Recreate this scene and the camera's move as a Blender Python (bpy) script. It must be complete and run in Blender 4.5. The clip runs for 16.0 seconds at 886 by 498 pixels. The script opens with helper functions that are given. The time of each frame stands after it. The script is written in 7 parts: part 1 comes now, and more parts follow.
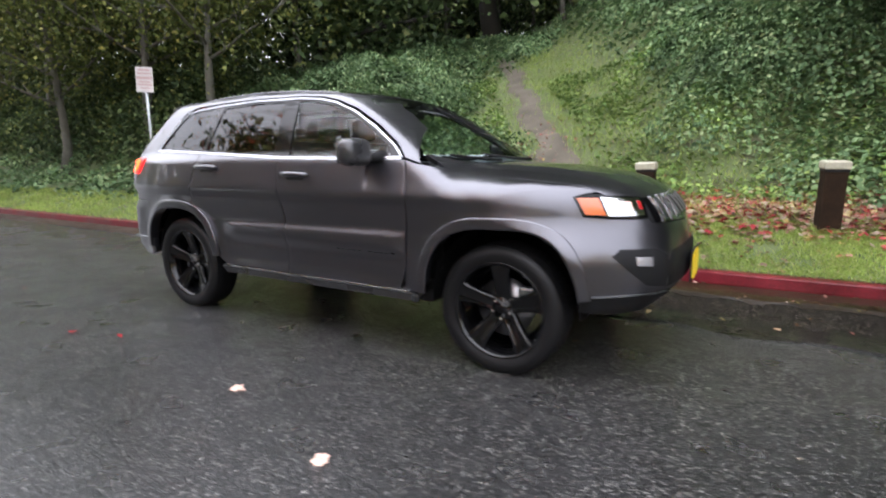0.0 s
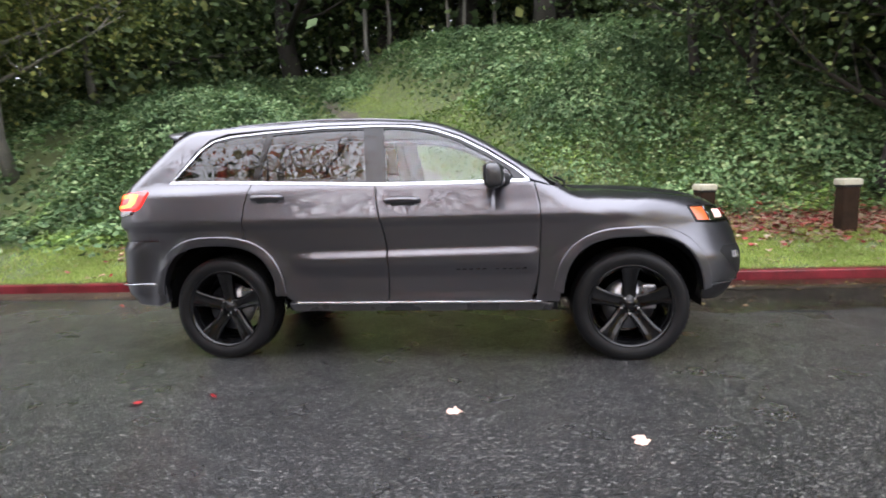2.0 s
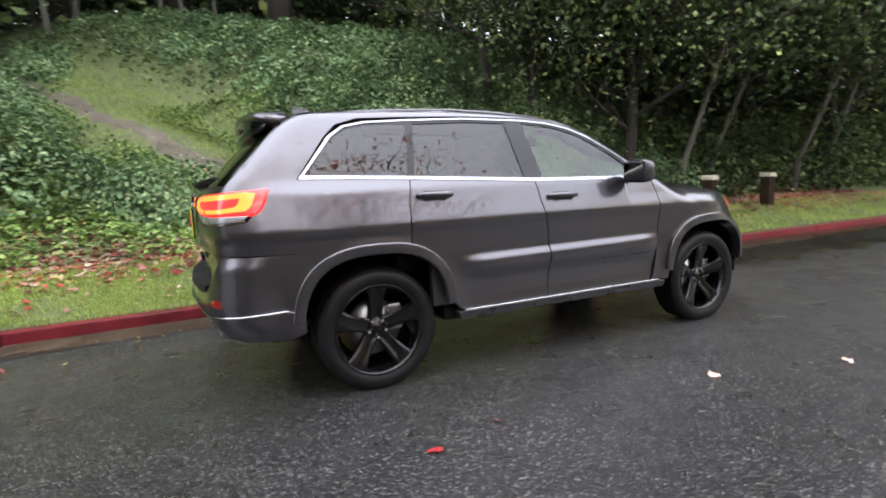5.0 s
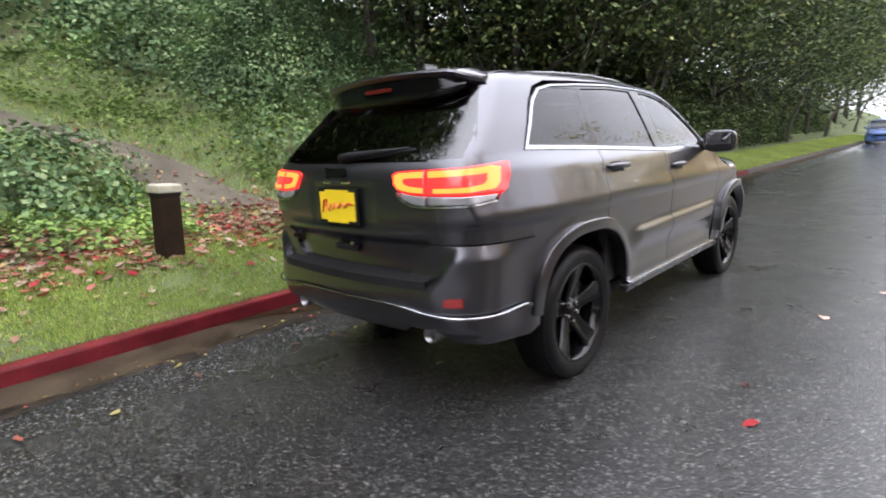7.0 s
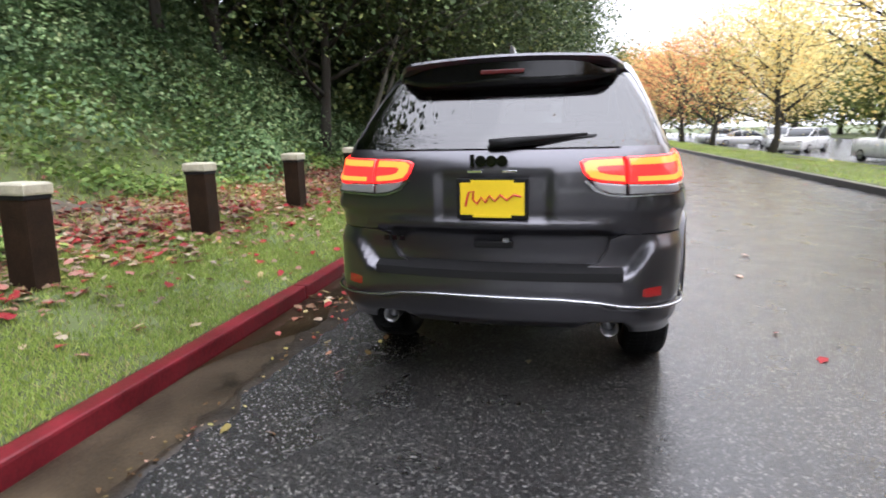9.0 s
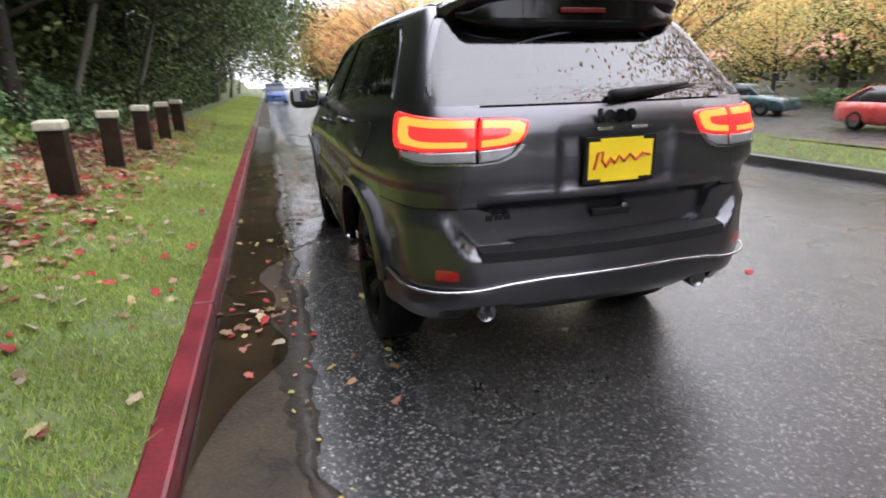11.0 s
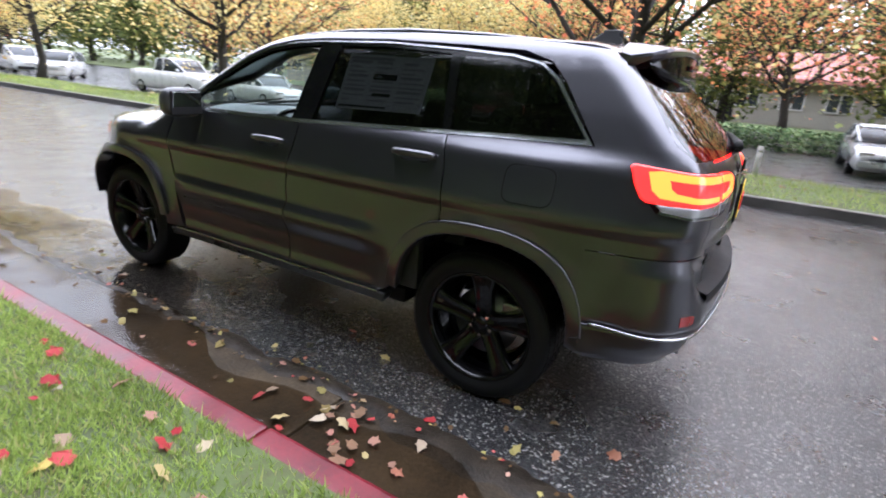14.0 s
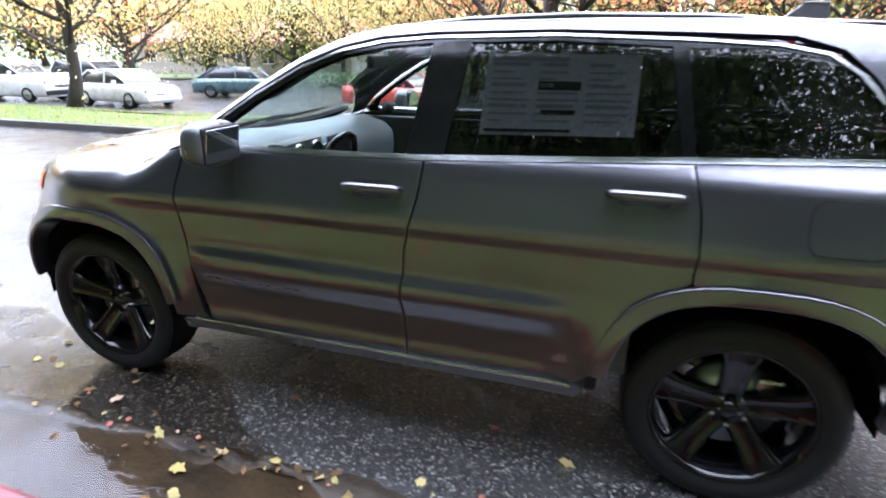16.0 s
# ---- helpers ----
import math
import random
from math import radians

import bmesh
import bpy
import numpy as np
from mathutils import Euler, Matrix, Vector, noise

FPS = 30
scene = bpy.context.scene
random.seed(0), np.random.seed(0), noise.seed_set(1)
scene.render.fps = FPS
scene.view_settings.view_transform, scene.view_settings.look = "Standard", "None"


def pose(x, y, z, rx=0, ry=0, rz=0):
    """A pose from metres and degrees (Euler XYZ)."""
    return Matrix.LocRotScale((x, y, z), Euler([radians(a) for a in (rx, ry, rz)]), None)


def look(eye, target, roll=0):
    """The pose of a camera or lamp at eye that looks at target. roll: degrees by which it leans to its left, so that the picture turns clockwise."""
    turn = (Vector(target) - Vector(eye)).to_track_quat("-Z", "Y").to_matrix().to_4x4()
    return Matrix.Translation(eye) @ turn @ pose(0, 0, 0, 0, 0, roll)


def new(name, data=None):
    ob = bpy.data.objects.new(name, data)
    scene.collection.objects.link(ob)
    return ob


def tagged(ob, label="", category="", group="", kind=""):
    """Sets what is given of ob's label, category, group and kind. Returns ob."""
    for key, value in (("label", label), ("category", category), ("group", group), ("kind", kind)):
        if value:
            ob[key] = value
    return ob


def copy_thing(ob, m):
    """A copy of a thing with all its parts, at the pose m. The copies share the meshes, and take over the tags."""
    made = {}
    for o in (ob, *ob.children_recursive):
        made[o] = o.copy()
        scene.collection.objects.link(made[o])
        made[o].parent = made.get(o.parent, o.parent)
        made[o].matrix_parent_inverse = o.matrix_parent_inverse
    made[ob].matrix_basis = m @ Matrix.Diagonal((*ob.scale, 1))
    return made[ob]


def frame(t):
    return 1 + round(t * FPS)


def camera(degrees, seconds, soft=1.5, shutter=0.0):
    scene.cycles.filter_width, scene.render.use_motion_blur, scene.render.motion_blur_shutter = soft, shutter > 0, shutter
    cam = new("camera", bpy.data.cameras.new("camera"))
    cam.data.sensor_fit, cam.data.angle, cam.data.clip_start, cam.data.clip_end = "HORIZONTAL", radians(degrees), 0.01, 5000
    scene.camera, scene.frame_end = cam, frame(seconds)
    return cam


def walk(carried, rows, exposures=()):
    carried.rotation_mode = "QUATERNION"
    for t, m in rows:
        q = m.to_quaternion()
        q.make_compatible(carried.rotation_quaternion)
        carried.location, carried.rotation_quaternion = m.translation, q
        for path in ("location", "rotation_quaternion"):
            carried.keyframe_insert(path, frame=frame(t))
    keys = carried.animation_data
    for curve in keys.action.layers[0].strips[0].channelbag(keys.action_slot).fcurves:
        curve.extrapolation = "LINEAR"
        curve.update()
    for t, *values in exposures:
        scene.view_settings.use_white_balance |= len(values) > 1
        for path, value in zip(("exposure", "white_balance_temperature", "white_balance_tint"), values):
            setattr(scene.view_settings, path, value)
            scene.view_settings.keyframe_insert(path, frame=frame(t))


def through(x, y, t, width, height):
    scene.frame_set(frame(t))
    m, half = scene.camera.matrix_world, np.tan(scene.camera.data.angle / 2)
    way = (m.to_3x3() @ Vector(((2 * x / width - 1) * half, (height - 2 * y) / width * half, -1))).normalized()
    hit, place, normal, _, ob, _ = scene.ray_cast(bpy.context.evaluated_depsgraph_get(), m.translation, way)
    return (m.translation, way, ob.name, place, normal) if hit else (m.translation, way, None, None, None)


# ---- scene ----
cam = camera(79.6, 16.0, soft=1.8, shutter=0.5)
PATH = [
    (0, (2.723, -3.579, 1.273), (1.7, -1.895, 0.924), -0.6),
    (0.5, (2.242, -3.903, 1.262), (1.301, -2.156, 1.012), -1.0),
    (1, (1.74, -4.206, 1.238), (1.008, -2.367, 0.951), -0.2),
    (1.5, (1.217, -4.386, 1.208), (0.668, -2.475, 0.993), -0.7),
    (2, (0.676, -4.543, 1.201), (0.415, -2.572, 0.985), -2.0),
    (2.5, (0.104, -4.599, 1.206), (-0.021, -2.613, 1.011), -2.3),
    (3, (-0.461, -4.609, 1.207), (-0.338, -2.621, 1.024), -1.6),
    (3.2, (-0.671, -4.603, 1.2), (-0.449, -2.625, 1.005), -1.1),
    (5.3, (-2.772, -3.76, 1.288), (-1.774, -2.052, 0.993), -3.1),
    (5.5, (-2.96, -3.624, 1.301), (-1.882, -1.975, 0.955), -3.1),
    (6, (-3.412, -3.215, 1.339), (-2.254, -1.62, 1.0), -1.7),
    (6.5, (-3.789, -2.8, 1.343), (-2.409, -1.401, 0.971), -1.6),
    (7, (-4.123, -2.316, 1.362), (-2.684, -0.982, 0.979), -2.7),
    (7.5, (-4.383, -1.862, 1.355), (-2.759, -0.758, 0.979), -2.3),
    (8, (-4.605, -1.371, 1.36), (-2.889, -0.425, 0.96), -3.1),
    (8.5, (-4.763, -0.872, 1.364), (-2.942, -0.138, 0.986), -0.2),
    (9, (-4.869, -0.388, 1.375), (-2.977, 0.099, 0.948), -1.3),
    (9.5, (-4.85, 0.112, 1.394), (-2.911, 0.389, 0.991), 0.3),
    (9.7, (-4.835, 0.297, 1.382), (-2.88, 0.437, 0.984), -0.8),
    (11.8, (-3.942, 1.992, 1.409), (-2.259, 1.082, 0.827), 2.2),
    (12, (-3.888, 2.159, 1.444), (-2.238, 1.16, 0.913), 2.8),
    (12.5, (-3.59, 2.434, 1.509), (-2.044, 1.252, 1.049), 1.3),
    (13, (-3.237, 2.765, 1.547), (-1.876, 1.413, 0.98), 1.1),
    (13.5, (-2.852, 2.926, 1.596), (-1.666, 1.42, 1.024), 3.0),
    (14, (-2.481, 3.052, 1.572), (-1.532, 1.408, 0.941), 4.1),
    (14.5, (-2.164, 2.947, 1.5), (-1.332, 1.238, 0.877), 3.6),
    (15, (-1.776, 2.884, 1.619), (-1.014, 1.142, 0.999), 3.2),
    (15.5, (-1.264, 2.938, 1.575), (-0.654, 1.133, 0.966), 1.2),
    (16, (-0.934, 2.752, 1.629), (-0.37, 0.962, 0.939), 0.5),
]
EXPOSURES = [(0.0, 1.35, 6100, 17), (1.0, 1.5, 6100, 17), (3.0, 1.6, 6100, 17), (6.5, 1.35, 6150, 17), (9.0, 1.35, 6100, 17), (11.8, 1.3, 6150, 18), (12.5, 1.3, 6000, 18), (14.0, 1.65, 5750, 18), (15.0, 2.05, 5700, 18), (16.0, 2.6, 5450, 19)]
walk(cam, [(t, look(eye, target, roll)) for t, eye, target, roll in PATH], EXPOSURES)

SKY_STRENGTH = 0.2
SUN_STRENGTH = 0.35


# ---- world and light ----
world = bpy.data.worlds.new("overcast")
scene.world = world
world.use_nodes = True
wn = world.node_tree.nodes
wl = world.node_tree.links
sky = wn.new("ShaderNodeTexSky")
sky.sky_type = 'NISHITA'
sky.sun_disc = False
sky.sun_elevation = radians(38)
sky.sun_rotation = radians(200)
sky.air_density, sky.dust_density, sky.ozone_density = 1.0, 6.0, 1.0
hsv = wn.new("ShaderNodeHueSaturation")
hsv.inputs["Saturation"].default_value = 0.12
hsv.inputs["Value"].default_value = 1.0
bg = wn["Background"]
bg.inputs["Strength"].default_value = SKY_STRENGTH
wl.new(sky.outputs["Color"], hsv.inputs["Color"])
cloud = wn.new("ShaderNodeMix")
cloud.data_type = 'RGBA'
cloud.inputs["Factor"].default_value = 0.8
# an overcast sky is about three times as bright overhead as at the horizon
way = wn.new("ShaderNodeTexCoord")
high = wn.new("ShaderNodeSeparateXYZ")
wl.new(way.outputs["Generated"], high.inputs["Vector"])
veil = wn.new("ShaderNodeMapRange")
veil.inputs["To Min"].default_value, veil.inputs["To Max"].default_value = 4.9, 13.0
wl.new(high.outputs["Z"], veil.inputs["Value"])
grey = wn.new("ShaderNodeVectorMath")
grey.operation = 'SCALE'
grey.inputs[0].default_value = (1.0, 1.02, 1.045)
wl.new(veil.outputs["Result"], grey.inputs["Scale"])
wl.new(grey.outputs["Vector"], cloud.inputs["B"])
wl.new(hsv.outputs["Color"], cloud.inputs["A"])
wl.new(cloud.outputs["Result"], bg.inputs["Color"])

sun_data = bpy.data.lights.new("sun", 'SUN')
sun_data.energy = SUN_STRENGTH
sun_data.angle = radians(90)
sun_data.color = (1.0, 0.99, 0.97)
sun_ob = new("sun", sun_data)
sun_ob.matrix_world = look((0, 0, 30), (4, 10, 15))


# ---- materials ----
def node_mat(name):
    m = bpy.data.materials.new(name)
    m.use_nodes = True
    return m, m.node_tree.nodes, m.node_tree.links, m.node_tree.nodes["Principled BSDF"]


def noise_node(n, l, coord, scale, detail=4.0, rough=0.6):
    t = n.new("ShaderNodeTexNoise")
    t.inputs["Scale"].default_value = scale
    t.inputs["Detail"].default_value = detail
    t.inputs["Roughness"].default_value = rough
    l.new(coord, t.inputs["Vector"])
    return t


def ramp(n, l, fac, stops):
    r = n.new("ShaderNodeValToRGB")
    e = r.color_ramp.elements
    e[0].position, e[0].color = stops[0][0], (*stops[0][1], 1)
    e[1].position, e[1].color = stops[-1][0], (*stops[-1][1], 1)
    for p, c in stops[1:-1]:
        k = e.new(p)
        k.color = (*c, 1)
    l.new(fac, r.inputs["Fac"])
    return r


def shade(c, f):
    return tuple(min(1.0, v * f) for v in c)


def surface(name, col, rough=0.5, metal=0.0, var=0.2, scale=3.0, fine=60.0, bump=0.0, coat=0.0, coat_rough=0.05,
            spec=0.5, rough_var=0.1, other=None, random=0.0, subsurf=0.0):
    """A two-scale mottled principled material, in object space at true size."""
    m, n, l, p = node_mat(name)
    tc = n.new("ShaderNodeTexCoord").outputs["Object"]
    big, small = noise_node(n, l, tc, scale), noise_node(n, l, tc, fine, 2.0)
    add = n.new("ShaderNodeMath")
    add.operation = 'MULTIPLY_ADD'
    l.new(small.outputs["Fac"], add.inputs[0])
    add.inputs[1].default_value = 0.4
    l.new(big.outputs["Fac"], add.inputs[2])
    r = ramp(n, l, add.outputs[0], [(0.45, shade(col, 1 - var)), (0.7, col if other is None else col), (0.95, other or shade(col, 1 + var))])
    out = r.outputs["Color"]
    if random:
        info = n.new("ShaderNodeObjectInfo")
        h = n.new("ShaderNodeHueSaturation")
        mp = n.new("ShaderNodeMapRange")
        mp.inputs["To Min"].default_value, mp.inputs["To Max"].default_value = 1 - random, 1 + random
        l.new(info.outputs["Random"], mp.inputs["Value"])
        l.new(mp.outputs["Result"], h.inputs["Value"])
        l.new(out, h.inputs["Color"])
        out = h.outputs["Color"]
    l.new(out, p.inputs["Base Color"])
    mr = n.new("ShaderNodeMapRange")
    mr.inputs["From Min"].default_value, mr.inputs["From Max"].default_value = 0.3, 0.7
    mr.inputs["To Min"].default_value, mr.inputs["To Max"].default_value = max(0.02, rough - rough_var), min(1, rough + rough_var)
    l.new(big.outputs["Fac"], mr.inputs["Value"])
    l.new(mr.outputs["Result"], p.inputs["Roughness"])
    p.inputs["Metallic"].default_value = metal
    p.inputs["Specular IOR Level"].default_value = spec
    p.inputs["Coat Weight"].default_value = coat
    p.inputs["Coat Roughness"].default_value = coat_rough
    if bump:
        b = n.new("ShaderNodeBump")
        b.inputs["Strength"].default_value = min(1.0, bump)
        b.inputs["Distance"].default_value = 0.01
        l.new(add.outputs[0], b.inputs["Height"])
        l.new(b.outputs["Normal"], p.inputs["Normal"])
    return m


def leaf_mat(name, stops, rough=0.45, through=0.25):
    """Leaves: each one takes its own colour from the ramp; some light passes through."""
    m, n, l, p = node_mat(name)
    g = n.new("ShaderNodeNewGeometry")
    r = ramp(n, l, g.outputs["Random Per Island"], [(q, shade(c, 0.9)) for q, c in stops])
    tc = n.new("ShaderNodeTexCoord").outputs["Object"]
    # broad noise darkens the leaf colour, painting in shaded gaps between clumps
    big = noise_node(n, l, tc, 0.6, 3.0)
    mul = n.new("ShaderNodeMix")
    mul.data_type, mul.blend_type = 'RGBA', 'MULTIPLY'
    mul.inputs["Factor"].default_value = 0.7 if through < 0.5 else 0.35
    v = ramp(n, l, big.outputs["Fac"], [(0.36, (0.30, 0.33, 0.29)), (0.64, (1.4, 1.35, 1.22))])
    l.new(r.outputs["Color"], mul.inputs["A"])
    l.new(v.outputs["Color"], mul.inputs["B"])
    l.new(mul.outputs["Result"], p.inputs["Base Color"])
    p.inputs["Roughness"].default_value = min(0.75, rough + 0.22)
    p.inputs["Specular IOR Level"].default_value = 0.14
    tr = n.new("ShaderNodeBsdfTranslucent")
    l.new(mul.outputs["Result"], tr.inputs["Color"])
    mx = n.new("ShaderNodeMixShader")
    mx.inputs["Fac"].default_value = through
    l.new(p.outputs["BSDF"], mx.inputs[1])
    l.new(tr.outputs["BSDF"], mx.inputs[2])
    l.new(mx.outputs["Shader"], n["Material Output"].inputs["Surface"])
    return m


def glass_mat(name, tint, rough=0.0, ior=1.5, dirt=0.0):
    m, n, l, p = node_mat(name)
    n.remove(p)
    t = n.new("ShaderNodeBsdfTransparent")
    t.inputs["Color"].default_value = (*tint, 1)
    g = n.new("ShaderNodeBsdfGlossy")
    g.inputs["Roughness"].default_value = rough
    lw = n.new("ShaderNodeLayerWeight")
    pw = n.new("ShaderNodeMath")
    pw.operation = 'POWER'
    pw.inputs[1].default_value = 5.0
    l.new(lw.outputs["Facing"], pw.inputs[0])
    f = n.new("ShaderNodeMath")
    f.operation = 'MULTIPLY_ADD'
    l.new(pw.outputs[0], f.inputs[0])
    f0 = ((ior - 1) / (ior + 1)) ** 2 * 1.5
    f.inputs[1].default_value, f.inputs[2].default_value = 1 - f0, f0
    if dirt:
        tc = n.new("ShaderNodeTexCoord").outputs["Object"]
        drops = n.new("ShaderNodeTexVoronoi")
        drops.inputs["Scale"].default_value = 90.0
        l.new(tc, drops.inputs["Vector"])
        rr = ramp(n, l, drops.outputs["Distance"], [(0.12, (1, 1, 1)), (0.3, (0, 0, 0))])
        b = n.new("ShaderNodeBump")
        b.inputs["Strength"].default_value = dirt
        b.inputs["Distance"].default_value = 0.004
        l.new(rr.outputs["Color"], b.inputs["Height"])
        l.new(b.outputs["Normal"], g.inputs["Normal"])
    mx = n.new("ShaderNodeMixShader")
    l.new(f.outputs[0], mx.inputs["Fac"])
    l.new(t.outputs["BSDF"], mx.inputs[1])
    l.new(g.outputs["BSDF"], mx.inputs[2])
    l.new(mx.outputs["Shader"], n["Material Output"].inputs["Surface"])
    return m


def lamp_mat(name, col, strength, base=None):
    m, n, l, p = node_mat(name)
    p.inputs["Base Color"].default_value = (*(base or col), 1)
    p.inputs["Emission Color"].default_value = (*col, 1)
    p.inputs["Emission Strength"].default_value = strength
    p.inputs["Roughness"].default_value = 0.15
    p.inputs["Coat Weight"].default_value = 0.6
    return m


def paint_mat(name, col, metal=0.55, flake=0.12, drops=0.25):
    """Metallic car paint under clear coat, beaded with rain."""
    m, n, l, p = node_mat(name)
    tc = n.new("ShaderNodeTexCoord").outputs["Object"]
    fl = noise_node(n, l, tc, 900.0, 1.0)
    dirt = noise_node(n, l, tc, 2.2, 5.0)
    r = ramp(n, l, fl.outputs["Fac"], [(0.3, shade(col, 1 - flake)), (0.7, shade(col, 1 + flake))])
    l.new(r.outputs["Color"], p.inputs["Base Color"])
    p.inputs["Metallic"].default_value = metal
    p.inputs["Roughness"].default_value = 0.33
    p.inputs["Coat Weight"].default_value = 1.0
    p.inputs["Coat IOR"].default_value = 1.5
    cr = n.new("ShaderNodeMapRange")
    cr.inputs["From Min"].default_value, cr.inputs["From Max"].default_value = 0.40, 0.62
    cr.inputs["To Min"].default_value, cr.inputs["To Max"].default_value = 0.01, 0.07
    l.new(dirt.outputs["Fac"], cr.inputs["Value"])
    l.new(cr.outputs["Result"], p.inputs["Coat Roughness"])
    v = n.new("ShaderNodeTexVoronoi")
    v.inputs["Scale"].default_value = 130.0
    v.inputs["Randomness"].default_value = 1.0
    l.new(tc, v.inputs["Vector"])
    rr = ramp(n, l, v.outputs["Distance"], [(0.10, (1, 1, 1)), (0.24, (0, 0, 0))])
    streak = noise_node(n, l, tc, 6.0, 4.0)
    mul = n.new("ShaderNodeMath")
    mul.operation = 'MULTIPLY'
    l.new(rr.outputs["Color"], mul.inputs[0])
    l.new(streak.outputs["Fac"], mul.inputs[1])
    b = n.new("ShaderNodeBump")
    b.inputs["Strength"].default_value = drops
    b.inputs["Distance"].default_value = 0.003
    l.new(mul.outputs[0], b.inputs["Height"])
    l.new(b.outputs["Normal"], p.inputs["Coat Normal"])
    return m


def asphalt_mat():
    m, n, l, p = node_mat("wet_asphalt")
    tc = n.new("ShaderNodeTexCoord").outputs["Object"]
    stones = n.new("ShaderNodeTexVoronoi")
    stones.inputs["Scale"].default_value = 95.0
    l.new(tc, stones.inputs["Vector"])
    fine = noise_node(n, l, tc, 240.0, 2.0)
    patch = noise_node(n, l, tc, 0.55, 5.0)
    lane = noise_node(n, l, tc, 2.3, 4.0)
    sc = n.new("ShaderNodeSeparateColor")
    l.new(stones.outputs["Color"], sc.inputs["Color"])
    # palest stones are coloured lighter than the grit, to double as wet glints
    grit = ramp(n, l, sc.outputs["Red"], [(0.0, (0.005, 0.005, 0.0055)), (0.5, (0.012, 0.012, 0.0125)), (0.82, (0.030, 0.030, 0.029)), (0.97, (0.125, 0.125, 0.12))])
    tone = ramp(n, l, patch.outputs["Fac"], [(0.3, (0.7, 0.7, 0.72)), (0.7, (1.25, 1.22, 1.18))])
    mul = n.new("ShaderNodeMix")
    mul.data_type, mul.blend_type = 'RGBA', 'MULTIPLY'
    mul.inputs["Factor"].default_value = 1.0
    l.new(grit.outputs["Color"], mul.inputs["A"])
    l.new(tone.outputs["Color"], mul.inputs["B"])
    clot = noise_node(n, l, tc, 38.0, 3.0, 0.7)
    clot_tone = ramp(n, l, clot.outputs["Fac"], [(0.35, (0.45, 0.45, 0.46)), (0.66, (1.9, 1.88, 1.82))])
    mul2 = n.new("ShaderNodeMix")
    mul2.data_type, mul2.blend_type = 'RGBA', 'MULTIPLY'
    mul2.inputs["Factor"].default_value = 1.0
    l.new(mul.outputs["Result"], mul2.inputs["A"])
    l.new(clot_tone.outputs["Color"], mul2.inputs["B"])
    l.new(mul2.outputs["Result"], p.inputs["Base Color"])
    mr = n.new("ShaderNodeMapRange")
    mr.inputs["From Min"].default_value, mr.inputs["From Max"].default_value = 0.35, 0.65
    mr.inputs["To Min"].default_value, mr.inputs["To Max"].default_value = 0.26, 0.46
    l.new(lane.outputs["Fac"], mr.inputs["Value"])
    # water standing towards the gutter
    sep = n.new("ShaderNodeSeparateXYZ")
    l.new(tc, sep.inputs["Vector"])
    pool = n.new("ShaderNodeMath")
    pool.operation = 'MULTIPLY_ADD'
    l.new(lane.outputs["Fac"], pool.inputs[0])
    pool.inputs[1].default_value = 0.9
    l.new(sep.outputs["Y"], pool.inputs[2])
    wet = n.new("ShaderNodeMapRange")
    wet.interpolation_type = 'SMOOTHSTEP'
    wet.inputs["From Min"].default_value, wet.inputs["From Max"].default_value = 0.1, 1.9
    wet.inputs["To Min"].default_value, wet.inputs["To Max"].default_value = 1.0, 0.6
    l.new(pool.outputs[0], wet.inputs["Value"])
    rw = n.new("ShaderNodeMath")
    rw.operation = 'MULTIPLY'
    l.new(mr.outputs["Result"], rw.inputs[0])
    l.new(wet.outputs["Result"], rw.inputs[1])
    l.new(rw.outputs[0], p.inputs["Roughness"])
    h = n.new("ShaderNodeMath")
    h.operation = 'MULTIPLY_ADD'
    l.new(stones.outputs["Distance"], h.inputs[0])
    h.inputs[1].default_value = -1.0
    rough_h = n.new("ShaderNodeMath")
    rough_h.operation = 'MULTIPLY_ADD'
    l.new(clot.outputs["Fac"], rough_h.inputs[0])
    rough_h.inputs[1].default_value = 1.6
    l.new(fine.outputs["Fac"], rough_h.inputs[2])
    l.new(rough_h.outputs[0], h.inputs[2])
    b = n.new("ShaderNodeBump")
    bs = n.new("ShaderNodeMath")
    bs.operation = 'MULTIPLY'
    bs.inputs[1].default_value = 0.9
    l.new(wet.outputs["Result"], bs.inputs[0])
    l.new(bs.outputs[0], b.inputs["Strength"])
    b.inputs["Distance"].default_value = 0.008
    l.new(h.outputs[0], b.inputs["Height"])
    l.new(b.outputs["Normal"], p.inputs["Normal"])
    p.inputs["Coat Weight"].default_value = 0.7
    p.inputs["Coat Roughness"].default_value = 0.13
    p.inputs["Specular IOR Level"].default_value = 0.3
    b2 = n.new("ShaderNodeBump")
    bs2 = n.new("ShaderNodeMath")
    bs2.operation = 'MULTIPLY'
    bs2.inputs[1].default_value = 0.15
    l.new(wet.outputs["Result"], bs2.inputs[0])
    l.new(bs2.outputs[0], b2.inputs["Strength"])
    b2.inputs["Distance"].default_value = 0.008
    l.new(h.outputs[0], b2.inputs["Height"])
    l.new(b2.outputs["Normal"], p.inputs["Coat Normal"])
    return m


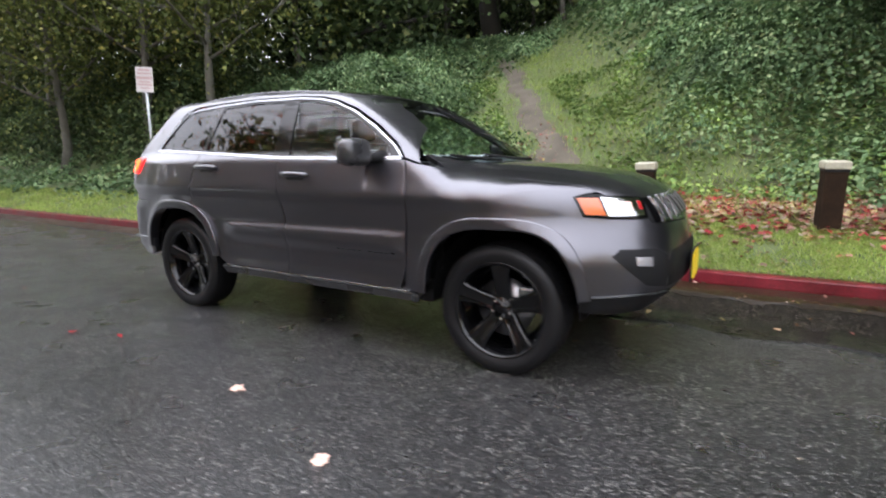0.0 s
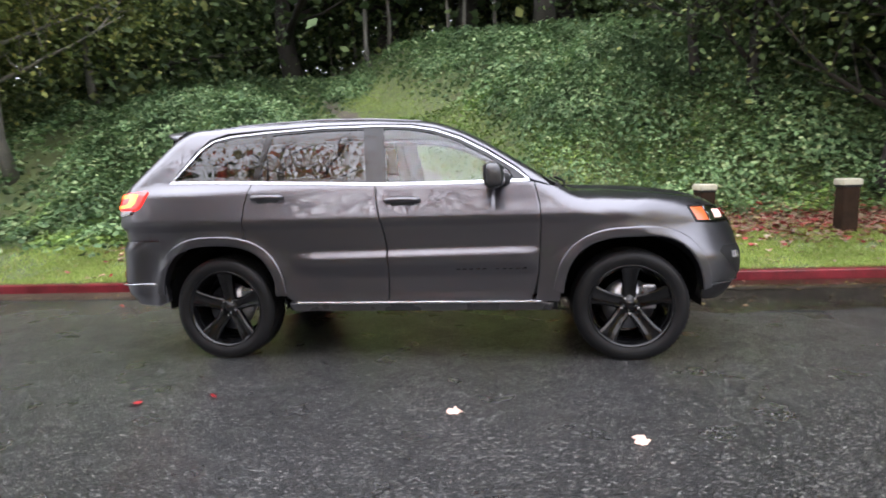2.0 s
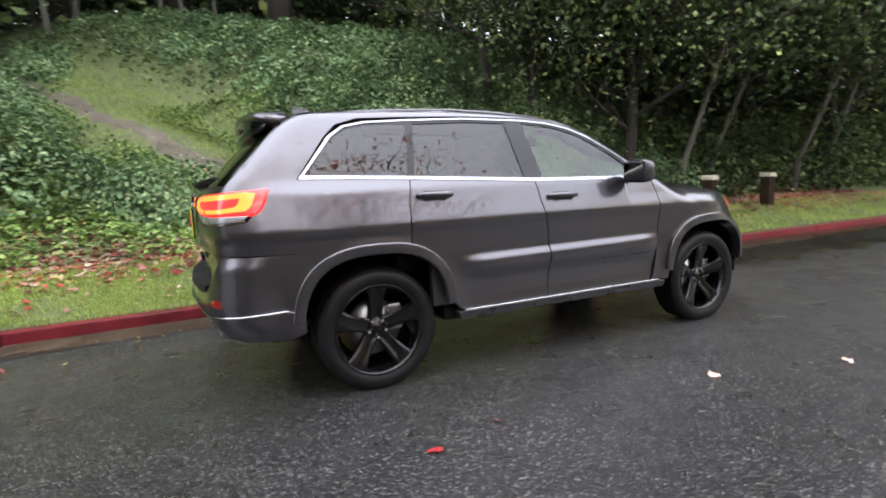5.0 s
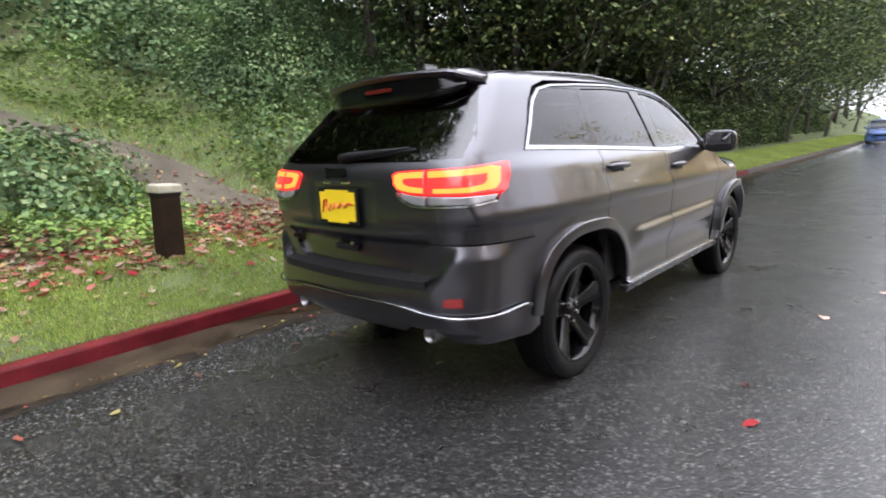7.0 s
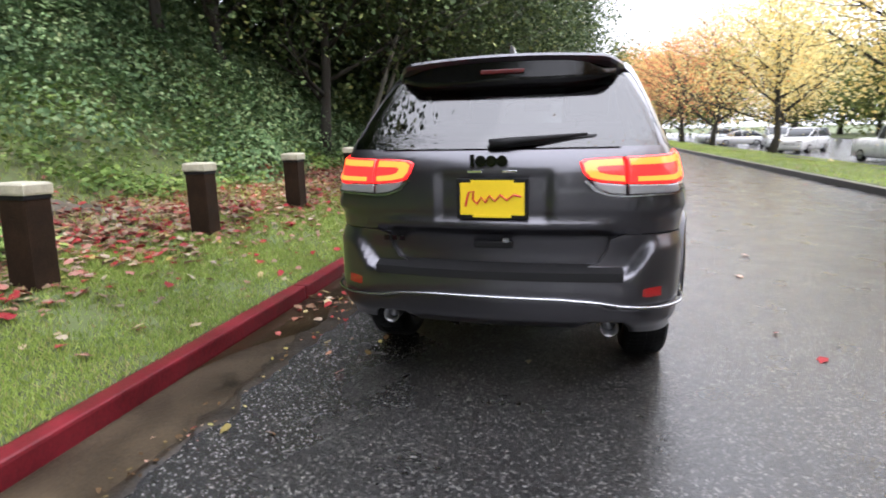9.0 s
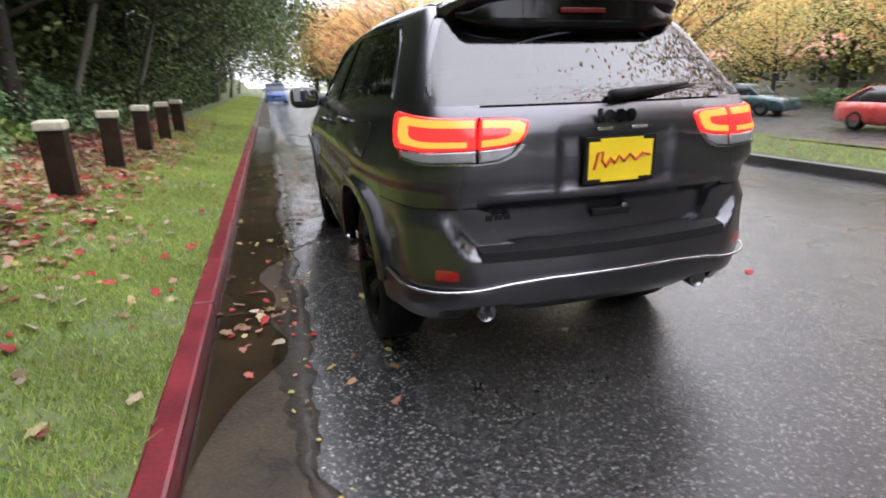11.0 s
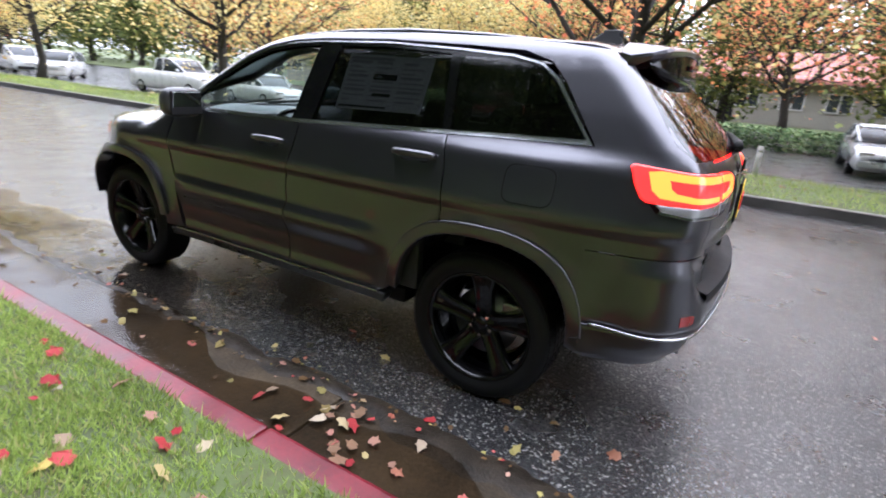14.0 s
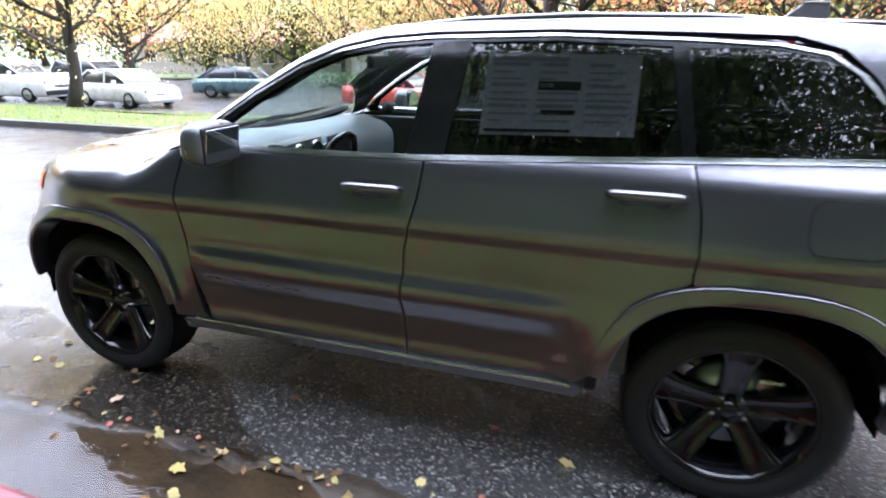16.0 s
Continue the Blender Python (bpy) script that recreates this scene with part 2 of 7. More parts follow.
def water_mat():
    """A broken film of rain water: clear, with a ripple, glossy where the film lies whole."""
    m, n, l, p = node_mat("rain_water")
    n.remove(p)
    tc = n.new("ShaderNodeTexCoord").outputs["Object"]
    t = n.new("ShaderNodeBsdfTransparent")
    t.inputs["Color"].default_value = (0.72, 0.66, 0.58, 1)
    g = n.new("ShaderNodeBsdfGlossy")
    g.inputs["Roughness"].default_value = 0.07
    ripple_n = noise_node(n, l, tc, 26.0, 2.0)
    b = n.new("ShaderNodeBump")
    b.inputs["Strength"].default_value = 0.22
    b.inputs["Distance"].default_value = 0.01
    l.new(ripple_n.outputs["Fac"], b.inputs["Height"])
    l.new(b.outputs["Normal"], g.inputs["Normal"])
    fr = n.new("ShaderNodeFresnel")
    fr.inputs["IOR"].default_value = 1.4
    film = ramp(n, l, noise_node(n, l, tc, 1.7, 5.0).outputs["Fac"], [(0.34, (0.35, 0.35, 0.35)), (0.54, (1.0, 1.0, 1.0))])
    mul = n.new("ShaderNodeMath")
    mul.operation = 'MULTIPLY'
    l.new(fr.outputs["Fac"], mul.inputs[0])
    l.new(film.outputs["Color"], mul.inputs[1])
    mx = n.new("ShaderNodeMixShader")
    l.new(mul.outputs[0], mx.inputs["Fac"])
    l.new(t.outputs["BSDF"], mx.inputs[1])
    l.new(g.outputs["BSDF"], mx.inputs[2])
    l.new(mx.outputs["Shader"], n["Material Output"].inputs["Surface"])
    return m


MAT = {}
MAT["water"] = water_mat()
MAT["asphalt"] = asphalt_mat()
MAT["paint"] = paint_mat("dark_grey_paint", (0.079, 0.077, 0.087), metal=0.93, drops=0.12)
MAT["trim"] = surface("black_plastic", (0.008, 0.008, 0.0085), 0.6, var=0.2, fine=400, bump=0.1, spec=0.22)
MAT["cladding"] = surface("dark_satin_cladding", (0.03, 0.03, 0.032), 0.3, var=0.15, fine=300, coat=0.3, coat_rough=0.25)
MAT["liner"] = surface("felt_liner", (0.004, 0.004, 0.004), 0.95, var=0.3, spec=0.1)
MAT["gloss_black"] = surface("gloss_black", (0.003, 0.003, 0.0034), 0.08, var=0.2, rough_var=0.03, spec=0.35)
MAT["bright"] = surface("bright_trim", (0.42, 0.43, 0.45), 0.2, metal=1.0, var=0.08, rough_var=0.05)
MAT["steel"] = surface("worn_steel", (0.30, 0.30, 0.31), 0.32, metal=1.0, var=0.2, fine=150)
MAT["rubber"] = surface("wet_rubber", (0.006, 0.006, 0.0065), 0.5, spec=0.22, var=0.25, fine=120, bump=0.15)
MAT["glass"] = glass_mat("clear_glass", (0.80, 0.86, 0.84), dirt=0.03)
MAT["tint"] = glass_mat("privacy_glass", (0.075, 0.08, 0.082), dirt=0.02)
MAT["rear_tint"] = glass_mat("rear_privacy_glass", (0.06, 0.065, 0.07), ior=1.72, dirt=0.03)
MAT["red_lens"] = surface("red_lens", (0.25, 0.008, 0.008), 0.12, var=0.1, coat=1.0, coat_rough=0.02)
MAT["tail_on"] = lamp_mat("tail_lamp_lit", (1.0, 0.02, 0.014), 1.0, (0.7, 0.02, 0.02))
MAT["tail_hot"] = lamp_mat("tail_lamp_tube", (1.0, 0.12, 0.012), 1.9, (0.8, 0.1, 0.03))
MAT["clear_lens"] = surface("clear_lens", (0.33, 0.33, 0.34), 0.15, metal=0.4, var=0.1, coat=1.0, fine=30)
MAT["head_on"] = lamp_mat("headlamp_lit", (1.0, 0.55, 0.42), 0.38, (0.5, 0.4, 0.36))
MAT["amber"] = lamp_mat("amber_lamp", (1.0, 0.16, 0.02), 0.16, (0.35, 0.09, 0.03))
MAT["chrome"] = surface("chrome", (0.75, 0.75, 0.76), 0.08, metal=1.0, var=0.05, rough_var=0.03)
MAT["mirror"] = surface("mirror_glass", (0.55, 0.56, 0.58), 0.03, metal=1.0, var=0.04, rough_var=0.01)
MAT["dash"] = surface("charcoal_dash", (0.035, 0.037, 0.04), 0.55, var=0.2, fine=500, bump=0.15)
MAT["dash_top"] = surface("grey_dash_top", (0.07, 0.085, 0.09), 0.6, var=0.15, fine=500, bump=0.15)
MAT["seat"] = surface("black_cloth", (0.02, 0.02, 0.021), 0.85, var=0.3, fine=300, bump=0.3)
MAT["screen"] = surface("dark_screen", (0.012, 0.014, 0.016), 0.1, var=0.1)
MAT["yellow"] = surface("yellow_plate", (0.85, 0.62, 0.015), 0.4, var=0.06)
MAT["dark_red_lens"] = surface("dark_red_lens", (0.08, 0.006, 0.006), 0.2, var=0.1)
MAT["red_ink"] = surface("red_ink", (0.55, 0.03, 0.03), 0.5, var=0.05)
MAT["black_ink"] = surface("black_ink", (0.02, 0.02, 0.02), 0.5, var=0.1)
MAT["paper"] = surface("printed_paper", (0.80, 0.83, 0.80), 0.8, var=0.08)
MAT["grey_ink"] = surface("grey_ink", (0.48, 0.50, 0.49), 0.8, var=0.1)
MAT["concrete"] = surface("wet_concrete", (0.036, 0.026, 0.015), 0.55, spec=0.2, var=0.75, scale=3.4, fine=55, bump=0.7, coat=0.15, coat_rough=0.14, rough_var=0.15)
MAT["mud"] = surface("wet_mud", (0.02, 0.015, 0.010), 0.5, spec=0.2, var=0.7, scale=9.0, fine=70, bump=0.9, coat=0.25, coat_rough=0.18)
MAT["red_kerb"] = surface("red_painted_kerb", (0.115, 0.007, 0.012), 0.5, var=0.5, scale=4.0, fine=50, bump=0.35, coat=0.4, coat_rough=0.16, spec=0.25)
MAT["grey_kerb"] = surface("grey_kerb", (0.06, 0.055, 0.05), 0.4, var=0.4, scale=3.0, fine=50, bump=0.3)
MAT["soil"] = surface("mossy_soil", (0.075, 0.10, 0.028), 0.9, var=0.5, scale=2.2, fine=30, bump=0.6, other=(0.055, 0.045, 0.028))
MAT["grass"] = leaf_mat("grass_blades", [(0.0, (0.19, 0.26, 0.06)), (0.5, (0.34, 0.46, 0.11)), (0.85, (0.48, 0.58, 0.17)), (1.0, (0.50, 0.40, 0.23))], 0.4, 0.5)
MAT["ivy"] = leaf_mat("bramble_leaves", [(0.0, (0.05, 0.09, 0.042)), (0.45, (0.13, 0.22, 0.10)), (0.8, (0.22, 0.33, 0.16)), (1.0, (0.33, 0.40, 0.21))], 0.3, 0.2)
MAT["low_ivy"] = leaf_mat("low_ivy_leaves", [(0.0, (0.10, 0.18, 0.05)), (0.5, (0.19, 0.30, 0.08)), (1.0, (0.30, 0.40, 0.12))], 0.3, 0.2)
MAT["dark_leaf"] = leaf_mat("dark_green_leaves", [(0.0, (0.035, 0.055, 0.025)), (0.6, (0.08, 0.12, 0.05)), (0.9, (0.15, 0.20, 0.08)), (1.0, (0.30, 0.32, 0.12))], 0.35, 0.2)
MAT["olive_leaf"] = leaf_mat("olive_leaves", [(0.0, (0.055, 0.075, 0.02)), (0.5, (0.12, 0.15, 0.045)), (0.9, (0.22, 0.24, 0.07)), (1.0, (0.36, 0.32, 0.10))], 0.4, 0.3)
MAT["yellow_leaf"] = leaf_mat("yellow_leaves", [(0.0, (0.76, 0.55, 0.19)), (0.5, (0.86, 0.71, 0.30)), (0.9, (0.88, 0.80, 0.45)), (1.0, (0.58, 0.60, 0.30))], 0.5, 0.62)
MAT["orange_leaf"] = leaf_mat("orange_leaves", [(0.0, (0.92, 0.22, 0.14)), (0.35, (0.92, 0.38, 0.16)), (0.6, (0.74, 0.58, 0.22)), (1.0, (0.50, 0.58, 0.24))], 0.5, 0.62)
MAT["litter"] = leaf_mat("fallen_leaves", [(0.0, (0.28, 0.02, 0.028)), (0.22, (0.34, 0.05, 0.05)), (0.38, (0.40, 0.21, 0.17)), (0.62, (0.20, 0.12, 0.075)), (0.86, (0.44, 0.37, 0.29)), (1.0, (0.42, 0.32, 0.09))], 0.35, 0.15)
MAT["gutter_leaf"] = leaf_mat("gutter_leaves", [(0.0, (0.06, 0.035, 0.014)), (0.5, (0.14, 0.08, 0.035)), (0.68, (0.32, 0.29, 0.10)), (0.8, (0.36, 0.25, 0.15)), (0.9, (0.30, 0.04, 0.04)), (1.0, (0.46, 0.38, 0.30))], 0.3, 0.1)
MAT["crimson_leaf"] = leaf_mat("crimson_leaves", [(0.0, (0.32, 0.02, 0.03)), (1.0, (0.42, 0.05, 0.05))], 0.4, 0.1)
MAT["pale_leaf"] = leaf_mat("pale_leaves", [(0.0, (0.75, 0.45, 0.42)), (1.0, (0.85, 0.62, 0.52))], 0.4, 0.15)
MAT["bark"] = surface("dark_bark", (0.025, 0.021, 0.016), 0.9, var=0.4, scale=4.0, fine=35, bump=0.8)
MAT["pale_bark"] = surface("pale_bark", (0.09, 0.085, 0.068), 0.85, var=0.4, scale=3.0, fine=25, bump=0.6)
MAT["post_wood"] = surface("dark_post_wood", (0.02, 0.0115, 0.0065), 0.85, var=0.5, scale=6.0, fine=60, bump=0.5, spec=0.12)
MAT["post_cap"] = surface("cream_cap_paint", (0.38, 0.36, 0.27), 0.55, var=0.25, scale=9.0, fine=50, bump=0.3)
MAT["galv"] = surface("galvanised_steel", (0.33, 0.35, 0.35), 0.45, metal=0.7, var=0.2, fine=40)
MAT["sign"] = surface("white_sign", (0.5, 0.48, 0.47), 0.4, var=0.08)
MAT["sign_red"] = surface("sign_print", (0.42, 0.30, 0.28), 0.5, var=0.1)
MAT["path"] = surface("gravel_path", (0.095, 0.083, 0.062), 0.9, var=0.5, scale=1.5, fine=45, bump=0.8, other=(0.15, 0.13, 0.10), spec=0.2)
MAT["wall"] = surface("beige_wall", (0.24, 0.22, 0.19), 0.8, var=0.15, scale=0.5, fine=8)
MAT["roof"] = surface("red_roof", (0.36, 0.13, 0.11), 0.7, var=0.2, scale=1.0, fine=12)
MAT["dark_window"] = surface("dark_window", (0.03, 0.035, 0.04), 0.1, var=0.1)
MAT["white_paint"] = surface("white_car_paint", (0.5, 0.51, 0.52), 0.3, var=0.06, coat=1.0)
MAT["blue_paint"] = surface("blue_car_paint", (0.05, 0.10, 0.25), 0.3, var=0.1, metal=0.3, coat=1.0)
MAT["red_paint"] = surface("red_car_paint", (0.5, 0.04, 0.04), 0.3, var=0.1, coat=1.0)
MAT["teal_paint"] = surface("dark_teal_car_paint", (0.03, 0.07, 0.08), 0.3, var=0.1, metal=0.3, coat=1.0)
MAT["silver_paint"] = surface("silver_car_paint", (0.40, 0.43, 0.45), 0.3, var=0.06, metal=0.4, coat=1.0)


# ---- mesh helpers ----
def mesh_obj(name, verts, faces, material, smooth=False):
    me = bpy.data.meshes.new(name)
    me.from_pydata([tuple(v) for v in verts] if not isinstance(verts, np.ndarray) else verts.tolist(), [], faces if not isinstance(faces, np.ndarray) else faces.tolist())
    me.materials.append(material)
    if smooth:
        me.polygons.foreach_set("use_smooth", np.ones(len(me.polygons), dtype=bool))
    me.update()
    return new(name, me)


def part(name, bm, material, parent, label=""):
    me = bpy.data.meshes.new(name)
    bm.to_mesh(me)
    bm.free()
    me.materials.append(material)
    ob = new(name, me)
    ob.parent = parent
    if label:
        ob["label"] = label
    return ob


def raw_part(name, verts, faces, material, parent, label="", smooth=False):
    ob = mesh_obj(name, verts, faces, material, smooth)
    ob.parent = parent
    if label:
        ob["label"] = label
    return ob


def empty(name, label, category, loc=(0, 0, 0), group=""):
    ob = new(name)
    ob.location = (loc[0], loc[1], loc[2] + (float(far_fall(loc[1])) if loc[1] < -8.6 else 0.0))
    return tagged(ob, label, category, group)


def box_bm(sx, sy, sz, at=(0, 0, 0), bevel=0.0, seg=2, bm=None):
    bm = bm or bmesh.new()
    r = bmesh.ops.create_cube(bm, size=1.0, matrix=Matrix.Translation(at) @ Matrix.Diagonal((sx, sy, sz, 1)))
    if bevel:
        edges = list({e for v in r["verts"] for e in v.link_edges})
        bmesh.ops.bevel(bm, geom=edges, offset=bevel, segments=seg, affect='EDGES', profile=0.6)
    return bm


def lathe(profile, steps, axis='y'):
    """Rings round the axis from (radius, along) pairs."""
    verts, faces = [], []
    k = len(profile)
    for i in range(steps):
        a = 2 * math.pi * i / steps
        for r, h in profile:
            verts.append((r * math.cos(a), h, r * math.sin(a)) if axis == 'y' else (r * math.cos(a), r * math.sin(a), h))
    for i in range(steps):
        j = (i + 1) % steps
        for q in range(k - 1):
            faces.append((i * k + q, i * k + q + 1, j * k + q + 1, j * k + q))
    return verts, faces


def tube(pts, radii, sides=8, cap=True):
    verts, faces = [], []
    pts = [Vector(p) for p in pts]
    if isinstance(radii, (int, float)):
        radii = [radii] * len(pts)
    side = None
    for i, p in enumerate(pts):
        d = (pts[min(i + 1, len(pts) - 1)] - pts[max(i - 1, 0)]).normalized()
        if side is None:
            side = d.orthogonal().normalized()
        side = (side - d * side.dot(d)).normalized()
        up = d.cross(side)
        for s in range(sides):
            a = 2 * math.pi * s / sides
            verts.append(tuple(p + (side * math.cos(a) + up * math.sin(a)) * radii[i]))
    for i in range(len(pts) - 1):
        for s in range(sides):
            t = (s + 1) % sides
            faces.append((i * sides + s, i * sides + t, (i + 1) * sides + t, (i + 1) * sides + s))
    if cap:
        faces.append(tuple(range(sides - 1, -1, -1)))
        faces.append(tuple(range((len(pts) - 1) * sides, len(pts) * sides)))
    return verts, faces


def join(pieces):
    verts, faces = [], []
    for v, f in pieces:
        o = len(verts)
        verts += list(v)
        faces += [tuple(i + o for i in q) for q in f]
    return verts, faces


def leaves(rng, pos, size, up=0.5, stretch=1.5, fold=0.25):
    """Folded pointed leaves at the positions: arrays of vertices and quads."""
    n = len(pos)
    nrm = rng.normal(size=(n, 3))
    nrm /= np.linalg.norm(nrm, axis=1)[:, None]
    nrm[:, 2] = np.abs(nrm[:, 2]) + up
    nrm /= np.linalg.norm(nrm, axis=1)[:, None]
    d = rng.normal(size=(n, 3))
    d -= nrm * np.sum(d * nrm, axis=1)[:, None]
    d /= np.linalg.norm(d, axis=1)[:, None] + 1e-9
    s = np.cross(nrm, d)
    L = (size * rng.uniform(0.6, 1.3, n))[:, None]
    Wd = L / stretch * 0.5
    base, tip = pos - d * L * 0.5, pos + d * L * 0.5 - nrm * L * 0.12
    mid = pos - d * L * 0.06 + nrm * L * fold * 0.3
    lft, rgt = mid + s * Wd - nrm * L * 0.1, mid - s * Wd - nrm * L * 0.1
    v = np.stack([base, rgt, tip, lft], 1).reshape(-1, 3)
    f = np.arange(4 * n).reshape(n, 4)
    return v, f


def ovate(rng, pos, size, up=2.0):
    """Broad fallen leaves of eight points with a raised rib."""
    n = len(pos)
    nrm = rng.normal(size=(n, 3)) * 0.35
    nrm[:, 2] = np.abs(nrm[:, 2]) + up * 0.5
    nrm /= np.linalg.norm(nrm, axis=1)[:, None]
    d = rng.normal(size=(n, 3))
    d -= nrm * np.sum(d * nrm, axis=1)[:, None]
    d /= np.linalg.norm(d, axis=1)[:, None] + 1e-9
    s = np.cross(nrm, d)
    L = (size * rng.uniform(0.55, 1.3, n))[:, None]
    w = rng.uniform(0.75, 1.15, n)[:, None]
    ring = [(-0.5, 0.05, 0.0), (-0.32, 0.34, 0.05), (-0.02, 0.30, 0.03), (0.12, 0.44, 0.09), (0.24, 0.20, 0.03), (0.55, 0.0, -0.06), (0.24, -0.22, 0.05), (0.10, -0.42, 0.02), (-0.05, -0.29, 0.05), (-0.34, -0.33, 0.08)]
    pts = [pos + d * L * u + s * L * v * w + nrm * L * h * rng.uniform(0.2, 2.0, n)[:, None] for u, v, h in ring]
    v = np.stack(pts, 1).reshape(-1, 3)
    f = np.arange(len(ring) * n).reshape(n, len(ring))
    return v, f


# ---- ground ----
KERB_Y, FAR_Y = 1.80, -6.5


def smooth(a, b, x):
    t = np.clip((np.asarray(x, float) - a) / (b - a), 0, 1)
    return t * t * (3 - 2 * t)


def lift(x):
    """How far the gutter, kerb and verge stand above the wheel plane: the street climbs gently past the car."""
    return 0.05 + 0.05 * np.tanh(np.asarray(x, float) / 5.0)


def path_x(y):
    return 0.55 - 0.56 * (np.asarray(y, float) - 4.0)


def ripple(x, y):
    return 0.5 * np.sin(1.7 * x + 0.6 * y) * np.sin(1.1 * y - 0.5 * x + 1.0) + 0.3 * np.sin(3.9 * x - 2.1 * y) * np.sin(3.1 * y + 0.7)


def land(x, y):
    """Height of the ground north of the kerb: a grass verge, then a bank with a track climbing it."""
    x, y = np.asarray(x, float), np.asarray(y, float)
    verge = 0.115 + lift(x) + 0.30 * smooth(KERB_Y + 0.1, 3.5, y) + 0.10 * smooth(3.2, 5.0, y)
    d = x - path_x(y)
    rise = np.maximum(y - 4.6, 0)
    slope = 0.36 * rise * smooth(4.4, 7.0, y) - 0.006 * np.maximum(rise - 12, 0) ** 2 * (rise < 40)
    slope = np.where(rise > 26, 0.36 * 26 - 0.006 * 14 ** 2 + 0.1 * (rise - 26), slope)
    bank = 1.65 * smooth(2.0, 6.5, d) * smooth(4.6, 8.5, y) + 1.25 * smooth(-1.6, -4.5, d) * smooth(4.0, 7.4, y) * (1 - 0.6 * smooth(9.0, 15.0, y))
    return verge + slope + bank + 0.10 * ripple(x, y) * smooth(3.6, 7.0, y)


def axis_steps(lo, hi, near_lo, near_hi, fine, coarse):
    a = list(np.arange(near_lo, near_hi, fine))
    s, v = fine, near_hi
    while v < hi:
        a.append(v)
        s = min(s * 1.25, coarse)
        v += s
    a.append(hi)
    s, v, b = fine, near_lo - fine, []
    while v > lo:
        b.append(v)
        s = min(s * 1.25, coarse)
        v -= s
    b.append(lo)
    return np.array(b[::-1] + a)


def sheet(name, xs, ys, fz, material, label, category):
    X, Y = np.meshgrid(xs, ys, indexing='ij')
    Z = fz(X, Y)
    v = np.stack([X, Y, Z], -1).reshape(-1, 3)
    n, m = len(xs), len(ys)
    i = np.arange(n - 1)[:, None] * m + np.arange(m - 1)[None, :]
    f = np.stack([i, i + m, i + m + 1, i + 1], -1).reshape(-1, 4)
    return tagged(mesh_obj(name, v, f, material, True), label, category, kind="structure")


def road_z(x, y):
    return 0.035 * np.sin(np.clip((y - FAR_Y) / (1.34 - FAR_Y), 0, 1) * math.pi) * (1 - smooth(-3.5, 1.3, y)) + lift(x) * smooth(0.95, 1.34, y) - 0.10 * smooth(-3.5, FAR_Y, y)


sheet("road", axis_steps(-120, 420, -8, 10, 0.5, 12), np.concatenate([np.linspace(FAR_Y, -3.5, 10), np.linspace(-3.2, 0.9, 12), np.linspace(1.0, 1.34, 5)]), road_z, MAT["asphalt"], "wet dark asphalt road with coarse grit", "road")

# one sheet that reaches the horizon, a little under the built surfaces
sheet("ground", axis_steps(-1500, 1500, -60, 80, 20, 200), axis_steps(-1500, 1500, -60, 60, 20, 200), lambda x, y: -0.75 + 0 * x, MAT["soil"], "flat far ground under the park", "ground")

# gutter and kerb
def strip(name, y0, y1, z0, z1, x0, x1, material, label, category, dx=0.9, gap=0.006, parent=None, level=lift):
    """Cast lengths butted end to end along the road."""
    k = 0
    holder = parent
    x = x0
    made = {}
    while x < x1:
        w = dx
        key = round(w, 3)
        if key not in made:
            bm = bmesh.new()
            box_bm(w - gap, y1 - y0, z1 - z0, (w / 2, 0, 0), 0.018 if z1 - z0 > 0.12 else 0.006, 2, bm)
            me = bpy.data.meshes.new(name)
            bm.to_mesh(me)
            bm.free()
            me.materials.append(material)
            made[key] = me
        ob = new(name, made[key])
        rise = [float(level(q)) for q in (x, x + w)]
        ob.location = (x, (y0 + y1) / 2, (z0 + z1) / 2 + rise[0])
        ob.rotation_euler = (0, -math.atan2(rise[1] - rise[0], w), 0)
        if holder is not None:
            ob.parent = holder
        x += w
        k += 1
    return k


kerb_n = tagged(new("kerb"), "red painted concrete kerb beside the grass verge", "kerb", kind="structure")
strip("kerb_stone", KERB_Y, KERB_Y + 0.13, -0.2, 0.112, -40.0, 5.0, MAT["red_kerb"], "", "", dx=3.0, parent=kerb_n)
strip("kerb_stone", KERB_Y, KERB_Y + 0.13, -0.2, 0.112, 5.0, 14.0, MAT["red_kerb"], "", "", dx=3.0, parent=kerb_n)
strip("kerb_stone", KERB_Y, KERB_Y + 0.13, -0.2, 0.112, 14.0, 140.0, MAT["grey_kerb"], "", "", dx=6.0, parent=kerb_n)
gutter = tagged(new("gutter"), "wet stained concrete gutter pan along the kerb", "gutter", kind="structure")
strip("gutter_slab", 1.345, KERB_Y - 0.002, -0.15, 0.004, -40.0, 140.0, MAT["concrete"], "", "", dx=3.0, gap=0.008, parent=gutter)
kerb_f = tagged(new("kerb"), "dark weathered concrete kerb across the road", "kerb", kind="structure")
strip("kerb_stone", FAR_Y - 0.16, FAR_Y, -0.2, 0.15, -60.0, 150.0, MAT["grey_kerb"], "", "", dx=6.0, parent=kerb_f, level=lambda q: -0.10)

